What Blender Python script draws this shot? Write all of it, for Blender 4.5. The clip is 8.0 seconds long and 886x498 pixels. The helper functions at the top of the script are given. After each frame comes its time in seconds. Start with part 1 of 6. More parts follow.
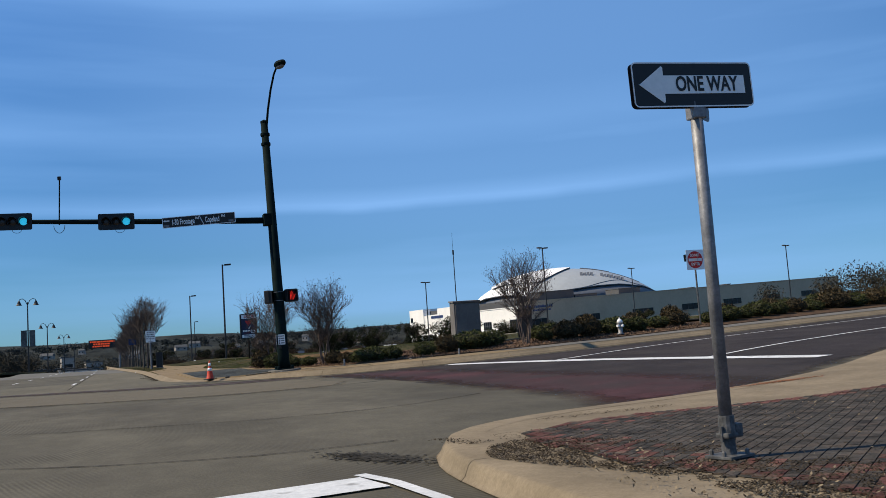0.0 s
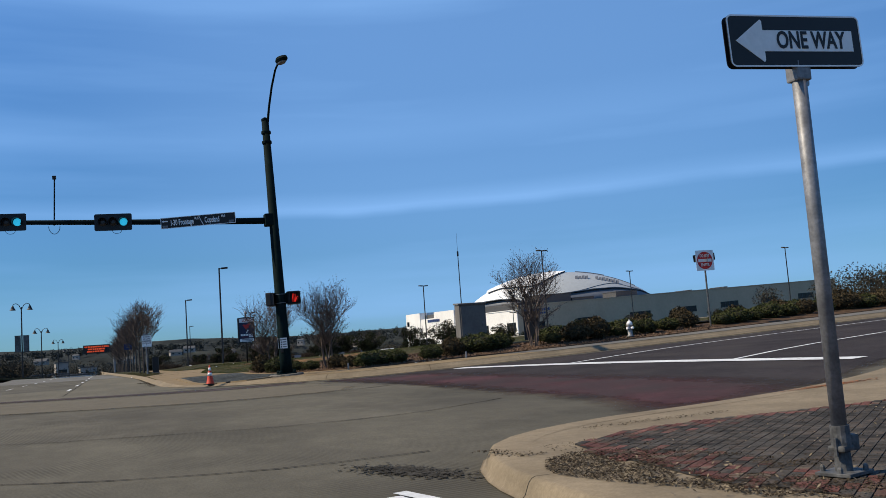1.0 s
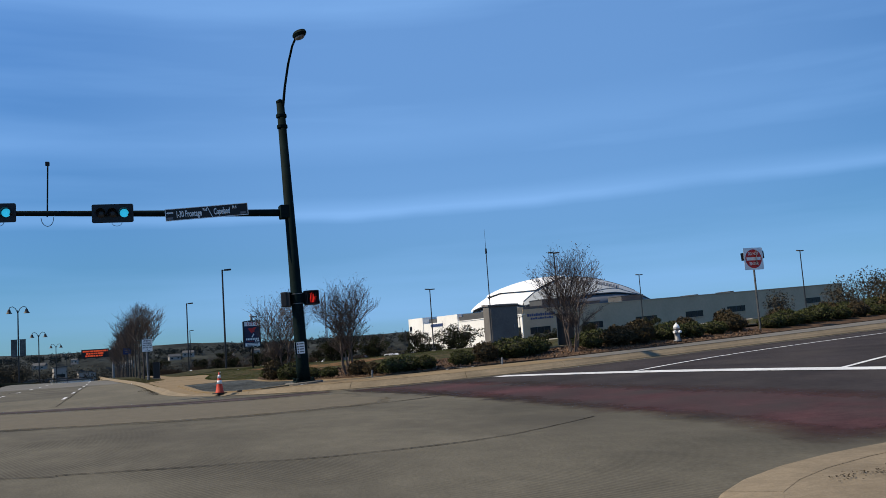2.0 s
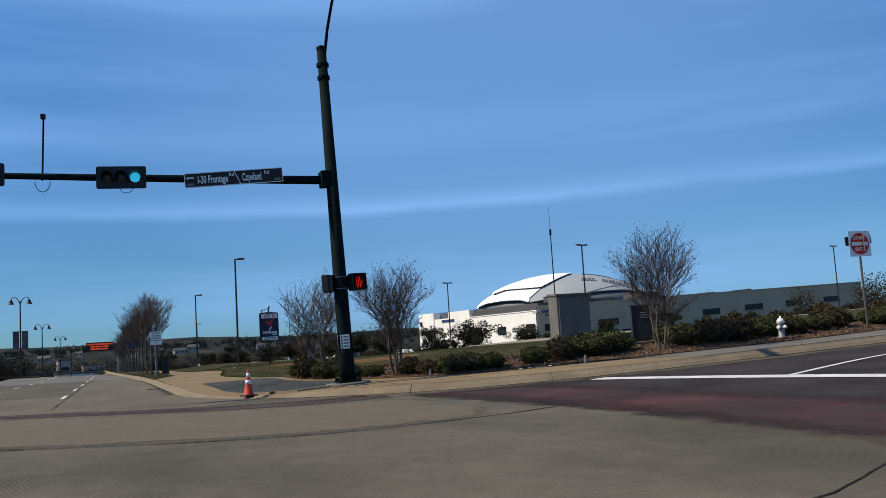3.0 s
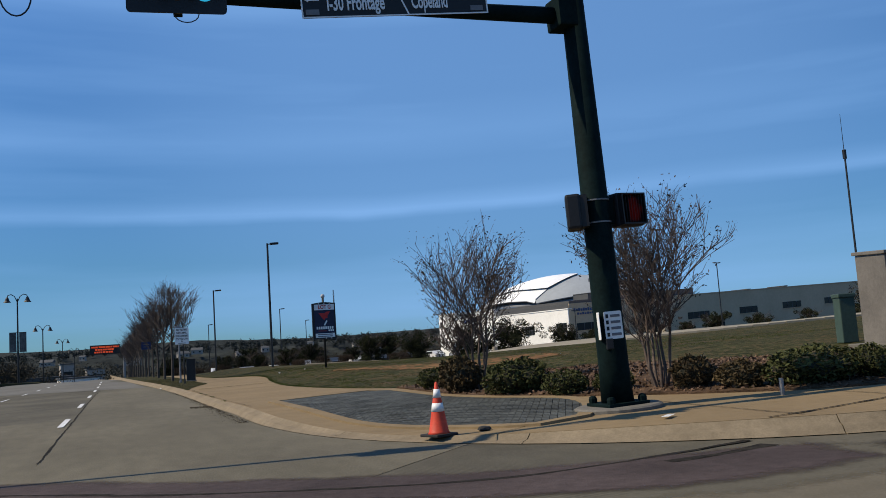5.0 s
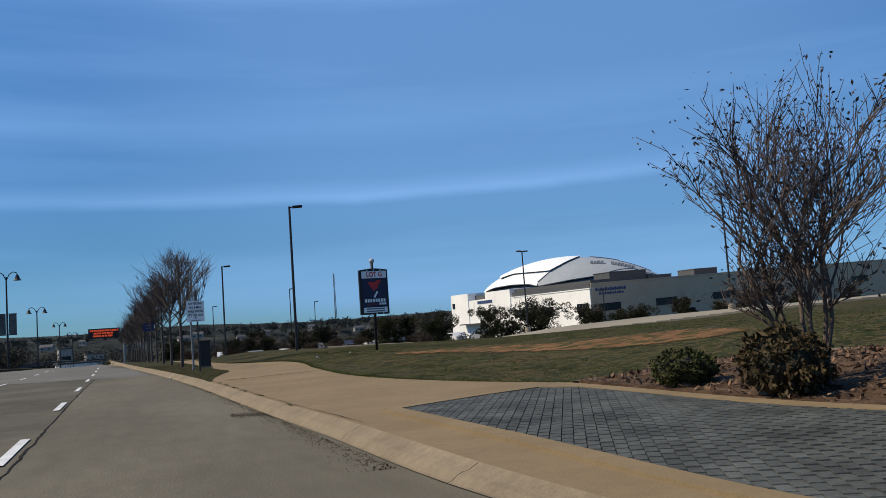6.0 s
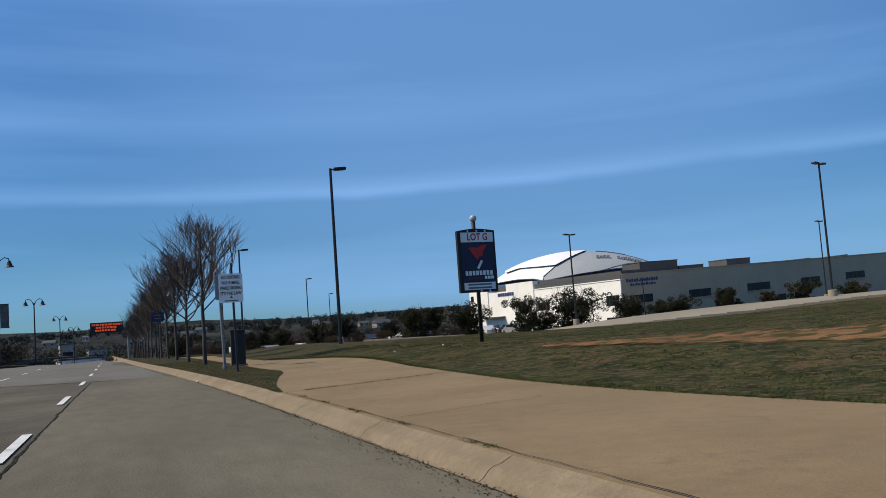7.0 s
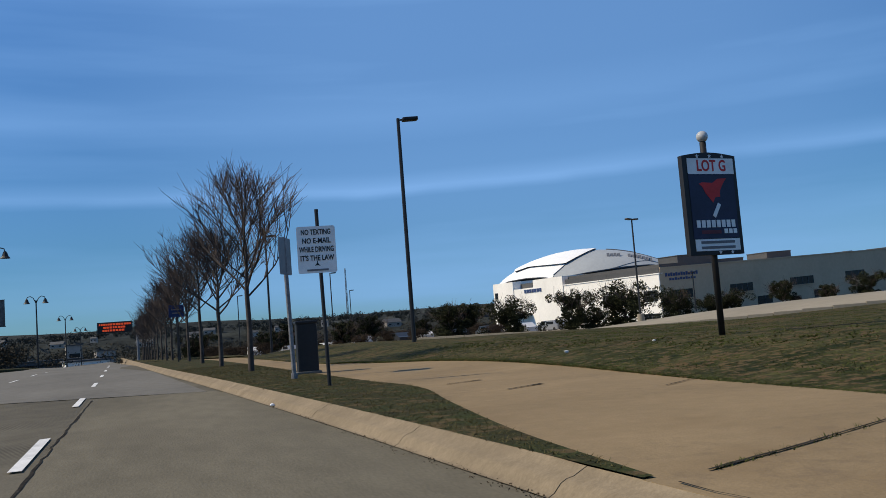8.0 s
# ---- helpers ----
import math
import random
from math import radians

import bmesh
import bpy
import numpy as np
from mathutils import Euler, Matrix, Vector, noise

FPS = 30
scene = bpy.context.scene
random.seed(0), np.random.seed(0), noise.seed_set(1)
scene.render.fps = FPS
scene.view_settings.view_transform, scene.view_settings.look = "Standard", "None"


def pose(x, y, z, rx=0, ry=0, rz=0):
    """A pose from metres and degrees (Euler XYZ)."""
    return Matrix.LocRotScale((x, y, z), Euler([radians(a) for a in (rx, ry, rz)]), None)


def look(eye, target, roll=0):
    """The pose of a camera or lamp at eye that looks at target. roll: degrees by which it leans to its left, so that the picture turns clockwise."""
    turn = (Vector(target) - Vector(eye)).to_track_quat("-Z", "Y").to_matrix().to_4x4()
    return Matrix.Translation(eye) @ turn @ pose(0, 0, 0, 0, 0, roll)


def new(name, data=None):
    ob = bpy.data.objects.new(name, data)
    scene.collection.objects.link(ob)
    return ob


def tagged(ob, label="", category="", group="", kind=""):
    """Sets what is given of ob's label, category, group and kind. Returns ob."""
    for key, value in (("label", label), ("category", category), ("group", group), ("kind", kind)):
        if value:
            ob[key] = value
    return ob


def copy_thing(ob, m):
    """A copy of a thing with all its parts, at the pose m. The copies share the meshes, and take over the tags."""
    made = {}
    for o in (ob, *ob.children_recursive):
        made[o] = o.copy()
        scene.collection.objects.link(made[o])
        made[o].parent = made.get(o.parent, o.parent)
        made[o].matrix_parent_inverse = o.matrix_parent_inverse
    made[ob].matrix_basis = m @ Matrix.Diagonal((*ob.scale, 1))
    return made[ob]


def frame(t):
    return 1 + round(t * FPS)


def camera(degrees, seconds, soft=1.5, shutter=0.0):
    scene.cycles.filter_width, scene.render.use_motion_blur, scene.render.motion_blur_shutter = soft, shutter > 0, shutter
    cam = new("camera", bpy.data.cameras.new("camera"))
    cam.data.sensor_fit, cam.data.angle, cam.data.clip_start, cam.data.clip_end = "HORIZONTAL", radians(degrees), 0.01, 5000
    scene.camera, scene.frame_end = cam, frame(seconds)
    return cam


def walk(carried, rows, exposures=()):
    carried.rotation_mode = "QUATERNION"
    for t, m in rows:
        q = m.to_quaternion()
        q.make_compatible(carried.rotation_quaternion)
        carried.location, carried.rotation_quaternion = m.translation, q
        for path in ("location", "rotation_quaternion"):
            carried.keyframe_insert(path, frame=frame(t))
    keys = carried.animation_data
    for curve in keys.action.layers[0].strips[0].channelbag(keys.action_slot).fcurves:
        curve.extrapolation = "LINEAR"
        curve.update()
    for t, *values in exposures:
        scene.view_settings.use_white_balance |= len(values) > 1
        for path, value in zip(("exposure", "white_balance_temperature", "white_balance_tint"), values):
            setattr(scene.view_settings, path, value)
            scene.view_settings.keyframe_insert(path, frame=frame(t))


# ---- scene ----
cam = camera(53.0, 8.0, soft=0.75)
PATH = [
    (0, (0.906, 0.599, 0.911), (1.601, 2.464, 1.111), -3.9),
    (0.5, (0.862, 0.908, 0.906), (1.561, 2.771, 1.109), -4.0),
    (1, (0.822, 1.526, 0.906), (1.528, 3.386, 1.114), -4.1),
    (2.5, (0.819, 6.861, 1.028), (1.525, 8.719, 1.249), -3.9),
    (3, (0.778, 9.493, 1.056), (1.475, 11.355, 1.267), -3.5),
    (3.5, (0.694, 12.426, 1.072), (1.387, 14.293, 1.256), -3.2),
    (4, (0.639, 15.363, 1.07), (1.325, 17.232, 1.259), -3.2),
    (4.5, (0.546, 18.605, 1.073), (1.232, 20.472, 1.289), -3.4),
    (5, (0.242, 21.693, 1.135), (0.935, 23.557, 1.351), -3.8),
    (5.2, (0.155, 23.203, 1.197), (0.854, 25.069, 1.37), -4.1),
    (6.3, (0.38, 34.2, 1.05), (1.072, 36.068, 1.232), -4.0),
    (6.5, (0.375, 36.258, 1.032), (1.067, 38.126, 1.215), -4.0),
    (7, (0.287, 41.162, 1.019), (0.974, 43.032, 1.188), -4.1),
    (7.5, (0.188, 46.326, 1.066), (0.872, 48.198, 1.226), -4.2),
    (8, (0.126, 51.175, 1.01), (0.799, 53.05, 1.179), -4.4),
]
walk(cam, [(t, look(eye, target, roll)) for t, eye, target, roll in PATH],
     exposures=[(0.0, 0.03), (3.0, -0.02), (5.0, -0.11), (6.5, -0.12), (8.0, -0.14)])

# ---------------------------------------------------------------- light
SUN_TO = Vector((-0.675, 0.175, 0.716)).normalized()          # towards the sun
world = bpy.data.worlds.new("sky_world")
scene.world = world
world.use_nodes = True
wn, wl = world.node_tree.nodes, world.node_tree.links
wn.clear()
w_out = wn.new("ShaderNodeOutputWorld")
w_bg = wn.new("ShaderNodeBackground")
w_sky = wn.new("ShaderNodeTexSky")
w_sky.sky_type = 'NISHITA'
w_sky.sun_disc = False
w_sky.sun_elevation = math.asin(SUN_TO.z)
w_sky.sun_rotation = math.atan2(SUN_TO.x, SUN_TO.y)
w_sky.altitude = 100
w_sky.air_density, w_sky.dust_density, w_sky.ozone_density = 0.85, 0.1, 4.0
# thin cirrus streaks, long in azimuth and short in height
w_tc = wn.new("ShaderNodeTexCoord")
w_map = wn.new("ShaderNodeMapping")
w_map.inputs["Scale"].default_value = (0.8, 0.8, 9.0)
w_map.inputs["Rotation"].default_value = (0.02, 0.03, 0.3)
w_noise = wn.new("ShaderNodeTexNoise")
w_noise.inputs["Scale"].default_value = 1.0
w_noise.inputs["Detail"].default_value = 5.0
w_noise.inputs["Roughness"].default_value = 0.52
w_ramp = wn.new("ShaderNodeValToRGB")
w_ramp.color_ramp.elements[0].position = 0.46
w_ramp.color_ramp.elements[0].color = (0, 0, 0, 1)
w_ramp.color_ramp.elements[1].position = 0.78
w_ramp.color_ramp.elements[1].color = (0.55, 0.55, 0.55, 1)
w_mix = wn.new("ShaderNodeMix")
w_mix.data_type = 'RGBA'
w_mix.inputs[7].default_value = (2.65, 5.1, 9.3, 1)
w_tint = wn.new("ShaderNodeMix")
w_tint.data_type = 'RGBA'
w_tint.blend_type = 'MULTIPLY'
w_tint.inputs[0].default_value = 1.0
w_sep = wn.new("ShaderNodeSeparateXYZ")
w_grad = wn.new("ShaderNodeValToRGB")
w_grad.color_ramp.elements[0].position, w_grad.color_ramp.elements[0].color = 0.0, (0.255, 0.48, 0.635, 1)
w_grad.color_ramp.elements[1].position, w_grad.color_ramp.elements[1].color = 0.42, (0.80, 1.18, 1.46, 1)
wl.new(w_tc.outputs["Generated"], w_map.inputs["Vector"])
wl.new(w_map.outputs["Vector"], w_noise.inputs["Vector"])
wl.new(w_noise.outputs["Fac"], w_ramp.inputs["Fac"])
# one long thin streak low in the sky and a fainter one over it
w_map2 = wn.new("ShaderNodeMapping")
w_map2.inputs["Scale"].default_value = (1.6, 1.6, 5.0)
w_n2 = wn.new("ShaderNodeTexNoise")
w_n2.inputs["Scale"].default_value = 1.5
w_n2.inputs["Detail"].default_value = 4.0
w_add = wn.new("ShaderNodeMath")
w_add.operation = 'MULTIPLY_ADD'
w_add.inputs[1].default_value = 0.03
w_band = wn.new("ShaderNodeValToRGB")
w_band.color_ramp.elements[0].position, w_band.color_ramp.elements[0].color = 0.150, (0, 0, 0, 1)
w_band.color_ramp.elements[1].position, w_band.color_ramp.elements[1].color = 0.29, (0, 0, 0, 1)
for at_z, v in ((0.161, 0.0), (0.170, 0.95), (0.177, 0.55), (0.190, 0.08), (0.222, 0.0), (0.252, 0.24)):
    e = w_band.color_ramp.elements.new(at_z)
    e.color = (v, v, v, 1)
w_fade = wn.new("ShaderNodeMath")
w_fade.operation = 'MULTIPLY'
w_sum = wn.new("ShaderNodeMath")
w_sum.use_clamp = True
wl.new(w_tc.outputs["Generated"], w_map2.inputs["Vector"])
wl.new(w_map2.outputs["Vector"], w_n2.inputs["Vector"])
wl.new(w_n2.outputs["Fac"], w_add.inputs[0])
wl.new(w_sep.outputs["Z"], w_add.inputs[2])
wl.new(w_add.outputs[0], w_band.inputs["Fac"])
wl.new(w_band.outputs["Color"], w_fade.inputs[0])
wl.new(w_n2.outputs["Fac"], w_fade.inputs[1])
wl.new(w_fade.outputs[0], w_sum.inputs[0])
wl.new(w_ramp.outputs["Color"], w_sum.inputs[1])
# broad brightening added ahead in place of lens vignetting, fading towards the sun's side
w_dot = wn.new("ShaderNodeVectorMath")
w_dot.operation = 'DOT_PRODUCT'
w_dot.inputs[1].default_value = (0.40, 0.85, 0.34)
w_bright = wn.new("ShaderNodeMapRange")
w_bright.interpolation_type = 'SMOOTHSTEP'
for k, v in zip(("From Min", "From Max", "To Min", "To Max"), (0.87, 1.0, 0.0, 0.30)):
    w_bright.inputs[k].default_value = v
w_sum2 = wn.new("ShaderNodeMath")
w_sum2.use_clamp = True
wl.new(w_tc.outputs["Generated"], w_dot.inputs[0])
wl.new(w_dot.outputs["Value"], w_bright.inputs["Value"])
wl.new(w_bright.outputs["Result"], w_sum2.inputs[1])
wl.new(w_sum.outputs[0], w_sum2.inputs[0])
wl.new(w_sum2.outputs[0], w_mix.inputs[0])
wl.new(w_tc.outputs["Generated"], w_sep.inputs[0])
wl.new(w_sep.outputs["Z"], w_grad.inputs["Fac"])
wl.new(w_grad.outputs["Color"], w_tint.inputs[7])
wl.new(w_sky.outputs["Color"], w_tint.inputs[6])
wl.new(w_tint.outputs[2], w_mix.inputs[6])
wl.new(w_mix.outputs[2], w_bg.inputs["Color"])
w_bg.inputs["Strength"].default_value = 0.106
wl.new(w_bg.outputs["Background"], w_out.inputs["Surface"])

sun_data = bpy.data.lights.new("sun", 'SUN')
sun_data.energy, sun_data.angle, sun_data.color = 4.9, radians(0.55), (1.0, 0.86, 0.64)
sun = new("sun", sun_data)
sun.matrix_world = look(SUN_TO * 60, (0, 0, 0))
scene.view_settings.exposure = 0.0

# ---------------------------------------------------------------- materials


def mat(name, base, rough=0.8, var=0.25, scale=1.0, fine=30.0, bump=0.2, metal=0.0, tint=None, rnd=0.0, island=False,
        spots=None, stretch=(1, 1, 1), bumpdist=0.01, spec=0.4):
    """A surface with broad stains and fine grain at real-world size."""
    m = bpy.data.materials.new(name)
    m.use_nodes = True
    n, l = m.node_tree.nodes, m.node_tree.links
    b = n["Principled BSDF"]
    b.inputs["Roughness"].default_value = rough
    b.inputs["Metallic"].default_value = metal
    b.inputs["Specular IOR Level"].default_value = spec
    geo = n.new("ShaderNodeNewGeometry")
    mp = n.new("ShaderNodeMapping")
    mp.inputs["Scale"].default_value = stretch
    l.new(geo.outputs["Position"], mp.inputs["Vector"])

    def tex(sc, det=4.0):
        t = n.new("ShaderNodeTexNoise")
        t.inputs["Scale"].default_value = sc
        t.inputs["Detail"].default_value = det
        l.new(mp.outputs["Vector"], t.inputs["Vector"])
        return t

    def ramp(src, a, c, lo=0.3, hi=0.7):
        r = n.new("ShaderNodeValToRGB")
        r.color_ramp.elements[0].position, r.color_ramp.elements[1].position = lo, hi
        r.color_ramp.elements[0].color, r.color_ramp.elements[1].color = (*a, 1), (*c, 1)
        l.new(src, r.inputs["Fac"])
        return r.outputs["Color"]

    def mix(kind, fac, a, c):
        x = n.new("ShaderNodeMix")
        x.data_type, x.blend_type = 'RGBA', kind
        if isinstance(fac, float):
            x.inputs[0].default_value = fac
        else:
            l.new(fac, x.inputs[0])
        l.new(a, x.inputs[6])
        if isinstance(c, tuple):
            x.inputs[7].default_value = (*c, 1)
        else:
            l.new(c, x.inputs[7])
        return x.outputs[2]

    big, small = tex(scale), tex(fine, 2.0)
    other = tint or tuple(min(1, c * (1 + var)) for c in base)
    dark = tuple(c * (1 - var) for c in base)
    col = ramp(big.outputs["Fac"], dark, other, 0.32, 0.68)
    g = 0.55 * var
    col = mix('MULTIPLY', 1.0, col, ramp(small.outputs["Fac"], (1 - g,) * 3, (1 + g,) * 3, 0.3, 0.7))
    mid = tex(min(scale * 11, fine * 0.4), 5.0)
    h = 0.5 * var
    col = mix('MULTIPLY', 1.0, col, ramp(mid.outputs["Fac"], (1 - h,) * 3, (1 + h,) * 3, 0.34, 0.66))
    if spots:
        colr, sc, lo, hi = spots
        s = tex(sc, 6.0)
        col = mix('MIX', ramp(s.outputs["Fac"], (0, 0, 0), (1, 1, 1), lo, hi), col, colr)
    if rnd or island:
        src = geo.outputs["Random Per Island"] if island else n.new("ShaderNodeObjectInfo").outputs["Random"]
        r = rnd or 0.3
        col = mix('MULTIPLY', 1.0, col, ramp(src, (1 - r,) * 3, (1 + r,) * 3, 0.0, 1.0))
    l.new(col, b.inputs["Base Color"])
    if bump:
        bp = n.new("ShaderNodeBump")
        bp.inputs["Strength"].default_value = bump
        bp.inputs["Distance"].default_value = bumpdist
        l.new(small.outputs["Fac"], bp.inputs["Height"])
        l.new(bp.outputs["Normal"], b.inputs["Normal"])
    return m


def glow(name, colour, strength):
    m = bpy.data.materials.new(name)
    m.use_nodes = True
    b = m.node_tree.nodes["Principled BSDF"]
    b.inputs["Base Color"].default_value = (*colour, 1)
    b.inputs["Emission Color"].default_value = (*colour, 1)
    b.inputs["Emission Strength"].default_value = strength
    return m


M_ROAD = mat("road_concrete", (0.112, 0.101, 0.075), 0.85, 0.17, 0.35, 34, 0.5, spots=((0.086, 0.077, 0.059), 0.5, 0.52, 0.8), stretch=(1, 0.6, 1), spec=0.08)
M_ROADFAR = mat("road_pale_concrete", (0.145, 0.138, 0.120), 0.85, 0.13, 0.3, 45, 0.3, stretch=(1, 0.4, 1), spec=0.08)
M_ASPH = mat("asphalt", (0.039, 0.033, 0.032), 0.88, 0.25, 0.5, 60, 0.5, spots=((0.056, 0.048, 0.043), 0.45, 0.5, 0.75), spec=0.06)
M_RED = mat("faded_red_asphalt", (0.068, 0.034, 0.035), 0.88, 0.3, 0.6, 40, 0.6, spots=((0.046, 0.038, 0.036), 0.55, 0.38, 0.64), spec=0.06)
def grooved(m, period, strength):
    """Fine tined grooves along the road, worn away in patches."""
    n, l = m.node_tree.nodes, m.node_tree.links
    b = n["Principled BSDF"]
    geo = n.new("ShaderNodeNewGeometry")
    w = n.new("ShaderNodeTexWave")
    w.wave_type, w.bands_direction = 'BANDS', 'X'
    w.inputs["Scale"].default_value = 2 * math.pi / period / 20
    w.inputs["Distortion"].default_value = 1.2
    w.inputs["Detail"].default_value = 2.0
    w.inputs["Detail Scale"].default_value = 0.6
    mask = n.new("ShaderNodeTexNoise")
    mask.inputs["Scale"].default_value = 0.4
    mask.inputs["Detail"].default_value = 3.0
    pick = n.new("ShaderNodeMapRange")
    for k, v in zip(("From Min", "From Max", "To Min", "To Max"), (0.45, 0.62, 0.0, strength)):
        pick.inputs[k].default_value = v
    mix = n.new("ShaderNodeMix")
    mix.data_type, mix.blend_type = 'RGBA', 'MULTIPLY'
    old = b.inputs["Base Color"].links[0].from_socket
    turn = n.new("ShaderNodeMapping")
    turn.inputs["Rotation"].default_value = (0, 0, radians(-14))
    l.new(geo.outputs["Position"], turn.inputs["Vector"])
    l.new(turn.outputs["Vector"], w.inputs["Vector"])
    l.new(geo.outputs["Position"], mask.inputs["Vector"])
    l.new(mask.outputs["Fac"], pick.inputs["Value"])
    l.new(pick.outputs["Result"], mix.inputs[0])
    l.new(old, mix.inputs[6])
    l.new(w.outputs["Color"], mix.inputs[7])
    l.new(mix.outputs[2], b.inputs["Base Color"])
    return m


def patchy(m, colour, scale, lo, hi):
    """Ragged patches of another colour, finer ones within broad ones."""
    n, l = m.node_tree.nodes, m.node_tree.links
    b = n["Principled BSDF"]
    geo = n.new("ShaderNodeNewGeometry")
    fields = []
    for sc, det in ((scale, 3.0), (scale * 16, 5.0)):
        t = n.new("ShaderNodeTexNoise")
        t.inputs["Scale"].default_value, t.inputs["Detail"].default_value = sc, det
        t.inputs["Roughness"].default_value = 0.65
        l.new(geo.outputs["Position"], t.inputs["Vector"])
        fields.append(t.outputs["Fac"])
    add = n.new("ShaderNodeMath")
    add.operation = 'ADD'
    l.new(fields[0], add.inputs[0])
    l.new(fields[1], add.inputs[1])
    pick = n.new("ShaderNodeMapRange")
    pick.inputs["From Min"].default_value, pick.inputs["From Max"].default_value = lo, hi
    l.new(add.outputs[0], pick.inputs["Value"])
    x = n.new("ShaderNodeMix")
    x.data_type = 'RGBA'
    x.inputs[7].default_value = (*colour, 1)
    l.new(pick.outputs["Result"], x.inputs[0])
    l.new(b.inputs["Base Color"].links[0].from_socket, x.inputs[6])
    l.new(x.outputs[2], b.inputs["Base Color"])
    return m


grooved(M_ROAD, 0.05, 0.35)
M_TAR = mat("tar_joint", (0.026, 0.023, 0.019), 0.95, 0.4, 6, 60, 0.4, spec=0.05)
M_KERB = mat("kerb_concrete", (0.215, 0.172, 0.115), 0.85, 0.16, 1.2, 50, 0.4, spots=((0.175, 0.138, 0.092), 2.5, 0.56, 0.8), spec=0.08)
M_WALK = mat("walk_concrete", (0.225, 0.166, 0.094), 0.85, 0.10, 0.5, 50, 0.35, spots=((0.185, 0.130, 0.070), 0.8, 0.55, 0.85), spec=0.08)
M_WALKG = mat("grey_walk_concrete", (0.15, 0.14, 0.122), 0.85, 0.15, 0.9, 50, 0.35, spots=((0.14, 0.128, 0.108), 1.4, 0.55, 0.8), spec=0.08)
M_PAINT = mat("road_paint", (0.62, 0.62, 0.60), 0.7, 0.12, 2.0, 40, 0.3, spots=((0.3, 0.29, 0.27), 5.0, 0.6, 0.75))
M_PAVER = mat("slate_paver", (0.078, 0.082, 0.076), 0.8, 0.3, 1.5, 50, 0.5, rnd=0.16, spec=0.08)
M_PAVERI = mat("slate_paver_joined", (0.078, 0.082, 0.076), 0.8, 0.3, 1.5, 50, 0.5, rnd=0.16, island=True, spec=0.08)
M_BRKG = mat("grey_brick", (0.060, 0.054, 0.047), 0.9, 0.4, 3.0, 60, 0.8, rnd=0.14, spots=((0.085, 0.068, 0.055), 6.0, 0.50, 0.64), spec=0.06)
M_BRKGI = mat("grey_brick_joined", (0.060, 0.054, 0.047), 0.9, 0.4, 3.0, 60, 0.8, rnd=0.14, island=True, spots=((0.085, 0.068, 0.055), 6.0, 0.50, 0.64), spec=0.06)
M_BRKR = mat("red_brick", (0.118, 0.054, 0.044), 0.9, 0.35, 3.0, 60, 0.8, rnd=0.3, spots=((0.10, 0.08, 0.06), 5.0, 0.48, 0.64), spec=0.08)
M_BED = mat("joint_sand", (0.056, 0.050, 0.041), 0.95, 0.3, 3, 80, 0.6, spec=0.08)
M_GRASS = mat("lawn_grass", (0.029, 0.041, 0.010), 0.95, 0.5, 1.6, 17.0, 1.0, tint=(0.058, 0.056, 0.020), spots=((0.092, 0.068, 0.032), 5.5, 0.53, 0.60), bumpdist=0.05, spec=0.08)
M_GRASSD = mat("dry_grass", (0.056, 0.050, 0.022), 0.95, 0.4, 1.2, 24.0, 0.9, tint=(0.032, 0.039, 0.012), spots=((0.085, 0.062, 0.03), 4.0, 0.54, 0.64), bumpdist=0.03, spec=0.08)
M_BLADE = mat("grass_blade", (0.062, 0.074, 0.022), 0.9, 0.3, 1.0, 20, 0.0, island=True, spec=0.08)
M_BLADED = mat("dry_grass_blade", (0.09, 0.078, 0.034), 0.9, 0.3, 1.0, 20, 0.0, island=True, spec=0.08)
M_FIELD = mat("far_field", (0.045, 0.048, 0.026), 0.95, 0.4, 0.02, 0.5, 0.0, tint=(0.07, 0.06, 0.036), spec=0.08)
M_MULCH = mat("mulch", (0.085, 0.054, 0.034), 0.95, 0.4, 3.0, 40, 0.9, bumpdist=0.03, spec=0.08)
M_BROWNLEAF = mat("dry_brown_leaf", (0.050, 0.037, 0.026), 0.9, 0.25, 1.0, 20, 0.0, island=True, rnd=0.2, spec=0.08)
M_EARTH = mat("bare_red_earth", (0.160, 0.086, 0.040), 0.95, 0.3, 1.2, 30, 0.5, spots=((0.050, 0.050, 0.018), 2.2, 0.49, 0.56), spec=0.05)
M_CHIP = mat("wood_chip", (0.13, 0.078, 0.047), 0.95, 0.3, 5.0, 40, 0.0, island=True)
M_SOIL = mat("soil_debris", (0.055, 0.042, 0.028), 0.95, 0.4, 5.0, 60, 0.8, bumpdist=0.02, spec=0.08)
M_POLE = mat("dark_green_paint", (0.006, 0.013, 0.013), 0.7, 0.25, 2.0, 30, 0.1, spec=0.03)
M_BLACK = mat("black_paint", (0.012, 0.012, 0.013), 0.5, 0.2, 2.0, 30, 0.1)
M_GALV = mat("galvanised_steel", (0.20, 0.20, 0.205), 0.55, 0.25, 8.0, 60, 0.1, metal=0.35)
M_WORN = mat("weathered_steel", (0.10, 0.10, 0.098), 0.65, 0.3, 12.0, 60, 0.2, metal=0.2, spec=0.2)
M_ALU = mat("sign_back_aluminium", (0.20, 0.20, 0.21), 0.5, 0.1, 4.0, 60, 0.05, metal=0.5)
M_SWHITE = mat("white_sign_sheeting", (0.82, 0.82, 0.80), 0.5, 0.06, 3.0, 40, 0.0)
M_SBLACK = mat("black_sign_sheeting", (0.012, 0.012, 0.013), 0.5, 0.1, 3.0, 40, 0.0)
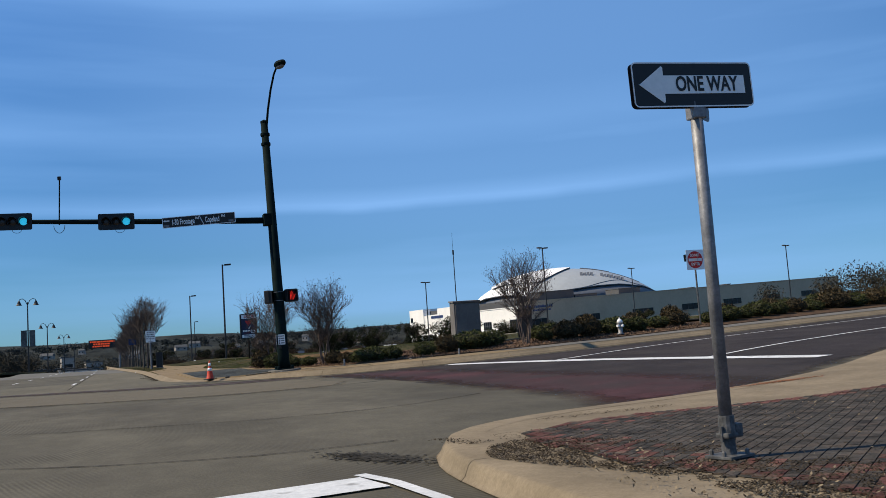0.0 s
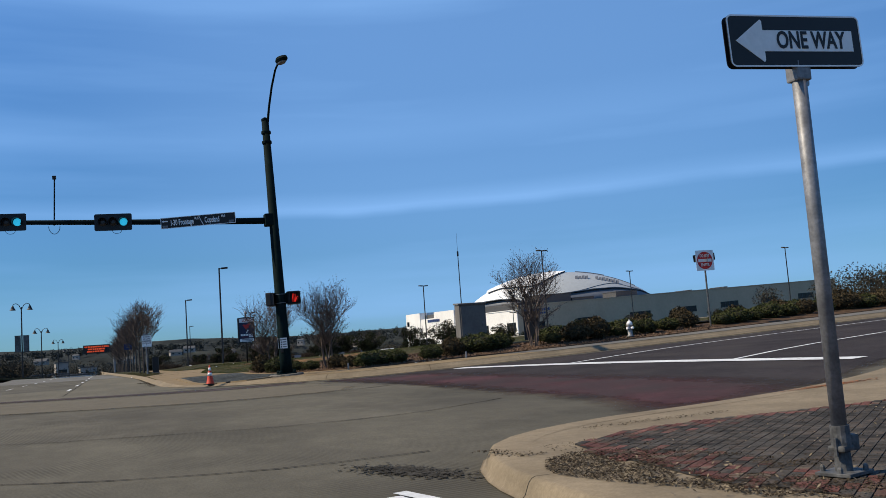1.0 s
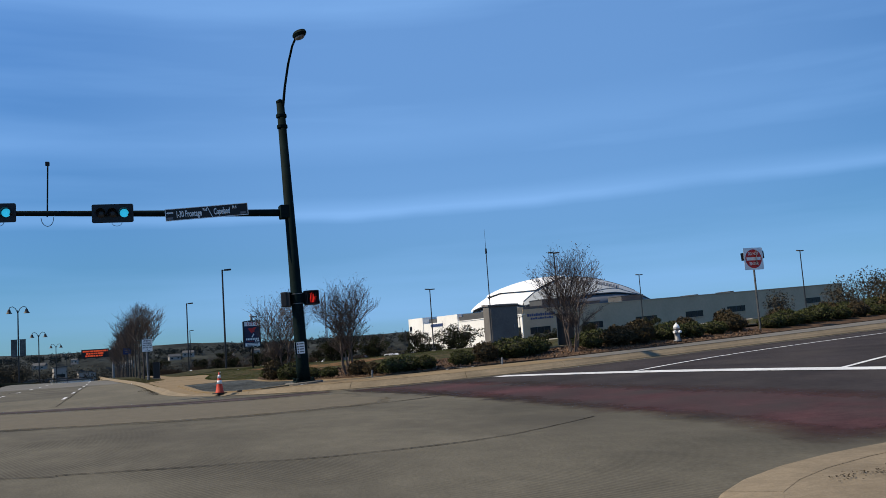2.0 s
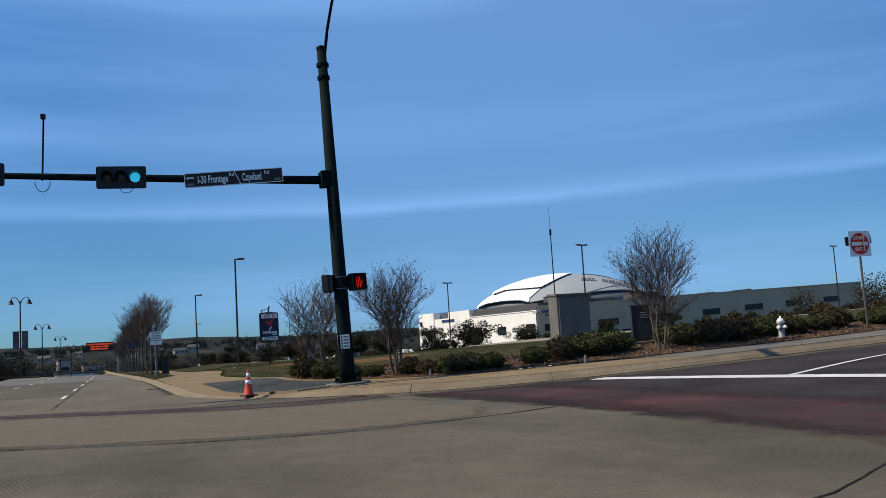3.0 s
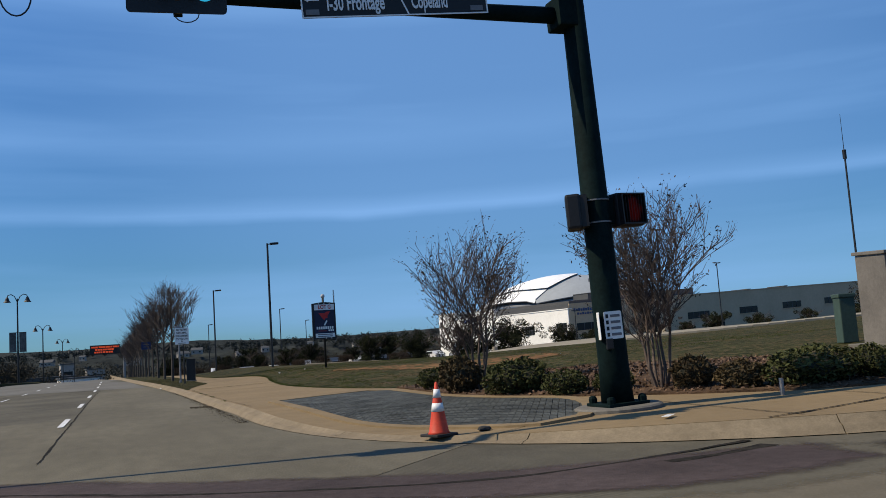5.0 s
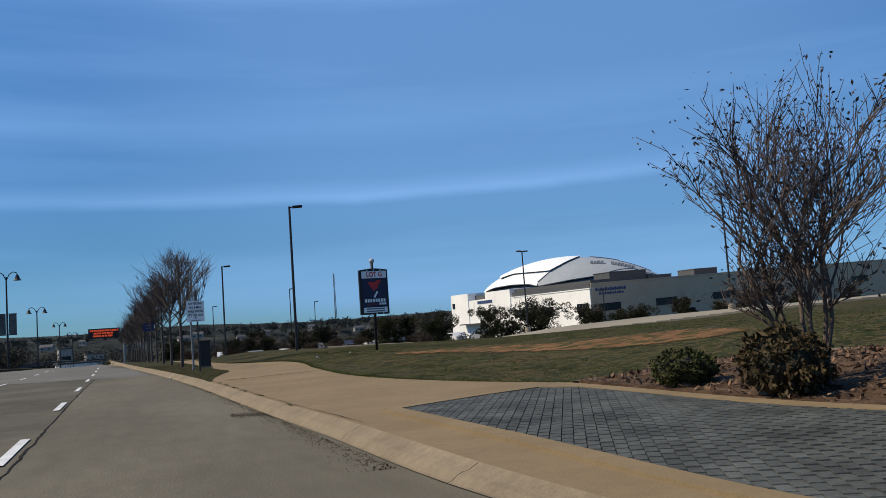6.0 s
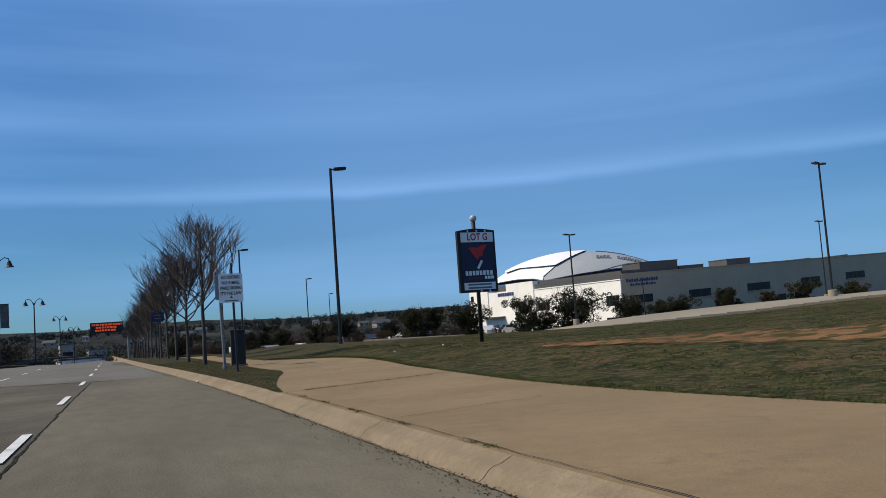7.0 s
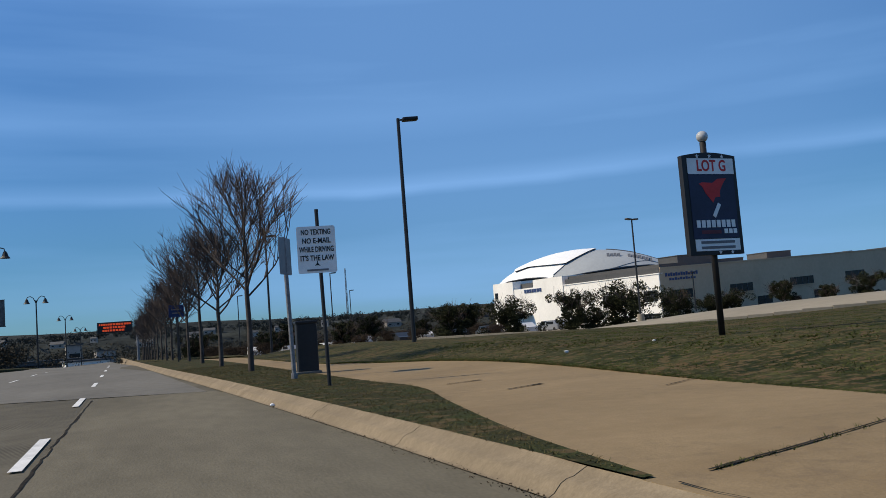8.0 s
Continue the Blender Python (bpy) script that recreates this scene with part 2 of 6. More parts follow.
M_SRED = mat("red_sign_sheeting", (0.55, 0.025, 0.025), 0.5, 0.1, 3.0, 40, 0.0)
M_SNAVY = mat("navy_sign_panel", (0.014, 0.017, 0.05), 0.45, 0.2, 2.0, 30, 0.0)
M_SGREY = mat("grey_sign_ink", (0.16, 0.16, 0.17), 0.6, 0.1, 3.0, 40, 0.0)
M_SBLUE = mat("blue_letter_paint", (0.035, 0.06, 0.16), 0.5, 0.1, 2.0, 30, 0.0)
M_ORANGE = mat("cone_orange", (0.60, 0.055, 0.02), 0.55, 0.12, 6.0, 40, 0.05)
M_RUBBER = mat("black_rubber", (0.018, 0.017, 0.016), 0.8, 0.2, 6.0, 40, 0.2)
M_REFL = mat("reflective_band", (0.75, 0.75, 0.74), 0.4, 0.06, 6.0, 40, 0.0)
M_BARK = mat("crape_myrtle_bark", (0.115, 0.085, 0.068), 0.85, 0.3, 4.0, 30, 0.4)
M_TWIG = mat("bare_twig", (0.068, 0.050, 0.042), 0.9, 0.3, 3.0, 30, 0.0)
M_POD = mat("seed_pod", (0.055, 0.04, 0.034), 0.9, 0.3, 5.0, 30, 0.0)
M_OAK = mat("street_tree_bark", (0.055, 0.045, 0.038), 0.9, 0.3, 3.0, 30, 0.4)
M_SHRUB = mat("shrub_leaf", (0.055, 0.060, 0.022), 0.7, 0.3, 2.0, 30, 0.0, island=True, spec=0.08)
M_SHRUBR = mat("bronze_shrub_leaf", (0.068, 0.05, 0.026), 0.6, 0.3, 2.0, 30, 0.0, island=True, spec=0.08)
M_SHRUBIN = mat("shrub_inner_shade", (0.022, 0.022, 0.013), 0.95, 0.3, 5.0, 30, 0.5)
M_EVER = mat("evergreen_leaf", (0.024, 0.027, 0.013), 0.75, 0.25, 1.0, 20, 0.0, island=True, rnd=0.22, spec=0.06)
M_WOODS = mat("far_woods_leaf", (0.048, 0.044, 0.034), 0.9, 0.2, 0.01, 2, 0.0, island=True, rnd=0.12, spec=0.05)
# Blue-grey rather than leaf brown: distance haze is put into the colour.
M_HILLWOOD = mat("hazed_hill_leaf", (0.038, 0.044, 0.042), 0.95, 0.2, 0.01, 1, 0.0, island=True, rnd=0.14, spec=0.05)
M_RIDGE = mat("wooded_ridge", (0.026, 0.032, 0.034), 0.95, 0.35, 0.012, 0.12, 0.0, tint=(0.05, 0.056, 0.052), stretch=(1, 1, 4), spec=0.08)
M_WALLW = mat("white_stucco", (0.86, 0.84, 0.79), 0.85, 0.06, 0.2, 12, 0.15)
# Shaded side of the office: its shade is put into this darker tan.
M_WALLSHADE = mat("shade_side_stucco", (0.52, 0.39, 0.26), 0.85, 0.08, 0.15, 12, 0.15)
M_PARA = mat("parapet_panel", (0.074, 0.077, 0.081), 0.8, 0.10, 0.2, 12, 0.1)
M_GLASS = mat("dark_window_glass", (0.012, 0.013, 0.014), 0.25, 0.2, 0.5, 5, 0.0, spec=0.25)
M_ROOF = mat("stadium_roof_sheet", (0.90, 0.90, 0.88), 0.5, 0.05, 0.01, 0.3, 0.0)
# Roof turned from the sun: its dimmer light is put into the grey.
M_ROOFDIM = mat("stadium_roof_shade_side", (0.36, 0.38, 0.385), 0.5, 0.06, 0.02, 0.3, 0.0)
M_STEEL = mat("stadium_steel", (0.12, 0.13, 0.15), 0.5, 0.1, 0.02, 0.3, 0.0)
M_CAB = mat("cabinet_metal", (0.150, 0.136, 0.118), 0.6, 0.14, 2.0, 40, 0.05)
M_GREEN = mat("green_cabinet_paint", (0.045, 0.075, 0.058), 0.6, 0.15, 2.0, 30, 0.05)
M_LOT = mat("lot_concrete", (0.27, 0.238, 0.18), 0.85, 0.1, 0.12, 10, 0.1, spec=0.08)
M_CARW = mat("white_car_paint", (0.62, 0.62, 0.62), 0.3, 0.05, 1, 10, 0.0)
M_CARD = mat("dark_car_paint", (0.035, 0.04, 0.048), 0.3, 0.1, 1, 10, 0.0)
M_CARS = mat("silver_car_paint", (0.33, 0.34, 0.36), 0.3, 0.1, 1, 10, 0.0, metal=0.4)
M_TOWER = mat("office_tower_wall", (0.30, 0.27, 0.24), 0.8, 0.1, 0.05, 1, 0.0)
M_REDBUD = mat("purple_shrub", (0.075, 0.03, 0.036), 0.9, 0.3, 0.3, 5, 0.0, island=True)
M_GREENLIT = glow("green_signal_light", (0.03, 0.50, 0.80), 0.7)
M_REDLIT = glow("red_hand_light", (0.95, 0.035, 0.02), 0.8)
M_LED = glow("amber_led", (1.0, 0.10, 0.02), 0.40)
M_LENS = mat("unlit_lens", (0.035, 0.03, 0.028), 0.3, 0.2, 3, 20, 0.0)

# ---------------------------------------------------------------- mesh helpers


def mesh_of(name, verts, faces, material, smooth=False):
    me = bpy.data.meshes.new(name)
    me.from_pydata([tuple(v) for v in verts], [], faces)
    me.materials.append(material)
    if smooth:
        me.polygons.foreach_set("use_smooth", [True] * len(me.polygons))
    me.update()
    return me


def bm_mesh(name, bm, material, smooth=False):
    me = bpy.data.meshes.new(name)
    bmesh.ops.recalc_face_normals(bm, faces=bm.faces)
    bm.to_mesh(me)
    bm.free()
    me.materials.append(material)
    if smooth:
        me.polygons.foreach_set("use_smooth", [True] * len(me.polygons))
    return me


def part(name, data, material, parent, label="", smooth=False):
    """Links a bmesh (or a ready mesh) as one object under a thing or a part."""
    me = bm_mesh(name, data, material, smooth) if isinstance(data, bmesh.types.BMesh) else data
    ob = new(name, me)
    if parent is not None:
        ob.parent = parent
    if label:
        tagged(ob, label)
    return ob


def thing(name, m, label, category, group="", kind=""):
    ob = new(name)
    ob.empty_display_size = 0.2
    ob.matrix_basis = m
    return tagged(ob, label, category, group, kind)


def structure(name, me, label, category=""):
    return tagged(new(name, me), label, category or name.replace("_", " "), "", "structure")


def box(sx, sy, sz, at=(0, 0, 0), bevel=0.0, rz=0.0, rx=0.0, ry=0.0, bm=None):
    """A box centred at the given place, edges rounded by bevel."""
    own = bmesh.new()
    bmesh.ops.create_cube(own, size=1.0)
    bmesh.ops.scale(own, vec=(sx, sy, sz), verts=own.verts)
    if bevel:
        bmesh.ops.bevel(own, geom=own.edges[:], offset=bevel, segments=2, affect='EDGES', profile=0.6)
    bmesh.ops.transform(own, matrix=pose(*at, rx, ry, rz), verts=own.verts)
    if bm is None:
        return own
    tmp = bpy.data.meshes.new("tmp")
    own.to_mesh(tmp)
    own.free()
    bm.from_mesh(tmp)
    bpy.data.meshes.remove(tmp)
    return bm


def tube(points, radii, sides=8, bm=None, cap=True):
    """A tapered round bar along points."""
    bm = bm or bmesh.new()
    pts = [Vector(p) for p in points]
    if not isinstance(radii, (list, tuple)):
        radii = [radii] * len(pts)
    rings, ref = [], None
    for i, p in enumerate(pts):
        d = (pts[min(i + 1, len(pts) - 1)] - pts[max(i - 1, 0)]).normalized()
        if ref is None:
            ref = Vector((1, 0, 0)) if abs(d.x) < 0.9 else Vector((0, 1, 0))
        u = (ref - d * ref.dot(d)).normalized()
        v = d.cross(u)
        ref = u
        rings.append([bm.verts.new(p + radii[i] * (math.cos(a) * u + math.sin(a) * v))
                      for a in [2 * math.pi * k / sides for k in range(sides)]])
    for a, b in zip(rings, rings[1:]):
        for k in range(sides):
            bm.faces.new((a[k], a[(k + 1) % sides], b[(k + 1) % sides], b[k]))
    if cap:
        bm.faces.new(rings[0][::-1])
        bm.faces.new(rings[-1])
    return bm


def lathe(profile, sides=24, bm=None, at=(0, 0, 0)):
    """A turned body: profile of (radius, height)."""
    bm = bm or bmesh.new()
    rings = [[bm.verts.new((at[0] + r * math.cos(2 * math.pi * k / sides), at[1] + r * math.sin(2 * math.pi * k / sides), at[2] + z))
              for k in range(sides)] for r, z in profile]
    for a, b in zip(rings, rings[1:]):
        for k in range(sides):
            bm.faces.new((a[k], a[(k + 1) % sides], b[(k + 1) % sides], b[k]))
    bm.faces.new(rings[0][::-1])
    bm.faces.new(rings[-1])
    return bm


def plate(outline, thick, bm=None):
    """An upright plate in the xz plane, facing -y, its face at y = 0."""
    bm = bm or bmesh.new()
    f = [bm.verts.new((x, 0, z)) for x, z in outline]
    k = [bm.verts.new((x, thick, z)) for x, z in outline]
    bm.faces.new(f)
    bm.faces.new(k[::-1])
    for i in range(len(f)):
        j = (i + 1) % len(f)
        bm.faces.new((f[j], f[i], k[i], k[j]))
    return bm


def rounded(w, h, r, n=5, cx=0.0, cz=0.0):
    out = []
    for qx, qz, a0 in ((1, 1, 0), (-1, 1, 90), (-1, -1, 180), (1, -1, 270)):
        for i in range(n + 1):
            a = radians(a0 + 90 * i / n)
            out.append((cx + qx * (w / 2 - r) + r * math.cos(a), cz + qz * (h / 2 - r) + r * math.sin(a)))
    return out


def lettering(text, size, material, parent, at, width=0.0, name="lettering", thick=0.003):
    """Words standing upright, facing -y, centred at the place given."""
    cu = bpy.data.curves.new("words", 'FONT')
    cu.body, cu.size, cu.align_x, cu.align_y, cu.extrude = text, size, 'CENTER', 'CENTER', thick
    cu.resolution_u, cu.offset = 3, size * 0.022
    tmp = bpy.data.objects.new("words", cu)
    scene.collection.objects.link(tmp)
    bpy.context.view_layer.update()
    me = bpy.data.meshes.new_from_object(tmp.evaluated_get(bpy.context.evaluated_depsgraph_get()))
    bpy.data.objects.remove(tmp)
    bpy.data.curves.remove(cu)
    xs = [v.co.x for v in me.vertices]
    squeeze = width / (max(xs) - min(xs)) if width else 1.0
    me.transform(pose(*at, 90) @ Matrix.Diagonal((squeeze, 1, 1, 1)))
    me.materials.clear()
    me.materials.append(material)
    me.name = name
    return part(name, me, material, parent)


def smooth01(v, a, b):
    t = max(0.0, min(1.0, (v - a) / (b - a)))
    return t * t * (3 - 2 * t)


def inside(p, poly):
    c = False
    for (x1, y1), (x2, y2) in zip(poly, poly[1:] + poly[:1]):
        if (y1 > p[1]) != (y2 > p[1]) and p[0] < (x2 - x1) * (p[1] - y1) / (y2 - y1) + x1:
            c = not c
    return c


def spline(pts, step=0.5):
    """A smooth line through plan points."""
    out = []
    P = [pts[0]] + list(pts) + [pts[-1]]
    for i in range(1, len(P) - 2):
        a, b, c, d = (Vector(q) for q in P[i - 1:i + 3])
        n = max(1, int((c - b).length / step))
        for k in range(n):
            t = k / n
            out.append(tuple(0.5 * ((2 * b) + (c - a) * t + (2 * a - 5 * b + 4 * c - d) * t * t + (3 * b - a - 3 * c + d) * t ** 3)))
    out.append(tuple(pts[-1]))
    return out


def drape(name, outline, zfun, material, step=1.0, skirt=0.0):
    """A sheet over the ground inside an outline, with a skirt down its edge."""
    from mathutils.geometry import delaunay_2d_cdt
    xs, ys = [p[0] for p in outline], [p[1] for p in outline]
    pts = [Vector(p) for p in outline]
    n0 = len(pts)
    y = min(ys) + step / 2
    while y < max(ys):
        x = min(xs) + step / 2
        while x < max(xs):
            if inside((x, y), outline):
                pts.append(Vector((x, y)))
            x += step
        y += step
    vs, _, fs, _, _, _ = delaunay_2d_cdt(pts, [], [list(range(n0))], 1, 1e-4)
    verts = [(v.x, v.y, zfun(v.x, v.y)) for v in vs]
    faces = [tuple(f) for f in fs]
    if skirt:
        b = len(verts)
        verts += [(p[0], p[1], zfun(*p) - skirt) for p in outline]
        top = len(verts)
        verts += [(p[0], p[1], zfun(*p)) for p in outline]
        for i in range(n0):
            j = (i + 1) % n0
            faces.append((top + j, top + i, b + i, b + j))
    return mesh_of(name, verts, faces, material, True)


def worn_edge(me, outline, width):
    """Keeps each point's distance from the sheet's edge, for paint and asphalt that wear thin there."""
    at = me.attributes.new("edge", 'FLOAT', 'POINT')
    ring = [Vector(q) for q in outline]
    pairs = list(zip(ring, ring[1:] + ring[:1]))
    for v in me.vertices:
        q = v.co.xy
        best = width
        for a, b in pairs:
            d = b - a
            k = max(0.0, min(1.0, (q - a).dot(d) / max(d.length_squared, 1e-9)))
            best = min(best, (a + d * k - q).length)
        at.data[v.index].value = best / width
    return me


def wearing(m, soft=0.35, scale=1.1, low=0.62):
    """The material thins out to what lies below, in a ragged way, where "edge" is small."""
    n, l = m.node_tree.nodes, m.node_tree.links
    b, out = n["Principled BSDF"], n["Material Output"]
    at = n.new("ShaderNodeAttribute")
    at.attribute_name = "edge"
    geo = n.new("ShaderNodeNewGeometry")
    t = n.new("ShaderNodeTexNoise")
    t.inputs["Scale"].default_value = scale
    t.inputs["Detail"].default_value = 8.0
    t.inputs["Roughness"].default_value = 0.74
    l.new(geo.outputs["Position"], t.inputs["Vector"])
    add = n.new("ShaderNodeMath")
    add.operation = 'ADD'
    l.new(at.outputs["Fac"], add.inputs[0])
    l.new(t.outputs["Fac"], add.inputs[1])
    r = n.new("ShaderNodeMapRange")
    r.inputs["From Min"].default_value = low
    r.inputs["From Max"].default_value = low + soft
    l.new(add.outputs[0], r.inputs["Value"])
    mixer = n.new("ShaderNodeMixShader")
    clear = n.new("ShaderNodeBsdfTransparent")
    l.new(r.outputs["Result"], mixer.inputs[0])
    l.new(clear.outputs[0], mixer.inputs[1])
    l.new(b.outputs[0], mixer.inputs[2])
    l.new(mixer.outputs[0], out.inputs["Surface"])
    return m


def ribbon(name, line, width, zfun, lift, material, sides=False):
    """A flat band along a plan line, laid on the ground."""
    verts, faces = [], []
    for i, p in enumerate(line):
        a, b = Vector(line[max(i - 1, 0)]), Vector(line[min(i + 1, len(line) - 1)])
        d = (b - a).normalized()
        nrm = Vector((-d.y, d.x))
        w = width(i / max(1, len(line) - 1)) if callable(width) else width
        for s in (1, -1):
            q = Vector(p) + nrm * s * w / 2
            verts.append((q.x, q.y, zfun(q.x, q.y) + lift))
    n = len(verts)
    if sides:
        verts += [(x, y, z - lift - 0.012) for x, y, z in verts]
    for i in range(len(line) - 1):
        a = 2 * i
        faces.append((a + 1, a + 3, a + 2, a))
        if sides:
            faces += [(a, a + 2, n + a + 2, n + a), (a + 3, a + 1, n + a + 1, n + a + 3)]
    return mesh_of(name, verts, faces, material)


# ---------------------------------------------------------------- ground heights


def rise(x):
    """The cross street and what lies along it climb away from the junction."""
    return 0.03 * (math.hypot(max(0.0, x - 6.5), 1.5) - 1.5)


def road_z(x, y):
    z = -0.15 * (1 - smooth01(y, 8, 27)) + rise(x) * (1 - smooth01(y, 45, 70))
    z -= 0.010 * max(0.0, y - 105) if y < 300 else 1.95 + 0.012 * min(y - 300, 700)
    if x < -7 and y > 100:
        z += smooth01(-x, 7, 10) * (0.35 - 0.02 * max(0.0, min(y - 150, 120)))
    return z


def near_kerb(x, y):
    """Where the ramp lowers the corner, 0 to 1."""
    return math.exp(-(((x - 3.9) / 2.0) ** 2 + ((y - 33.5) / 3.4) ** 2))


def walk_z(x, y):
    return 0.15 - 0.12 * near_kerb(x, y) - 0.15 * (1 - smooth01(y, 8, 27)) + 0.03 * smooth01(x, 3, 7) + rise(x) * (1 - smooth01(y, 45, 70))


LOT_EDGE = [(10.5, 106), (16, 101), (24, 94), (36, 85), (60, 73), (130, 58)]


def lot_line(x):
    for (x1, y1), (x2, y2) in zip(LOT_EDGE, LOT_EDGE[1:]):
        if x <= x2:
            return y1 + (y2 - y1) * (x - x1) / (x2 - x1)
    return LOT_EDGE[-1][1]


def lawn_z(x, y):
    k = smooth01(y, 46, 60)
    z = 0.17 + 0.27 * (k * smooth01(x, 6.0, 9.5) + (1 - k) * smooth01(x, 9, 16)) + 0.05 * math.sin(x * 0.35) * math.sin(y * 0.22) * smooth01(x, 9, 14)
    z += rise(x) * (1 - smooth01(y, 50, 80))
    z += float(np.interp(x, (12, 20, 24, 28, 36, 41, 60, 130), (0.0, -0.3, -0.5, -0.35, 0.0, 0.4, 0.9, 2.4))) * smooth01(y - lot_line(x), -26, 0)
    return z - 0.9 * smooth01(y, 95, 125) * smooth01(x, 2, 8) - (0.010 * max(0.0, y - 105) * (1 - smooth01(x, 2, 8)))


def lot_z(x, y):
    d = y - lot_line(x)
    edge = lawn_z(x, min(y, lot_line(x), 100)) + 0.03 - 0.9 * smooth01(y, 95, 125) * (1 - smooth01(x, 22, 44))
    plain = -1.0 + 0.03 * max(0.0, x - 70)
    k = smooth01(d, 0, 45) * smooth01(x, 20, 30)
    bank = 0.65 * smooth01(d, 1, 20) * (1 - smooth01(d, 30, 46)) * smooth01(x, 27, 40)
    return edge * (1 - k) + plain * k + bank - 0.8 * smooth01(d, 0.5, 8) * (1 - smooth01(x, 24, 36)) * (1 - k)


def ground_z(x, y):
    far = math.hypot(x, y)
    return road_z(x, min(max(y, -40), 300)) - 0.35 - 0.9 * smooth01(y, 95, 130) - 9.0 * smooth01(far, 260, 1500)


# ---------------------------------------------------------------- ground, roads, kerbs
patchy(M_GRASS, (0.105, 0.068, 0.034), 0.45, 1.10, 1.22)
patchy(M_WALK, (0.165, 0.122, 0.074), 0.35, 1.08, 1.35)
wearing(M_ASPH)
wearing(M_RED, 0.6)
gx = [-4000, -2500, -1500, -800, -400, -200, -100, -60, -40, -25, -15, -10, -5, 0, 5, 10, 20, 30, 45, 60, 90, 130, 200, 300, 500, 900, 1500, 2500, 4000]
gy = [-1500, -600, -200, -80, -40, -10, 8, 14, 20, 27, 40, 60, 80, 95, 105, 115, 130, 150, 180, 220, 260, 300, 400, 600, 900, 1300, 1800, 2500, 4500]
structure("ground", mesh_of("ground", [(x, y, ground_z(x, y)) for y in gy for x in gx],
                            [(j * len(gx) + i, j * len(gx) + i + 1, (j + 1) * len(gx) + i + 1, (j + 1) * len(gx) + i)
                             for j in range(len(gy) - 1) for i in range(len(gx) - 1)], M_FIELD, True),
          "dull green and brown open ground out to the horizon", "ground")

KERB = spline([(-1.0, 150), (0.3, 110), (1.1, 88), (1.72, 74), (2.15, 62), (2.33, 54), (2.40, 46), (2.5, 41), (2.55, 36.5), (3.1, 33.2), (4.4, 30.8),
               (6.4, 29.1), (9, 28.0), (12, 27.5), (17, 27.7), (24, 28.3), (36, 29.6), (62, 33)], 0.6)
ISLAND = spline([(3.9, -14), (3.55, -4), (3.3, 1.5), (3.22, 4.6), (3.25, 6.4), (3.42, 7.7), (3.85, 8.8), (4.6, 9.5), (5.7, 9.95), (7.2, 10.2), (9, 10.5),
                 (11, 11.3), (14, 13.0), (20, 15.6), (34, 19.5), (62, 26)], 0.4)

road_outline = [(-13, -40), (70, -40), (70, 30), (62, 33.2)] + [p for p in KERB[::-1]][:] + [(-1.5, 170), (-3, 230), (-7, 300), (-15, 300), (-11, 230), (-9.5, 170), (-8.5, 130), (-9.5, 100), (-13, 70)]
structure("road", drape("road", road_outline, road_z, M_ROAD, 3.0), "worn grey-brown concrete road and junction", "road")
structure("road_far", drape("road_far", [(-12.4, 79.5), (-3, 73.5), (1.6, 70.4), (1.05, 88), (0.25, 110), (-1.1, 150), (-1.6, 170), (-3.1, 230), (-7, 299), (-14.5, 299), (-10.8, 230), (-9.3, 170), (-8.3, 130), (-9.3, 100)],
                            lambda x, y: road_z(x, y) + 0.006, M_ROADFAR, 4.0), "paler newer concrete road running on ahead", "road")
# darker asphalt of the cross street and the faded red crossing
OUT_ROAD_CROSS = spline([(6.0, 28.7), (6.6, 24), (7.2, 18), (7.4, 13), (7.2, 10.5)], 1.0) + [(9, 10.7), (11, 11.5), (14, 13.2), (20, 15.8), (34, 19.7), (62, 26.2), (62, 32.6), (36, 29.3), (24, 28.0), (17, 27.45), (12, 27.25), (9, 27.8)]
structure("road_cross", worn_edge(drape("road_cross", OUT_ROAD_CROSS, lambda x, y: road_z(x, y) + 0.005, M_ASPH, 0.7), OUT_ROAD_CROSS, 1.6), "dark grey asphalt cross street", "road")
OUT_CROSSING = spline([(6.3, 28.3), (6.9, 23), (7.0, 17), (6.9, 12.5), (6.2, 10.5)], 1.0) + [(8.6, 10.6), (10.9, 11.8), (10.7, 16), (10.2, 21), (9.8, 26), (9.4, 27.5)]
structure("crossing", worn_edge(drape("crossing", OUT_CROSSING, lambda x, y: road_z(x, y) + 0.010, M_RED, 0.5), OUT_CROSSING, 1.5), "faded red asphalt pedestrian crossing", "crossing")
OUT_ASPHALT_STRIP = spline([(-12, 39.2), (-1.3, 32.6), (0.8, 30.9), (2.2, 30.0), (3.6, 29.2), (5.0, 28.95), (6.4, 28.8)], 0.8) + spline([(6.4, 27.3), (4.5, 27.1), (2.6, 27.8), (0.6, 29.2), (-1.5, 30.9), (-4, 32.8), (-12, 38)], 0.8)
structure("asphalt_strip", worn_edge(drape("asphalt_strip", OUT_ASPHALT_STRIP, lambda x, y: road_z(x, y) + 0.008, wearing(mat("brown_asphalt", (0.066, 0.051, 0.048), 0.88, 0.25, 0.7, 60, 0.5, spec=0.08)), 0.5), OUT_ASPHALT_STRIP, 0.7), "brownish asphalt strip across the road", "road")


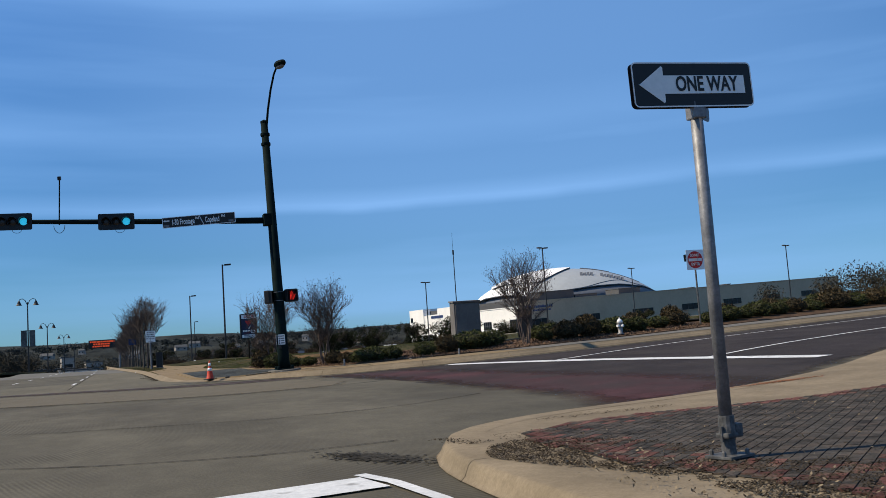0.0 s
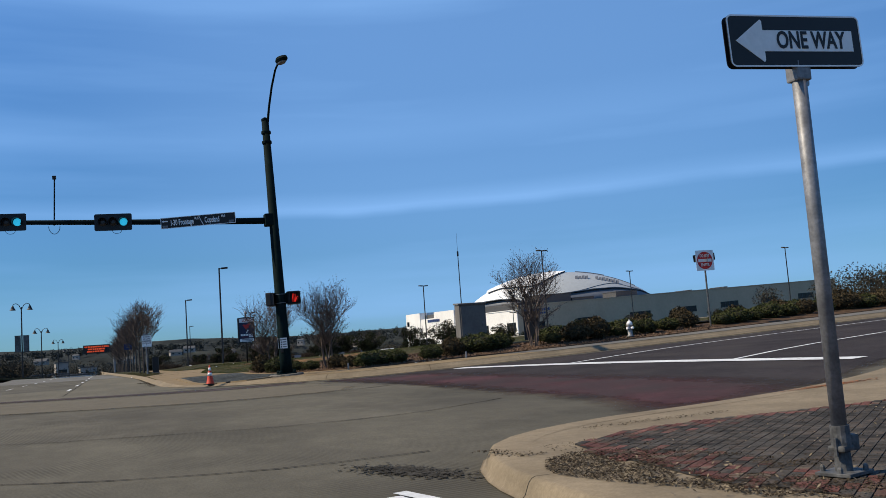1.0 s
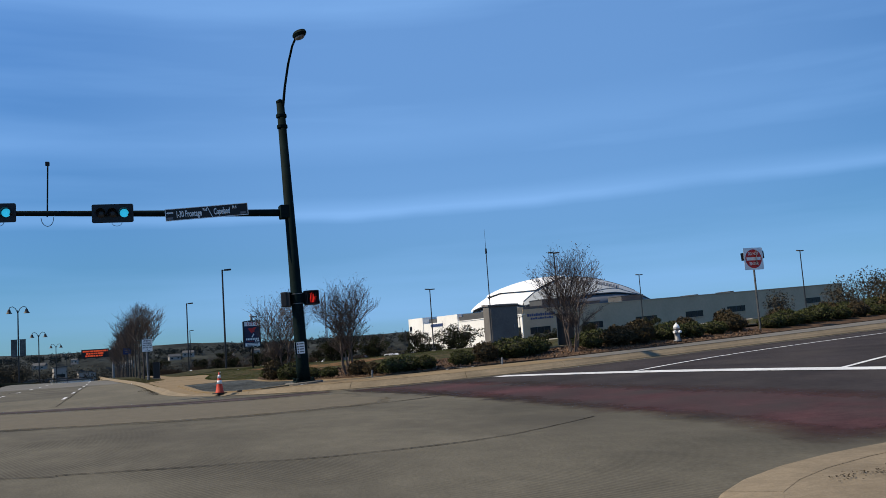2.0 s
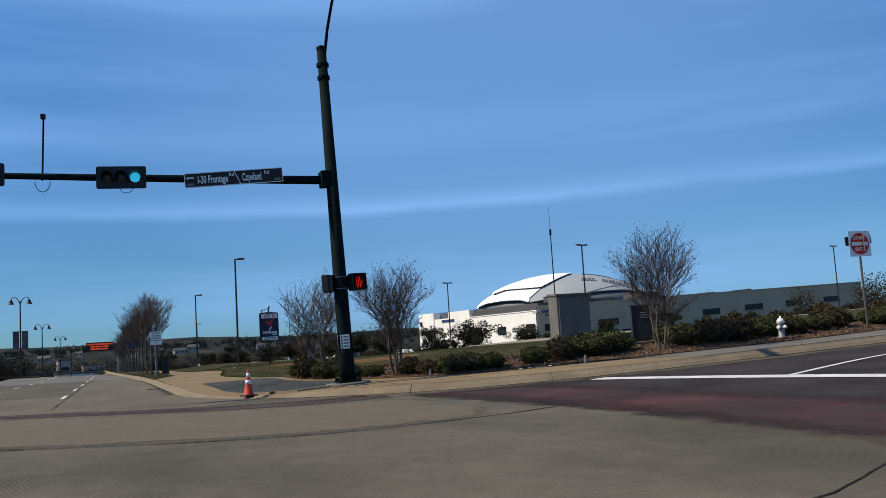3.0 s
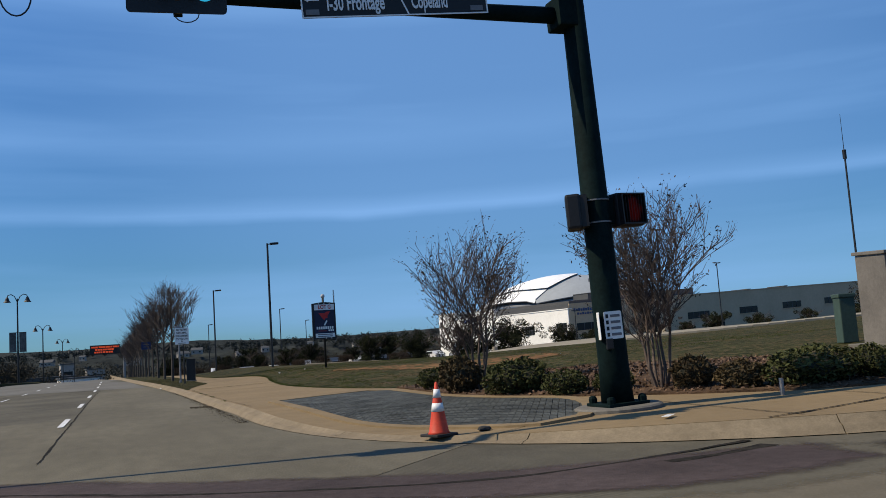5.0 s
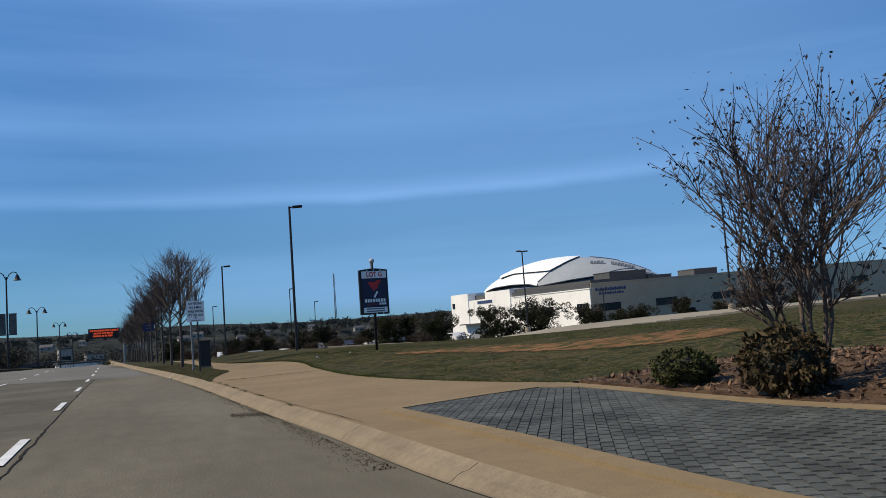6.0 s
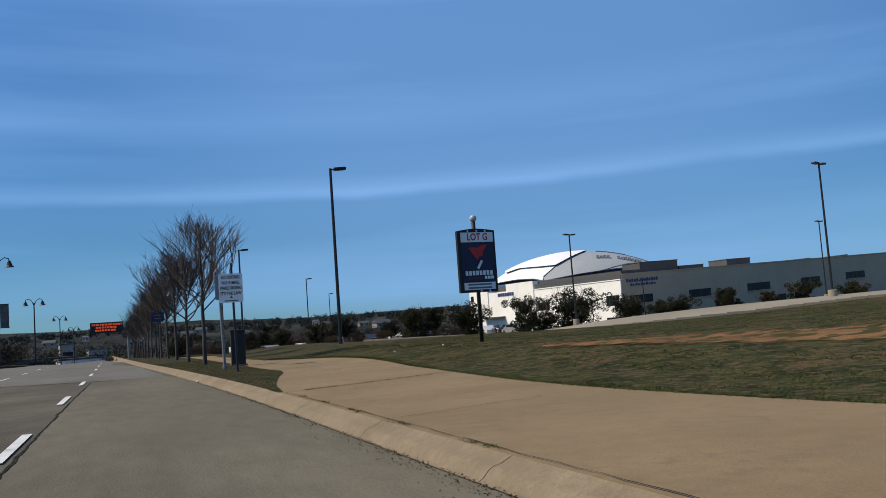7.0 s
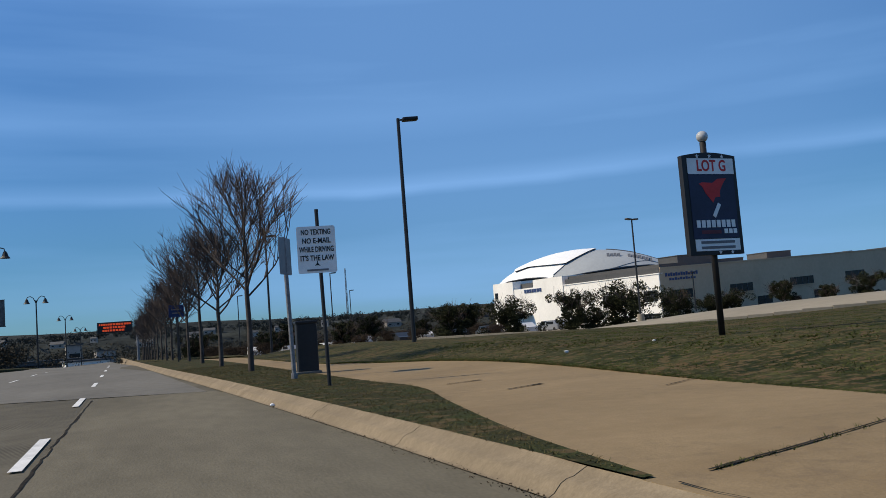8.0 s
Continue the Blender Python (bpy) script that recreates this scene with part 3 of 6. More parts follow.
OUT_ROAD_SLAB = spline([(-12, 31.3), (-1.69, 23.7), (0.7, 22.2), (2.1, 21.55), (3.6, 21.2), (4.9, 21.35), (6.2, 21.6)], 1.0) + [(6.9, 24), (6.4, 27.2)] + spline([(6.4, 27.3), (4.5, 27.1), (2.6, 27.8), (0.6, 29.2), (-1.5, 30.9), (-4, 32.8), (-12, 38)], 0.8)[1:]
structure("road_slab", worn_edge(drape("road_slab", OUT_ROAD_SLAB, lambda x, y: road_z(x, y) + 0.004, wearing(grooved(mat("pale_road_concrete", (0.140, 0.122, 0.088), 0.85, 0.14, 0.4, 45, 0.35, spots=((0.115, 0.101, 0.073), 0.5, 0.55, 0.85), spec=0.08), 0.045, 0.35)), 0.6), OUT_ROAD_SLAB, 0.9), "paler concrete road slab", "road")
structure("road_slab", drape("road_slab", [(-12, 38.6), (-1.5, 31.8), (0.6, 30.1), (2.05, 29.3)] + [(x - 0.03, y) for x, y in KERB if 31.2 < y < 70 and x < 5][::-1] + [(1.6, 71), (-0.72, 71.6), (-0.72, 44), (-12, 44)],
                             lambda x, y: road_z(x, y) + 0.004, mat("lane_concrete", (0.132, 0.118, 0.085), 0.85, 0.16, 0.4, 45, 0.4, spots=((0.108, 0.096, 0.069), 0.5, 0.52, 0.85), stretch=(1, 0.3, 1), spec=0.08), 2.0), "worn concrete nearside lane", "road")
OIL = mat("dark_stain", (0.052, 0.047, 0.038), 0.85, 0.3, 3.0, 50, 0.0, spec=0.05)



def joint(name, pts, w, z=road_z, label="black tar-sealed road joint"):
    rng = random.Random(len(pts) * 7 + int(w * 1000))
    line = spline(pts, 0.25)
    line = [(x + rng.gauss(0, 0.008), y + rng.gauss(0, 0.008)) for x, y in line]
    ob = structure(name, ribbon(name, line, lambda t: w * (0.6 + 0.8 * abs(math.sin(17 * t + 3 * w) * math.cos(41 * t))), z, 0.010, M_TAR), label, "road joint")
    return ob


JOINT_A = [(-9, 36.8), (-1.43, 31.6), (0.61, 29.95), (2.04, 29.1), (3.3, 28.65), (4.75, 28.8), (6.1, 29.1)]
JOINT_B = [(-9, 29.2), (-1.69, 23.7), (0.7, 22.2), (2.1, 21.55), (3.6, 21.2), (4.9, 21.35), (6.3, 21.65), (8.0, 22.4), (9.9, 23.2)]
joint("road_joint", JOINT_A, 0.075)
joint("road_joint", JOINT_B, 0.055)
joint("road_joint", [(-9, 21.5), (-0.76, 15.7), (0.42, 15.1), (2.2, 14.4), (3.5, 14.15), (5.1, 14.3), (6.9, 15.3)], 0.03)
joint("road_joint", [(-4, 13.6), (0.0, 10.9), (0.8, 10.4), (1.95, 9.95), (3.0, 9.85), (3.7, 9.9)], 0.026)
joint("road_joint", [(-3.0, -5), (-2.9, 6), (-2.4, 14), (-2.0, 27)], 0.02)
joint("road_joint", [(-0.72, 34), (-0.72, 44), (-0.72, 58), (-0.65, 71)], 0.03)
joint("road_joint", [(-9, 77), (-3, 73.5), (1.6, 70.3)], 0.05)
joint("road_joint", [(-4.9, 38), (-4.9, 54), (-4.9, 71)], 0.03)
joint("gutter_seam", [(9.0, 27.75), (12, 27.3), (17, 27.5), (24, 28.1), (40, 29.9)], 0.06)


def mark(name, pts, w, label, lift=0.016):
    line = spline(pts, 1.0)
    return structure(name, ribbon(name, line, w, road_z, lift, M_PAINT), label, "road marking")


mark("stop_line", [(10.55, 26.6), (11.5, 23.7), (12.5, 20.3), (13.2, 17), (13.7, 14.3)], 0.5, "worn white painted stop line")
mark("lane_line", [(12.0, 22.4), (16.7, 24.3), (24, 25.6), (40, 27.6), (60, 30)], 0.12, "thin white painted lane line")
mark("lane_line", [(13.1, 17.3), (20, 19.8), (40, 23.8), (60, 28)], 0.12, "thin white painted lane line")
mark("stop_bar", [(-1.4, 7.0), (1.58, 7.15), (2.72, 7.3)], 0.6, "thick white painted stop bar")
mark("edge_line", [(2.72, 7.75), (2.84, 7.2), (2.9, 6.3), (2.92, 3)], 0.11, "white painted edge line beside the traffic island")
for (x, y), a, w in (((6.05, 30.4), 40, 0.09), ((10.5, 30.35), 60, 0.08), ((10.9, 30.5), -30, 0.06), ((11.4, 30.45), 60, 0.08), ((11.7, 30.5), 10, 0.06), ((11.0, 30.2), 5, 0.05)):
    dx, dy = 0.14 * math.cos(radians(a)), 0.14 * math.sin(radians(a))
    structure("paint_mark", ribbon("paint_mark", [(x - dx, y - dy), (x, y), (x + dx, y + dy)], w, lambda x, y: walk_z(x, y) + 0.01, 0.02, M_PAINT), "small white spray paint mark on the kerb ramp", "paint mark")
for k in range(11):
    for lx, y0 in ((-0.87, 32.0), (-4.4, 35.5)):
        ya = y0 + 9.3 * k
        if ya > 38:
            bend = lambda y: lx - 0.00016 * max(0, y - 66) ** 2
            mark("lane_dash", [(bend(ya), ya), (bend(ya + 3.05), ya + 3.05)], 0.12, "white painted lane dash", 0.018)


# kerbs: one section of stone after another
def kerb_run(parent, line, height, wide=0.24, back=1, every=5, gutter=0.03, slope=1.0, behind=None):
    for i in range(0, len(line) - 1, every):
        seg = line[i:i + every + 1]
        if len(seg) < 2:
            continue
        bm = bmesh.new()
        rows = []
        for k, p in enumerate(seg):
            j = i + k
            a, b = Vector(line[max(j - 1, 0)]), Vector(line[min(j + 1, len(line) - 1)])
            d = (b - a).normalized()
            nrm = Vector((d.y, -d.x)) * -back
            q = Vector(p)
            shrink = 0.006 if k in (0, len(seg) - 1) else 0.0
            q = q + d * shrink * (1 if k == 0 else -1)
            h = height(*p)
            z = road_z(*p)
            prof = [(-gutter, 0.010), (-0.02, 0.006), (0.015 * slope, h * 0.25), (0.05 * slope, h * 0.72), (0.08 * slope, h * 0.92), (0.115 * slope, h), (wide, max(h + 0.004, behind(*p) - z) if behind else h + 0.004)]
            rows.append([bm.verts.new((q.x + nrm.x * o, q.y + nrm.y * o, z + zz)) for o, zz in prof])
        for a, b in zip(rows, rows[1:]):
            for k in range(len(a) - 1):
                bm.faces.new((a[k], a[k + 1], b[k + 1], b[k]))
        for row in (rows[0], rows[-1]):
            cap = [bm.verts.new(v.co) for v in row]
            bm.faces.new(cap + [bm.verts.new(cap[-1].co - Vector((0, 0, 0.2))), bm.verts.new(cap[0].co - Vector((0, 0, 0.06)))])
        part("kerb_section", bm, M_KERB, parent, smooth=True)


def corner_height(x, y):
    return max(0.02, 0.105 - 0.095 * min(1.0, 1.5 * near_kerb(x, y)))


kerb_a = tagged(new("kerb"), "pale concrete kerb and gutter, lowered at the corner ramp", "kerb", "", "structure")
kerb_run(kerb_a, KERB, corner_height, slope=1.3, behind=lambda x, y: walk_z(x, y) + (0.012 if y > 56 else 0.0))
kerb_b = tagged(new("kerb"), "pale rounded concrete kerb of the traffic island", "kerb", "", "structure")
kerb_run(kerb_b, ISLAND, lambda x, y: 0.15, wide=0.42, back=-1, slope=0.8)


def shifted(line, off):
    out = []
    for i, p in enumerate(line):
        a, b = Vector(line[max(i - 1, 0)]), Vector(line[min(i + 1, len(line) - 1)])
        d = (b - a).normalized()
        out.append((p[0] + d.y * off, p[1] - d.x * off))
    return out


# pavement at the corner, its edge on the kerb's back
KB = shifted(KERB, -0.235)
kb_mid = [p for p in KB if p[1] < 55.2 and p[0] < 61]
MULCH_FRONT = spline([(6.6, 42.6), (6.5, 40.5), (6.3, 38), (6.55, 36), (7.3, 34.4), (8.3, 32.4), (9.4, 31.1), (11.5, 30.5), (15, 30.2), (20, 30.3), (24, 31.0), (40, 33.6), (61, 36.6)], 0.6)
WALK_BACK = spline([(5.4, 108), (5.3, 80), (5.95, 75), (6.75, 71.5), (7.0, 68), (6.8, 64), (6.12, 58.8), (5.5, 52.5), (5.55, 48.5), (6.02, 45), (6.6, 42.9)], 0.6)
WALK_LEFT = spline([(2.62, 55.2), (2.9, 57.6), (3.45, 60.6), (4.0, 63.5), (3.95, 67), (4.0, 76), (4.0, 90), (3.6, 108)], 0.6)
walk_out = kb_mid + [(61, 36.4)] + MULCH_FRONT[::-1] + WALK_BACK[::-1] + WALK_LEFT[::-1]


def pave_z(x, y):
    return walk_z(x, y) * (1 - smooth01(y, 56, 66)) + smooth01(y, 56, 66) * (lawn_z(x, y) - 0.03)


structure("pavement", drape("pavement", walk_out, pave_z, M_WALK, 1.0, 0.05), "tan concrete pavement and path", "pavement")
structure("pavement_grey", drape("pavement_grey", [p for p in KB if 14 < p[0] < 60][:] + [(60, 36)] + [p for p in MULCH_FRONT if 13.2 < p[0] < 60][::-1], lambda x, y: pave_z(x, y) + 0.006, M_WALKG, 1.5),
          "grey weathered concrete pavement along the cross street", "pavement")
for a, b, w in (((4.2, 31.2), (5.2, 31.9), 0.02), ((6.9, 29.2), (7.2, 32.4), 0.02), ((8.6, 28.4), (9.0, 31.3), 0.02), ((11.5, 27.8), (11.7, 30.4), 0.02), ((2.92, 55.15), (6.6, 56.45), 0.03), ((4.5, 61.4), (5.1, 61.7), 0.07), ((4.4, 63.4), (5.0, 63.6), 0.07),
                ((5.6, 59.6), (6.6, 60.2), 0.03), ((2.66, 49.5), (4.6, 50.1), 0.012)):
    joint("pavement_joint", [a, ((a[0] + b[0]) / 2, (a[1] + b[1]) / 2), b], w, pave_z, "dark dirt-filled pavement joint")
joint("tar_patch", [(4.7, 28.45), (5.3, 28.5), (6.0, 28.7)], 0.15, label="dark patch of road tar")
joint("ramp_seam", [(6.55, 29.32), (7.1, 29.4), (7.9, 29.55), (8.9, 29.75), (10.2, 30.15), (11.6, 30.45), (13.5, 30.5)], 0.05, pave_z, "dark dirt-filled seam across the corner ramp")
joint("kerb_seam", [(2.8, 40.5), (2.71, 44), (2.68, 47), (2.67, 50.5), (2.62, 55)], 0.010, pave_z, "weedy seam behind the kerb")

# traffic island: concrete rim, brick field, litter of soil
isl_in = shifted(ISLAND, 0.41)
isl_top = lambda x, y: 0.153 + road_z(x, y)
structure("island_top", drape("island_top", isl_in + [(62, -14)], isl_top, M_KERB, 1.0), "pale concrete traffic island rim", "traffic island")
BRICK_AREA = spline([(4.6, -6), (4.45, 2.0), (4.36, 4.0), (4.3, 4.6), (4.2, 5.2), (4.03, 5.8), (4.12, 6.6), (4.18, 7.4), (4.3, 8.0), (4.95, 8.45), (6.4, 8.6), (8.6, 8.4), (11.0, 9.0), (14, 10.6), (20, 13), (34, 16.5)], 0.4) + [(34, -6)]
structure("brick_bed", drape("brick_bed", BRICK_AREA, lambda x, y: isl_top(x, y) + 0.006, M_BED, 1.0), "dirty joint sand under the island bricks", "brick bed")

# lawn and verges
lawn_out = WALK_BACK + spline([(6.6, 42.9), (10.6, 43.3)], 1.0) + spline([(10.8, 42.7), (11.5, 38.2), (14, 34.9), (18, 34.6), (24, 35.0), (40, 38), (61, 41), (130, 50)], 1.2) + LOT_EDGE[::-1] + [(8, 108)]
structure("lawn", drape("lawn", lawn_out, lawn_z, M_GRASS, 1.2, 0.1), "patchy green lawn with bare red earth", "lawn")
CLAY = spline([(8.1, 59.6), (7.7, 57.4), (8.7, 54.6), (9.2, 52.2), (10.1, 50), (10.9, 48.4), (11.8, 47.2), (14.2, 46.8), (14.9, 50.5), (13.5, 52.1), (12.6, 52.9), (12.1, 54.2), (11.5, 56.0), (10.2, 57.6), (8.9, 59.4), (8.1, 59.6)], 0.8)[:-1]
structure("bare_earth", worn_edge(drape("bare_earth", CLAY, lambda x, y: lawn_z(x, y) + 0.014, wearing(M_EARTH, 0.22, 1.3, 0.95), 0.4), CLAY, 1.3), "bare reddish clay showing through the lawn", "bare earth")
structure("verge", drape("verge", [p for p in shifted(KERB, -0.235) if 54.9 < p[1] < 108] + WALK_LEFT[:-1], lambda x, y: pave_z(x, y) + 0.012, M_GRASSD, 1.0, 0.0), "thin dry grass verge under the street trees", "grass verge")
structure("verge_far", drape("verge_far", [p for p in KB if 107 < p[1] < 149] + [(8, 108), (9, 150)], lambda x, y: lawn_z(x, y) + 0.02, M_GRASS, 3.0), "grass beside the road further on", "grass verge")
structure("verge_opposite", drape("verge_opposite", [(-13.2, 72), (-9.7, 101), (-8.7, 131), (-9.7, 171), (-11.2, 231), (-15, 300), (-60, 300), (-60, 60), (-30, 60)], lambda x, y: road_z(x, y) + 0.12, M_GRASSD, 6.0, 0.2), "dry grass verge across the road", "grass verge")
MULCH_BACK = spline([(6.65, 42.7), (10.6, 43.1), (11.4, 38.2), (14, 34.8), (18, 34.5), (24, 34.9), (40, 37.9), (61, 40.9)], 0.8)


def mulch_z(x, y):
    d = min(math.hypot(x - p[0], y - p[1]) for p in MULCH_FRONT)
    return walk_z(x, y) + 0.03 + (0.16 - 0.13 * smooth01(y, 39.5, 42.5)) * smooth01(d, 0.0, 2.2)



structure("mulch_bed", drape("mulch_bed", MULCH_FRONT[::-1] + MULCH_BACK, mulch_z, M_MULCH, 0.8, 0.12), "reddish bark mulch planting bed", "mulch bed")
edging = thing("garden_edging", pose(0, 0, 0), "pale concrete edging strip round the mulch bed", "edging")
edge_line = [p for p in MULCH_BACK if p[1] > 33]
for i in range(0, min(len(edge_line) - 2, 44), 2):
    part("edging_piece", ribbon("edging_piece", edge_line[i:i + 3], 0.24, lawn_z, 0.035, M_KERB, True), M_KERB, edging)
structure("parking_lot", drape("parking_lot", LOT_EDGE + [(130, 150), (96, 172), (70, 180), (40, 176), (10, 160)], lot_z, M_LOT, 5.0, 0.3), "pale concrete parking lot behind the lawn", "parking lot")


lot_kerb = thing("lot_kerb", pose(0, 0, 0), "low pale concrete kerb along the parking lot edge", "kerb")
lw = spline(LOT_EDGE[1:], 1.2)
for i in range(len(lw) - 1):
    a, b = Vector(lw[i]), Vector(lw[i + 1])
    c = (a + b) / 2
    part("kerb_section", box((b - a).length - 0.03, 0.25, 0.3, (c.x, c.y, lawn_z(c.x, c.y - 0.3) + 0.0), 0.02, math.degrees(math.atan2(b.y - a.y, b.x - a.x))), M_LOT, lot_kerb)



# ---------------------------------------------------------------- traffic signal on its mast
def signal_pole():
    t = thing("traffic_signal", pose(6.40, 32.05, 0.2, 0, -1.9, 0), "dark green steel traffic signal mast with arm and street light", "traffic signal")
    part("footing", lathe([(0.58, -0.15), (0.58, -0.005), (0.55, 0.015)], 24), M_WALKG, t, "round pale concrete footing")
    base = part("base_plate", box(0.60, 0.60, 0.04, (0, 0, 0.035), 0.008), M_POLE, t)
    for k in range(4):
        a = radians(45 + 90 * k)
        part("bolt_cover", lathe([(0.055, 0), (0.058, 0.07), (0.04, 0.10), (0.0, 0.11)], 8, at=(0.33 * math.cos(a), 0.33 * math.sin(a), 0.04)), M_POLE, base)
    part("pole", tube([(0, 0, 0.04), (0, 0, 0.5), (0, 0, 8.85)], [0.215, 0.20, 0.125], 12), M_POLE, t, smooth=True)
    part("pole_cap", lathe([(0.135, 8.83), (0.135, 8.9), (0.03, 8.96)], 12), M_POLE, t)
    for z in (8.35, 8.0):
        part("clamp", lathe([(0.15, z), (0.17, z + 0.02), (0.17, z + 0.1), (0.15, z + 0.12)], 12), M_POLE, t)
    # arm with the heads and the street name board
    ax = lambda s: Vector((-s, 0.10 * s, 5.30 + 0.052 * s + 0.003 * s * s * 0.3))
    part("arm_flange", box(0.28, 0.4, 0.42, (-0.17, 0.02, 5.33), 0.03), M_POLE, t)
    part("arm", tube([ax(s) for s in (0.1, 2, 4, 6, 8, 10, 13)], [0.115, 0.105, 0.095, 0.085, 0.075, 0.065, 0.05], 10), M_POLE, t, smooth=True)
    for s in (5.2, 8.4):
        c = ax(s)
        head = part("signal_head", plate(rounded(1.30, 0.62, 0.06), 0.02), M_BLACK, t, "black three-lamp horizontal signal head with backplate")
        head.matrix_basis = Matrix.Translation(c + Vector((0, -0.17, -0.02))) @ pose(0, 0, 0, 0, 1.9, -6) @ Matrix.Diagonal((0.9, 0.9, 0.9, 1))
        part("housing", box(1.07, 0.2, 0.35, (0, 0.12, 0), 0.03), M_BLACK, head)
        for k, lx in enumerate((-0.36, 0, 0.36)):
            part("lens", lens_bm(lx), M_GREENLIT if k == 2 else M_LENS, head, "lit green lens" if k == 2 else "dark unlit lens")
            part("visor", visor_bm(lx), M_BLACK, head)
        part("cable_loop", tube([(0.12 + 0.16 * math.cos(a), 0.05, -0.3 - 0.12 * math.sin(a)) for a in [math.pi * i / 8 for i in range(9)]], 0.008, 5), M_BLACK, head)
        part("bracket", box(0.12, 0.2, 0.5, (0, 0.22, 0), 0.01), M_POLE, head)
    name = part("street_name_board", plate(rounded(2.45, 0.37, 0.03), 0.012), M_SBLACK, t, "black street name board with white letters")
    c = ax(2.5)
    name.matrix_basis = Matrix.Translation(c + Vector((0, -0.13, 0.02))) @ pose(0, 0, 0, 0, -1.5, -6)
    part("rim", frame_bm(2.45, 0.37, 0.018), M_SWHITE, name)
    lettering("I-30 Frontage", 0.27, M_SWHITE, name, (-0.53, -0.006, -0.01), 0.74)
    lettering("Rd", 0.12, M_SWHITE, name, (-0.06, -0.006, 0.08), 0.12)
    lettering("Copeland", 0.27, M_SWHITE, name, (0.44, -0.006, -0.01), 0.48)
    lettering("Rd", 0.12, M_SWHITE, name, (0.82, -0.006, 0.08), 0.12)
    part("stroke", box(0.02, 0.004, 0.36, (0.08, -0.006, 0), 0, 0, 0, -22), M_SWHITE, name)
    part("number_bar", box(0.17, 0.004, 0.07, (1.07, -0.006, -0.11)), M_SGREY, name)
    part("number_bar", box(0.17, 0.004, 0.07, (-1.09, -0.006, -0.11)), M_SGREY, name)
    part("arrow", plate([(-1.19, 0.06), (-1.13, 0.1), (-1.13, 0.08), (-0.99, 0.08), (-0.99, 0.04), (-1.13, 0.04), (-1.13, 0.02)], -0.006), M_SWHITE, name)
    # detector camera on a riser
    c = ax(7.0)
    cam_r = part("detector_riser", tube([c + Vector((0, 0, -0.1)), c + Vector((0.09, 0, 1.42))], 0.022, 8), M_POLE, t)
    part("detector", box(0.11, 0.34, 0.13, tuple(c + Vector((0.09, -0.08, 1.47))), 0.02, 0, 12), M_BLACK, cam_r, "small traffic detector camera")
    part("cable", tube([c + Vector((0.17 * math.cos(a), 0, -0.12 - 0.26 * math.sin(a))) for a in [math.pi * i / 10 for i in range(11)]], 0.01, 5), M_BLACK, cam_r)
    # street light
    part("light_arm", tube([(0.0, 0, 8.0), (0.05, -0.05, 8.6), (0.14, -0.25, 9.3), (0.2, -0.7, 9.85), (0.27, -1.2, 10.28), (0.32, -1.6, 10.42)], [0.045, 0.045, 0.04, 0.038, 0.035, 0.035], 8), M_POLE, t, smooth=True)
    lum = part("luminaire", lathe([(0.05, 0), (0.16, 0.02), (0.2, 0.09), (0.17, 0.17), (0.06, 0.2)], 12), M_POLE, t, "cobra-head street light")
    lum.matrix_basis = Matrix.Translation((0.38, -1.85, 10.34)) @ pose(0, 0, 0, 0, 0, 15) @ Matrix.Diagonal((0.85, 1.7, 1, 1))
    part("refractor", lathe([(0.04, -0.06), (0.12, -0.03), (0.14, 0.005)], 12), M_SGREY, lum)
    # walk signals
    for dx, dy, rz, lit in ((0.44, -0.04, 8, True), (-0.34, 0.0, 62, False)):
        h = part("walk_signal", box(0.44, 0.2, 0.46, (0, 0, 0), 0.035), M_BLACK, t, "black pedestrian walk signal")
        h.matrix_basis = pose(dx, dy, 2.58, 0, 0, rz)
        part("hood", frame_bm(0.40, 0.42, 0.02, 0.09, -0.185), M_BLACK, h)
        if lit:
            part("hand_light", hand_bm(), M_REDLIT, h, "lit red hand")
            for k in range(9):
                part("louvre", box(0.004, 0.07, 0.37, (-0.18 + 0.045 * k, -0.145, 0)), M_BLACK, h)
        part("bracket", box(0.16 if lit else 0.12, 0.08, 0.36, (-0.24 if lit else 0.2, 0.02, 0), 0.01), M_POLE, h)
    for z in (2.42, 2.72):
        part("steel_band", lathe([(0.19, z), (0.193, z), (0.193, z + 0.02), (0.19, z + 0.02)], 16), M_GALV, t)
    for dx, dy, rz in ((-0.05, -0.2, -12), (-0.19, -0.05, 72)):
        n = part("notice_plate", plate(rounded(0.24, 0.36, 0.02), 0.006), M_SWHITE, t, "white walk instruction plate")
        n.matrix_basis = pose(dx, dy, 1.06, 0, 0, rz)
        for k in range(4):
            part("print_bar", box(0.13, 0.003, 0.035, (0.03, -0.004, 0.12 - 0.08 * k)), M_SGREY, n)
            part("print_bar", box(0.035, 0.003, 0.05, (-0.08, -0.004, 0.12 - 0.08 * k)), M_SBLACK, n)
    part("push_button", box(0.09, 0.08, 0.14, (-0.12, -0.17, 0.82), 0.01, -20), M_BLACK, t)
    return t


def lens_bm(lx):
    bm = lathe([(0.14, 0.0), (0.11, 0.03), (0.06, 0.045), (0.0, 0.05)], 20)
    bmesh.ops.transform(bm, matrix=pose(lx, 0.0, 0, 90), verts=bm.verts)
    return bm


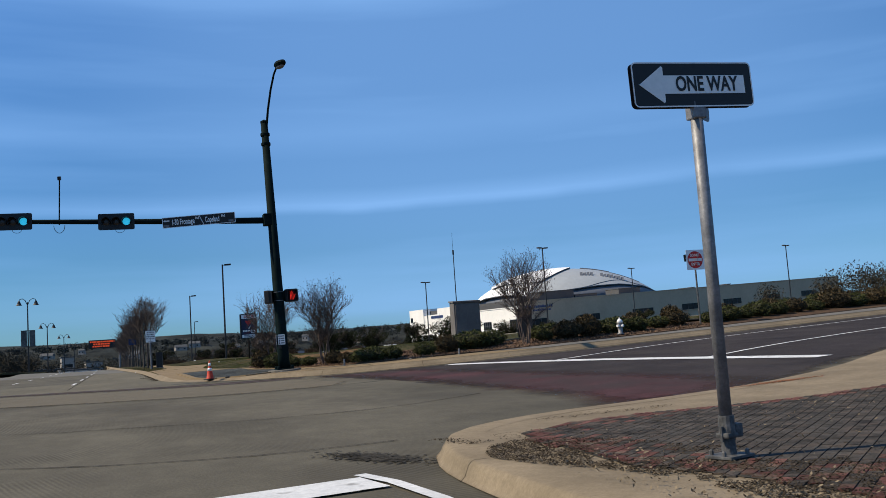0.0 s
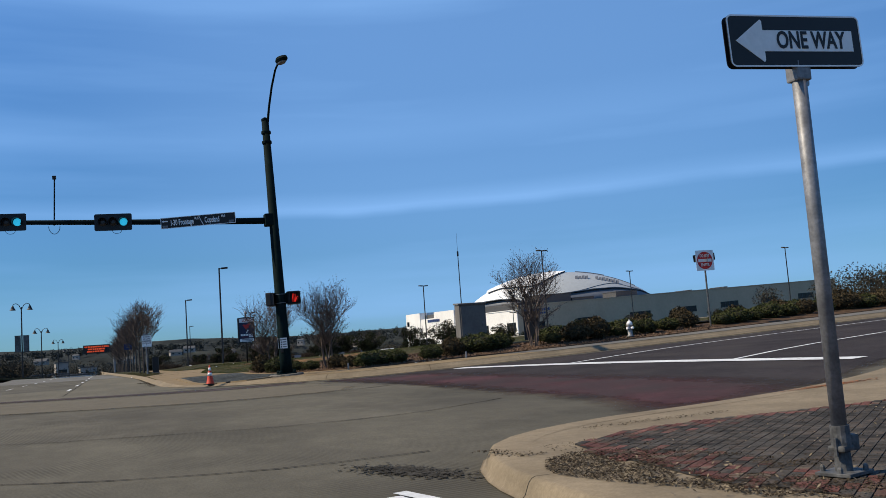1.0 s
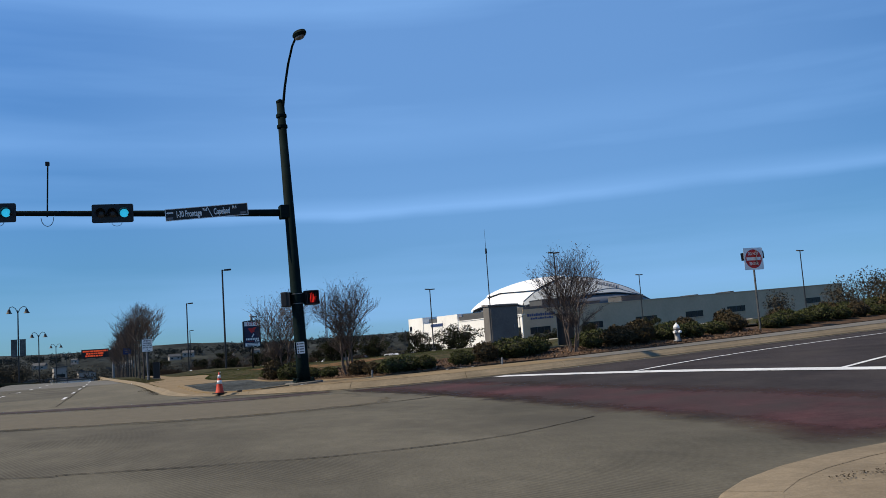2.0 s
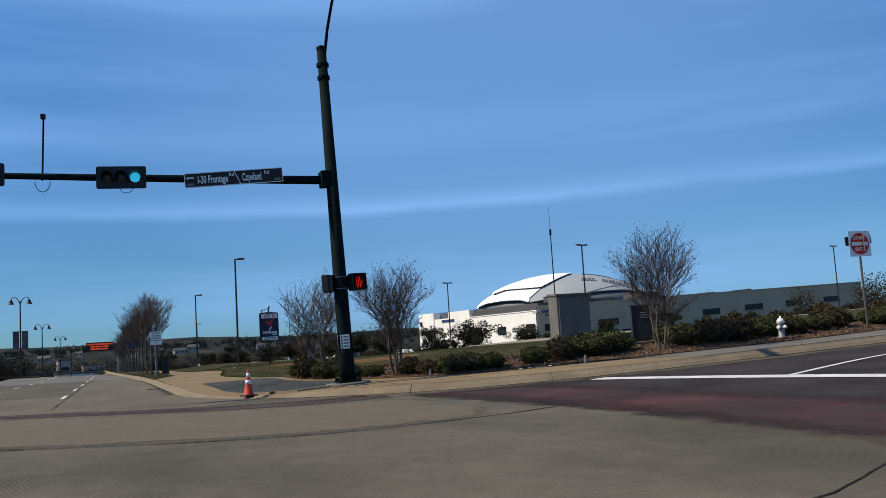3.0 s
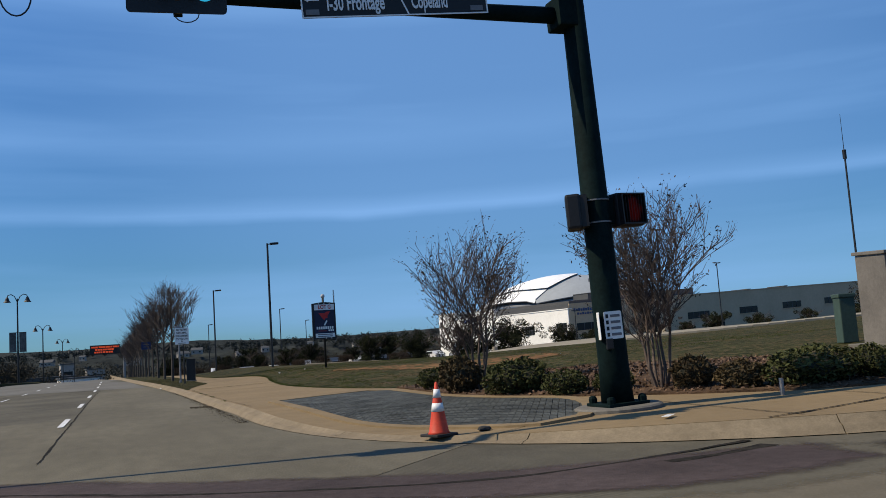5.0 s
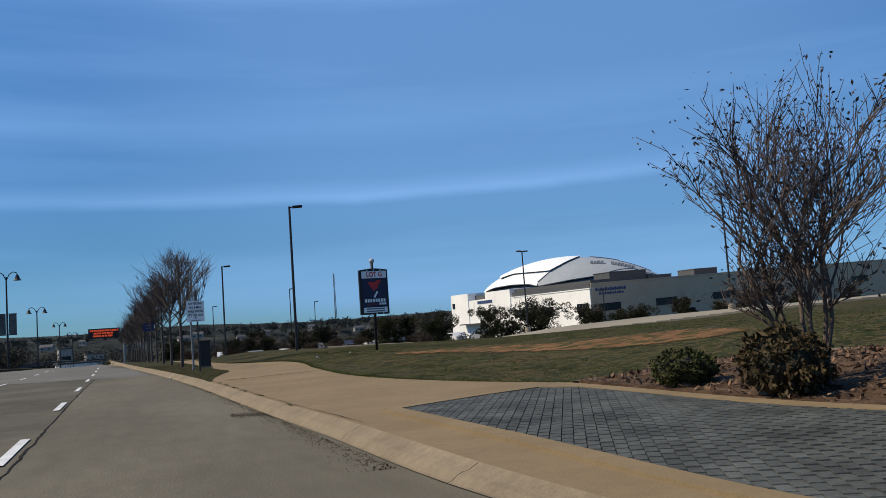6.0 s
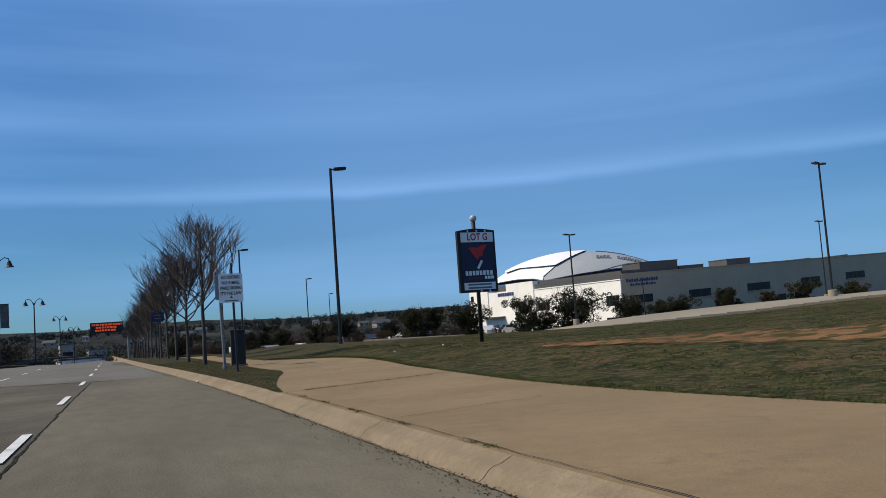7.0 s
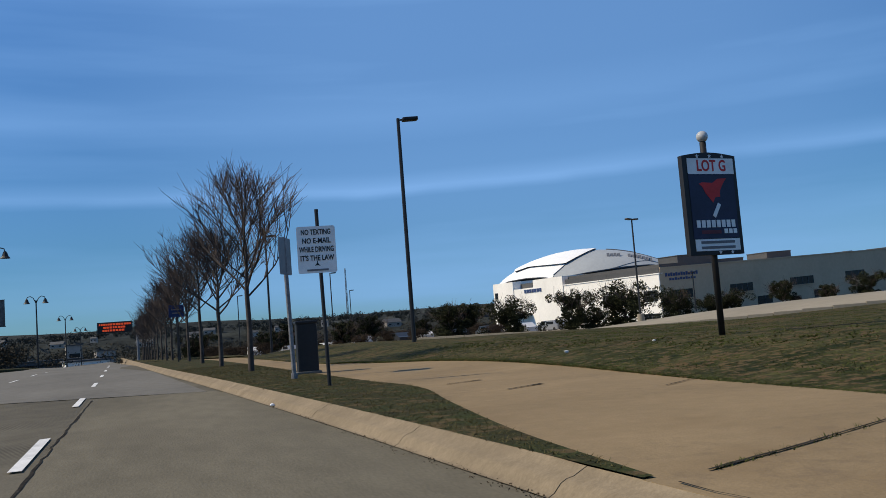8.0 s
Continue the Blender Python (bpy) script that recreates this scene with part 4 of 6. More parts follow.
def visor_bm(lx):
    """An open tunnel hood over a lens."""
    bm = bmesh.new()
    n = 18
    rings = []
    for r, y in ((0.165, 0.01), (0.165, -0.20), (0.155, -0.20), (0.155, 0.01)):
        rings.append([bm.verts.new((lx + r * math.cos(a), y, r * math.sin(a))) for a in [radians(-35 + 250 * k / n) for k in range(n + 1)]])
    for a, b in zip(rings, rings[1:]):
        for k in range(n):
            bm.faces.new((a[k], a[k + 1], b[k + 1], b[k]))
    return bm


def frame_bm(w, h, t, depth=0.004, y=-0.005):
    bm = bmesh.new()
    for sx, sz, px, pz in ((w, t, 0, h / 2 - t / 2), (w, t, 0, -h / 2 + t / 2), (t, h - 2 * t, w / 2 - t / 2, 0), (t, h - 2 * t, -w / 2 + t / 2, 0)):
        box(sx, depth, sz, (px, y + depth / 2, pz), 0, bm=bm)
    return bm


def hand_bm():
    """A raised palm: four finger tips, the thumb to one side."""
    out = [(-0.085, -0.15), (0.06, -0.15), (0.085, -0.06), (0.135, 0.03), (0.115, 0.05), (0.065, 0.0)]
    for k in range(4):
        x = 0.06 - 0.037 * k
        top = (0.11, 0.15, 0.16, 0.13)[k]
        out += [(x, 0.01), (x - 0.002, top), (x - 0.015, top + 0.012), (x - 0.028, top), (x - 0.030, 0.02)]
    out += [(-0.092, -0.02)]
    bm = plate(out[::-1], -0.004)
    bmesh.ops.translate(bm, vec=(0, -0.104, 0), verts=bm.verts)
    return bm


signal_pole()


# ---------------------------------------------------------------- one way sign on the island
def one_way():
    t = thing("one_way_sign", pose(4.61, 5.49, 0.02, 0, 0, 0), "black and white one way sign on a galvanised post", "road sign")
    part("anchor_plate", box(0.24, 0.21, 0.02, (0, 0, 0.012), 0.004, 15), M_WORN, t)
    for dx, dy in ((0.09, 0.065), (-0.09, 0.065), (0.09, -0.065), (-0.09, -0.065)):
        part("anchor_bolt", lathe([(0.015, 0.02), (0.015, 0.045), (0.009, 0.055)], 6, at=(dx, dy, 0)), M_WORN, t)
    part("stub", tube([(0, 0, 0.02), (0, 0, 0.125)], [0.048, 0.044], 12), M_WORN, t)
    col = part("slip_collar", box(0.135, 0.10, 0.035, (0, 0, 0.145), 0.012, 20), M_WORN, t)
    for dx, dy in ((0.06, 0.02), (-0.06, -0.02)):
        part("slip_bolt", lathe([(0.013, 0.105), (0.013, 0.205)], 6, at=(dx, dy, 0)), M_WORN, col)
    part("side_clamp", box(0.06, 0.06, 0.09, (0.075, 0.0, 0.17), 0.012), M_WORN, col)
    part("socket", tube([(0, 0, 0.16), (0, 0, 0.27)], [0.054, 0.052], 14), M_WORN, t)
    part("post", tube([(0, 0, 0.25), (0, 0, 2.62)], 0.042, 14), M_GALV, t, smooth=True)
    face = part("sign_panel", plate(rounded(0.914, 0.305, 0.035), 0.004), M_SBLACK, t)
    face.matrix_basis = pose(-0.035, -0.05, 2.465, 0, -1.5, -3.5)
    part("rim", rim_bm(0.914, 0.305, 0.035, 0.009), M_SWHITE, face, "thin white border")
    arrow = plate([(-0.41, 0), (-0.235, 0.125), (-0.225, 0.115), (-0.225, 0.062), (0.395, 0.062), (0.395, -0.062), (-0.225, -0.062), (-0.225, -0.115), (-0.235, -0.125)][::-1], -0.0025)
    part("arrow", arrow, M_SWHITE, face, "white arrow")
    lettering("ONE WAY", 0.142, M_SBLACK, face, (0.10, -0.0045, 0.0), 0.48, thick=0.0015)
    back = part("rear_panel", plate(rounded(0.914, 0.305, 0.035), 0.004), M_SBLACK, t, "dark back of a second sign")
    back.matrix_basis = pose(-0.035, -0.012, 2.463, 0, -1.5, -3.2)
    side = part("cross_panel", plate(rounded(0.3, 0.11, 0.03), 0.004), M_ALU, t, "edge of a sign facing along the other street")
    side.matrix_basis = pose(0.09, 0.08, 2.325, 0, 4, 28)
    part("bracket", box(0.1, 0.1, 0.12, (0, 0, 2.30), 0.01), M_GALV, t)
    return t


def rim_bm(w, h, r, t):
    bm = bmesh.new()
    o, i = rounded(w, h, r), rounded(w - 2 * t, h - 2 * t, r - t)
    vo = [bm.verts.new((x, -0.002, z)) for x, z in o]
    vi = [bm.verts.new((x, -0.002, z)) for x, z in i]
    for k in range(len(o)):
        j = (k + 1) % len(o)
        bm.faces.new((vo[k], vo[j], vi[j], vi[k]))
    return bm


one_way()


# ---------------------------------------------------------------- lot sign and other signs
def lot_sign():
    z0 = lawn_z(9.5, 63.7)
    t = thing("lot_sign", pose(9.58, 63.88, z0), "dark navy parking lot sign with white header on a black post", "sign")
    part("post", tube([(0, 0, -0.1), (0, 0, 3.32)], 0.055, 12), M_BLACK, t, smooth=True)
    zc = 2.22
    out = [(-0.58, -0.86), (0.58, -0.86), (0.58, 0.84)] + [(0.58 - 1.16 * k / 8, 0.84 + 0.06 * math.sin(math.pi * k / 8)) for k in range(1, 8)] + [(-0.58, 0.84)]
    panel = part("sign_panel", plate(out, 0.10), M_BLACK, t)
    panel.matrix_basis = pose(0, -0.115, zc, 0, 0, 5)
    part("field", box(0.98, 0.006, 1.12, (0.01, -0.004, -0.02)), M_SNAVY, panel, "navy printed field")
    part("header", box(1.0, 0.008, 0.27, (0.02, -0.006, 0.66)), M_SWHITE, panel, "white header board")
    lettering("LOT G", 0.27, M_SRED, panel, (0.03, -0.012, 0.66), 0.62)
    part("footer", box(0.96, 0.008, 0.2, (0.02, -0.006, -0.69)), M_SWHITE, panel, "white footer board")
    for k in (0.045, -0.045):
        part("print_bar", box(0.8 - abs(k) * 1.5, 0.004, 0.045, (0.02, -0.012, -0.69 + k)), M_SGREY, panel)
    part("red_emblem", plate([(-0.27, 0.36), (-0.2, 0.38), (0.02, 0.37), (0.14, 0.44), (0.33, 0.45), (0.25, 0.36), (0.17, 0.24), (0.16, 0.13), (0.05, 0.12), (0.0, 0.03), (-0.06, 0.1), (-0.15, 0.2), (-0.2, 0.3)][::-1], -0.012), M_SRED, panel, "red printed emblem")
    part("white_emblem", box(0.07, 0.006, 0.26, (0.06, -0.012, -0.1), 0.0, 0, 0, 32), M_SWHITE, panel, "white slanted printed shape")
    for k in range(8):
        part("brand_bar", box(0.078, 0.006, 0.125, (-0.36 + 0.108 * k, -0.01, -0.33)), M_SWHITE, panel, "white printed bar")
    for k in range(3):
        part("brand_bar", box(0.075, 0.006, 0.08, (0.22 + 0.1 * k, -0.01, -0.46)), M_SWHITE, panel, "white printed bar")
    part("brand_bar", box(0.42, 0.006, 0.06, (-0.1, -0.01, -0.47)), mat("dull_red_ink", (0.12, 0.02, 0.03), 0.5, 0.1), panel, "dull red printed bar")
    for x, z in ((-0.25, 0.83), (0.02, 0.835), (0.29, 0.83), (0.06, -0.82), (0.32, -0.82)):
        star = [(x + (0.04 if k % 2 == 0 else 0.016) * math.sin(math.pi * k / 5), z + (0.04 if k % 2 == 0 else 0.016) * math.cos(math.pi * k / 5)) for k in range(10)]
        part("star", plate(star, -0.006), M_SWHITE, panel)
    part("finial_neck", tube([(0, 0, 3.0), (0, 0, 3.36)], 0.05, 10), M_BLACK, t)
    part("finial_ball", lathe([(0.10 * math.sin(math.pi * k / 10) + 0.001, 3.42 - 0.10 * math.cos(math.pi * k / 10)) for k in range(11)], 16), mat("cloudy_globe", (0.42, 0.43, 0.43), 0.15, 0.1, 8, 30, 0.0, spec=0.6), t, "cloudy ball finial", True)
    return t


lot_sign()


def text_sign():
    t = thing("texting_sign", pose(3.2, 65.75, pave_z(3.2, 65.75)), "white road law sign with black letters on a dark post", "road sign")
    part("post", tube([(0, 0, -0.1), (-0.04, 0, 2.95)], 0.032, 10), M_BLACK, t)
    p = part("sign_panel", plate(rounded(0.76, 0.92, 0.04), 0.004), M_SWHITE, t)
    p.matrix_basis = pose(-0.08, -0.04, 2.27, 0, 0, -8) @ Matrix.Diagonal((0.84, 1, 0.85, 1))
    for k, w in enumerate(("NO TEXTING", "NO E-MAIL", "WHILE DRIVING", "IT'S THE LAW")):
        lettering(w, 0.145, M_SBLACK, p, (0, -0.005, 0.34 - 0.17 * k), (0.58, 0.56, 0.68, 0.66)[k], thick=0.0015)
    part("emblem", plate([(-0.06, -0.33), (-0.015, -0.27), (0.0, -0.2), (0.015, -0.27), (0.06, -0.33), (0.02, -0.31), (-0.02, -0.31)][::-1], -0.003), M_SBLACK, p)
    part("print_bar", box(0.42, 0.003, 0.035, (0, -0.004, -0.40)), M_SGREY, p)
    u = thing("sign_post", pose(3.24, 69.3, pave_z(3.24, 69.3)), "galvanised post with a narrow grey sign turned edge-on", "road sign")
    part("post", tube([(0, 0, -0.05), (-0.06, 0, 2.9)], 0.045, 12), M_GALV, u)
    part("post_sleeve", tube([(0, 0, 0), (0, 0, 0.12)], 0.07, 10), M_GALV, u)
    q = part("sign_panel", plate(rounded(0.62, 0.76, 0.04), 0.004), M_ALU, u)
    q.matrix_basis = pose(-0.05, -0.05, 2.5, 0, 0, 58)
    b = thing("utility_box", pose(3.9, 71.3, pave_z(3.9, 71.3), 0, 0, -4), "tall black utility box beside the road", "utility box")
    part("cabinet", box(0.46, 0.4, 1.14, (0, 0, 0.58), 0.03), M_BLACK, b)
    part("lid", box(0.5, 0.44, 0.07, (0, 0, 1.16), 0.02), M_BLACK, b)
    part("plinth", box(0.56, 0.5, 0.08, (0, 0, 0.02), 0.01), M_WALKG, b)


text_sign()


def small_finds():
    t = thing("blue_sign", pose(2.45, 98.7, pave_z(2.45, 98)), "small blue road sign on a dark post among street trees", "road sign")
    part("post", tube([(0, 0, -0.1), (0, 0, 3.0)], 0.035, 8), M_BLACK, t)
    q = part("sign_panel", plate(rounded(0.75, 0.62, 0.05), 0.006), mat("blue_sign_sheeting", (0.012, 0.03, 0.12), 0.5, 0.1, 3, 30, 0.0), t)
    q.matrix_basis = pose(0, -0.05, 2.6, 0, 0, -3)
    part("print_bar", box(0.5, 0.004, 0.06, (0, -0.006, 0.08)), M_SGREY, q)
    part("print_bar", box(0.4, 0.004, 0.06, (0, -0.006, -0.1)), M_SGREY, q)
    rs = random.Random(14)
    for x, y, r in ((7.7, 66.0, 0.05), (8.7, 64.6, 0.045), (2.05, 64.4, 0.05)):
        zf = road_z if x < 2.2 else lawn_z
        sc = thing("litter_scrap", pose(x, y, zf(x, y) + 0.035, 0, 0, rs.uniform(0, 90)), "crumpled white scrap of litter on the ground", "litter", "litter scraps")
        bm = bmesh.new()
        bmesh.ops.create_icosphere(bm, subdivisions=2, radius=r)
        for v in bm.verts:
            k = 1 + 0.45 * noise.noise(v.co * 14 + Vector((x, y, 0)))
            v.co = Vector((v.co.x * k, v.co.y * 0.6 * k, max(-0.03, v.co.z * 0.45 * k)))
        part("scrap", bm, M_SWHITE, sc)


small_finds()


def do_not_enter():
    z0 = mulch_z(24.1, 32.3)
    t = thing("do_not_enter_sign", pose(24.1, 32.3, z0 - 0.1), "red and white do not enter sign on a steel post", "road sign")
    part("post", tube([(0, 0, 0), (0, 0, 3.25)], 0.036, 10), M_WORN, t)
    p = part("sign_panel", plate(rounded(0.76, 0.76, 0.04), 0.004), M_SWHITE, t)
    p.matrix_basis = pose(0, -0.045, 2.82, 0, 0, -6) @ Matrix.Diagonal((1.1, 1, 1.12, 1))
    disc = [(0.325 * math.cos(a), 0.325 * math.sin(a)) for a in [2 * math.pi * k / 32 for k in range(32)]]
    part("red_disc", plate(disc, -0.003), M_SRED, p, "red disc")
    part("white_bar", box(0.56, 0.003, 0.11, (0, -0.0055, 0)), M_SWHITE, p)
    lettering("DO NOT", 0.15, M_SWHITE, p, (0, -0.006, 0.17), 0.40, thick=0.0015)
    lettering("ENTER", 0.15, M_SWHITE, p, (0, -0.006, -0.17), 0.36, thick=0.0015)
    q = part("rear_panel", plate(rounded(0.9, 0.6, 0.03), 0.004), M_ALU, t, "back of another sign")
    q.matrix_basis = pose(0.25, 0.12, 2.86, 0, 0, 55)
    c = part("cross_panel", plate(rounded(1.0, 0.3, 0.03), 0.004), M_SBLACK, t, "dark one way panel behind the red sign")
    c.matrix_basis = pose(0.06, 0.07, 2.95, 0, -4, -8)


do_not_enter()


def cone():
    t = thing("traffic_cone", pose(3.85, 31.95, pave_z(3.85, 31.95) + 0.004, 0, 0, 20) @ Matrix.Diagonal((0.92, 0.92, 0.92, 1)), "orange traffic cone with two white bands and black base", "traffic cone")
    part("base", box(0.36, 0.36, 0.035, (0, 0, 0.018), 0.012), M_RUBBER, t)
    prof = lambda z: 0.135 - 0.115 * (z - 0.035) / 0.665
    part("body", lathe([(prof(0.035) + 0.02, 0.03), (prof(0.06), 0.06), (prof(0.3), 0.3), (prof(0.7), 0.69), (0.012, 0.70)], 24), M_ORANGE, t, smooth=True)
    for a, b in ((0.32, 0.43), (0.50, 0.61)):
        part("reflective_band", lathe([(prof(a) + 0.003, a), (prof(b) + 0.003, b)], 24), M_REFL, t, smooth=True)
    # Dark lump added for the blob that ends the cone's shadow.
    s = thing("cone_weight", pose(4.42, 31.9, pave_z(4.4, 31.9) + 0.004, 0, 0, 10), "small dark lump added at the tip of the cone's shadow", "rubber scrap")
    part("scrap", lathe([(0.05, 0), (0.09, 0.02), (0.07, 0.05), (0.02, 0.06)], 9), M_RUBBER, s)


cone()


def cabinets():
    z = mulch_z(14.2, 34.5)
    t = thing("signal_cabinet", pose(14.42, 34.8, z - 0.02, 0, 0, -9), "grey-brown metal traffic signal cabinet on a concrete pad", "utility cabinet")
    part("pad", box(1.5, 1.3, 0.16, (0, 0, 0.02), 0.02), M_WALKG, t)
    part("body", box(1.08, 0.86, 1.72, (0, 0, 0.95), 0.015), M_CAB, t)
    part("roof", box(1.16, 0.96, 0.07, (0, 0, 1.83), 0.015, 0, 3), M_CAB, t)
    d = part("door", box(0.96, 0.03, 1.5, (0, -0.44, 0.95), 0.01), M_CAB, t)
    part("handle", box(0.03, 0.05, 0.16, (0.38, -0.47, 1.0), 0.008), M_GALV, d)
    part("hinge", tube([(-0.47, -0.45, 0.3), (-0.47, -0.45, 1.6)], 0.012, 6), M_CAB, d)
    for j in range(4):
        part("louvre", box(0.5, 0.012, 0.03, (0, -0.46, 0.42 + 0.06 * j), 0.004, 0, 20), M_CAB, d)
    w = thing("antenna_pole", pose(14.45, 35.75, mulch_z(14.45, 35.75) - 0.1), "thin dark antenna pole behind the signal cabinet", "antenna")
    part("pole", tube([(0, 0, 0), (0, 0, 2.2), (0, 0, 4.15)], [0.024, 0.022, 0.018], 6), M_BLACK, w)
    part("clamp", box(0.06, 0.06, 0.2, (0, 0, 4.05), 0.01), M_BLACK, w)
    part("whip", tube([(0, 0, 4.1), (0, 0, 4.9)], [0.008, 0.004], 5), M_BLACK, w, "thin whip antenna")
    g = thing("green_pedestal", pose(15.3, 37.1, lawn_z(15.3, 37.1), 0, 0, -20), "small green metal utility pedestal in the lawn", "utility cabinet")
    part("body", box(0.34, 0.34, 1.0, (0, 0, 0.5), 0.02), M_GREEN, g)
    part("cap", box(0.38, 0.38, 0.09, (0, 0, 1.03), 0.02), M_GREEN, g)
    k = thing("dark_cabinet", pose(17.3, 35.2, lawn_z(17.3, 35.2), 0, 0, -25) @ Matrix.Diagonal((0.85, 0.85, 0.8, 1)), "dark steel equipment cabinet behind the shrubs", "utility cabinet")
    part("body", box(0.75, 0.55, 1.45, (0, 0, 0.75), 0.02), M_BLACK, k)
    part("top", box(0.8, 0.6, 0.06, (0, 0, 1.5), 0.01), M_BLACK, k)
    for j in range(3):
        part("vent", box(0.3, 0.02, 0.04, (0.1, -0.285, 1.2 - 0.1 * j)), M_SGREY, k)
    h = thing("fire_hydrant", pose(19.3, 30.85, pave_z(19.3, 30.8) + 0.08) @ Matrix.Diagonal((0.84, 0.84, 0.84, 1)), "silver fire hydrant with white cap at the shrub edge", "fire hydrant")
    part("barrel", lathe([(0.17, 0), (0.17, 0.05), (0.11, 0.07), (0.11, 0.48), (0.14, 0.5), (0.14, 0.54)], 16), M_GALV, h, smooth=True)
    part("bonnet", lathe([(0.14, 0.54), (0.13, 0.62), (0.08, 0.70), (0.03, 0.72), (0.03, 0.77), (0.005, 0.78)], 16), M_SWHITE, h, "white bonnet", True)
    for a in (0, 90, 180):
        part("nozzle", tube([(0.09 * math.cos(radians(a + 200)), 0.09 * math.sin(radians(a + 200)), 0.4), (0.2 * math.cos(radians(a + 200)), 0.2 * math.sin(radians(a + 200)), 0.4)], 0.06, 10), M_SWHITE, h)
    for i, (x, y) in enumerate(((8.35, 31.2), (12.2, 30.0))):
        s = thing("survey_stake", pose(x, y, pave_z(x, y)), "short grey metal stub post at the pavement edge", "stub post", "stub posts")
        part("stake", tube([(0, 0, -0.05), (0, 0, 0.22)], 0.03, 8), M_GALV, s)


cabinets()


# ---------------------------------------------------------------- lamp posts
def lot_lamp(x, y, z, h, arms, rz, base=True):
    t = thing("parking_lamp", pose(x, y, z, 0, 0, rz), "tall dark parking lot lamp post" + (" with one head" if arms == 1 else " with two heads"), "lamp post", "parking lot lamps")
    if base:
        part("concrete_base", lathe([(0.3, -0.2), (0.3, 0.7), (0.26, 0.74)], 14), M_LOT, t, "pale concrete base")
    part("pole", tube([(0, 0, 0.0), (0, 0, h)], [0.085, 0.065], 8), M_BLACK, t)
    for s in ((1,) if arms == 1 else (1, -1)):
        part("head_arm", tube([(0, 0, h - 0.08), (0.2 * s, 0, h - 0.04)], 0.035, 6), M_BLACK, t)
        part("lamp_head", box(0.60, 0.34, 0.14, (0.46 * s, 0, h - 0.03), 0.045, 0, 0, -3 * s), M_BLACK, t)


for x, y, z, h, arms, rz, b in ((10.13, 83.0, 0.45, 8.5, 1, -5, False), (9.6, 115.0, -0.5, 8.8, 1, -5, False), (41.7, 118, -0.1, 9.0, 2, 20, True), (45.4, 88.6, 0.75, 9.4, 2, 20, True),
                                (80.5, 126.5, 0.6, 9.7, 2, 20, True), 
                                (88.8, 99.8, 0.8, 9.8, 2, 20, True), (24, 160, -0.8, 9.3, 1, 10, True), (16, 190, -1.5, 9.3, 1, 10, True), (36, 200, -1.2, 9.3, 1, 10, True), (70, 150, 0.2, 5.2, 2, 20, False)):
    lot_lamp(x, y, z, h, arms, rz, b)


def avenue_lamp(x, y, top):
    h = 10.2
    t = thing("avenue_lamp", pose(x, y, top - h), "dark double-armed bell street lamp across the road", "street lamp", "avenue lamps")
    part("pole", tube([(0, 0, -0.6), (0, 0, 1.2), (0, 0, h - 0.5)], [0.16, 0.11, 0.07], 8), M_BLACK, t)
    for s in (1, -1):
        part("scroll_arm", tube([(0, 0, h - 0.9), (0.28 * s, 0, h - 0.25), (0.62 * s, 0, h - 0.02), (0.95 * s, 0, h - 0.12), (1.02 * s, 0, h - 0.35)], 0.045, 6), M_BLACK, t)
        part("bell_shade", lathe([(0.07, 0.0), (0.16, -0.14), (0.25, -0.42), (0.4, -0.6)][::-1], 12, at=(1.02 * s, 0, h - 0.3)), M_BLACK, t)
    return t


def banners(lamp, z0):
    for k in (1, -1):
        b = part("banner", box(0.72, 0.03, 2.1, (0.5 * k, 0, z0), 0.008), M_BANNER, lamp, "grey hanging banner")
        part("banner_bar", tube([(0.08 * k, 0, z0 + 1.07), (0.9 * k, 0, z0 + 1.07)], 0.025, 6), M_BLACK, b)
        part("banner_bar", tube([(0.08 * k, 0, z0 - 1.07), (0.9 * k, 0, z0 - 1.07)], 0.025, 6), M_BLACK, b)


M_BANNER = mat("banner_cloth", (0.10, 0.10, 0.095), 0.8, 0.3, 1.2, 12, 0.0)
for x, y, top in ((-10.0, 130, 9.9), (-10.2, 168, 8.15), (-10.2, 219, 7.6), (-9.6, 256, 6.4)):
    lamp = avenue_lamp(x, y, top)
    if y == 130:
        banners(lamp, 4.9)


def led_sign():
    t = thing("message_sign", pose(-1.9, 212, -0.6) @ Matrix.Diagonal((0.74, 0.74, 0.74, 1)), "black overhead electronic message sign with amber lamps", "message sign")
    part("board", box(7.6, 0.7, 2.5, (-0.2, 0, 7.3), 0.05), M_BLACK, t)
    rng = random.Random(3)
    for r in range(3):
        x = -3.4 + (0.0, 0.9, 0.7)[r]
        end = (3.2, 2.2, 2.0)[r]
        while x < end:
            w = rng.uniform(0.2, 0.6)
            part("lamp_bar", box(w, 0.02, 0.42, (x + w / 2 - 0.2, -0.37, 8.0 - 0.68 * r)), M_LED, t)
            x += w + rng.uniform(0.06, 0.2)
    part("column", tube([(4.6, 0.3, -2), (4.6, 0.3, 8.6)], 0.3, 10), M_GALV, t)
    part("beam", tube([(4.6, 0.4, 7.0), (-3, 0.4, 7.0)], 0.16, 8), M_GALV, t)


led_sign()


# ---------------------------------------------------------------- plants
class Twigs:
    """Gathers tapered bars quickly into one mesh."""

    def __init__(self):
        self.v, self.f = [], []

    def bar(self, a, b, ra, rb, sides):
        d = b - a
        u = d.orthogonal().normalized()
        w = d.normalized().cross(u)
        i = len(self.v)
        for p, r in ((a, ra), (b, rb)):
            for k in range(sides):
                t = 2 * math.pi * k / sides
                self.v.append(p + r * (math.cos(t) * u + math.sin(t) * w))
        for k in range(sides):
            j = (k + 1) % sides
            self.f.append((i + k, i + j, i + sides + j, i + sides + k))


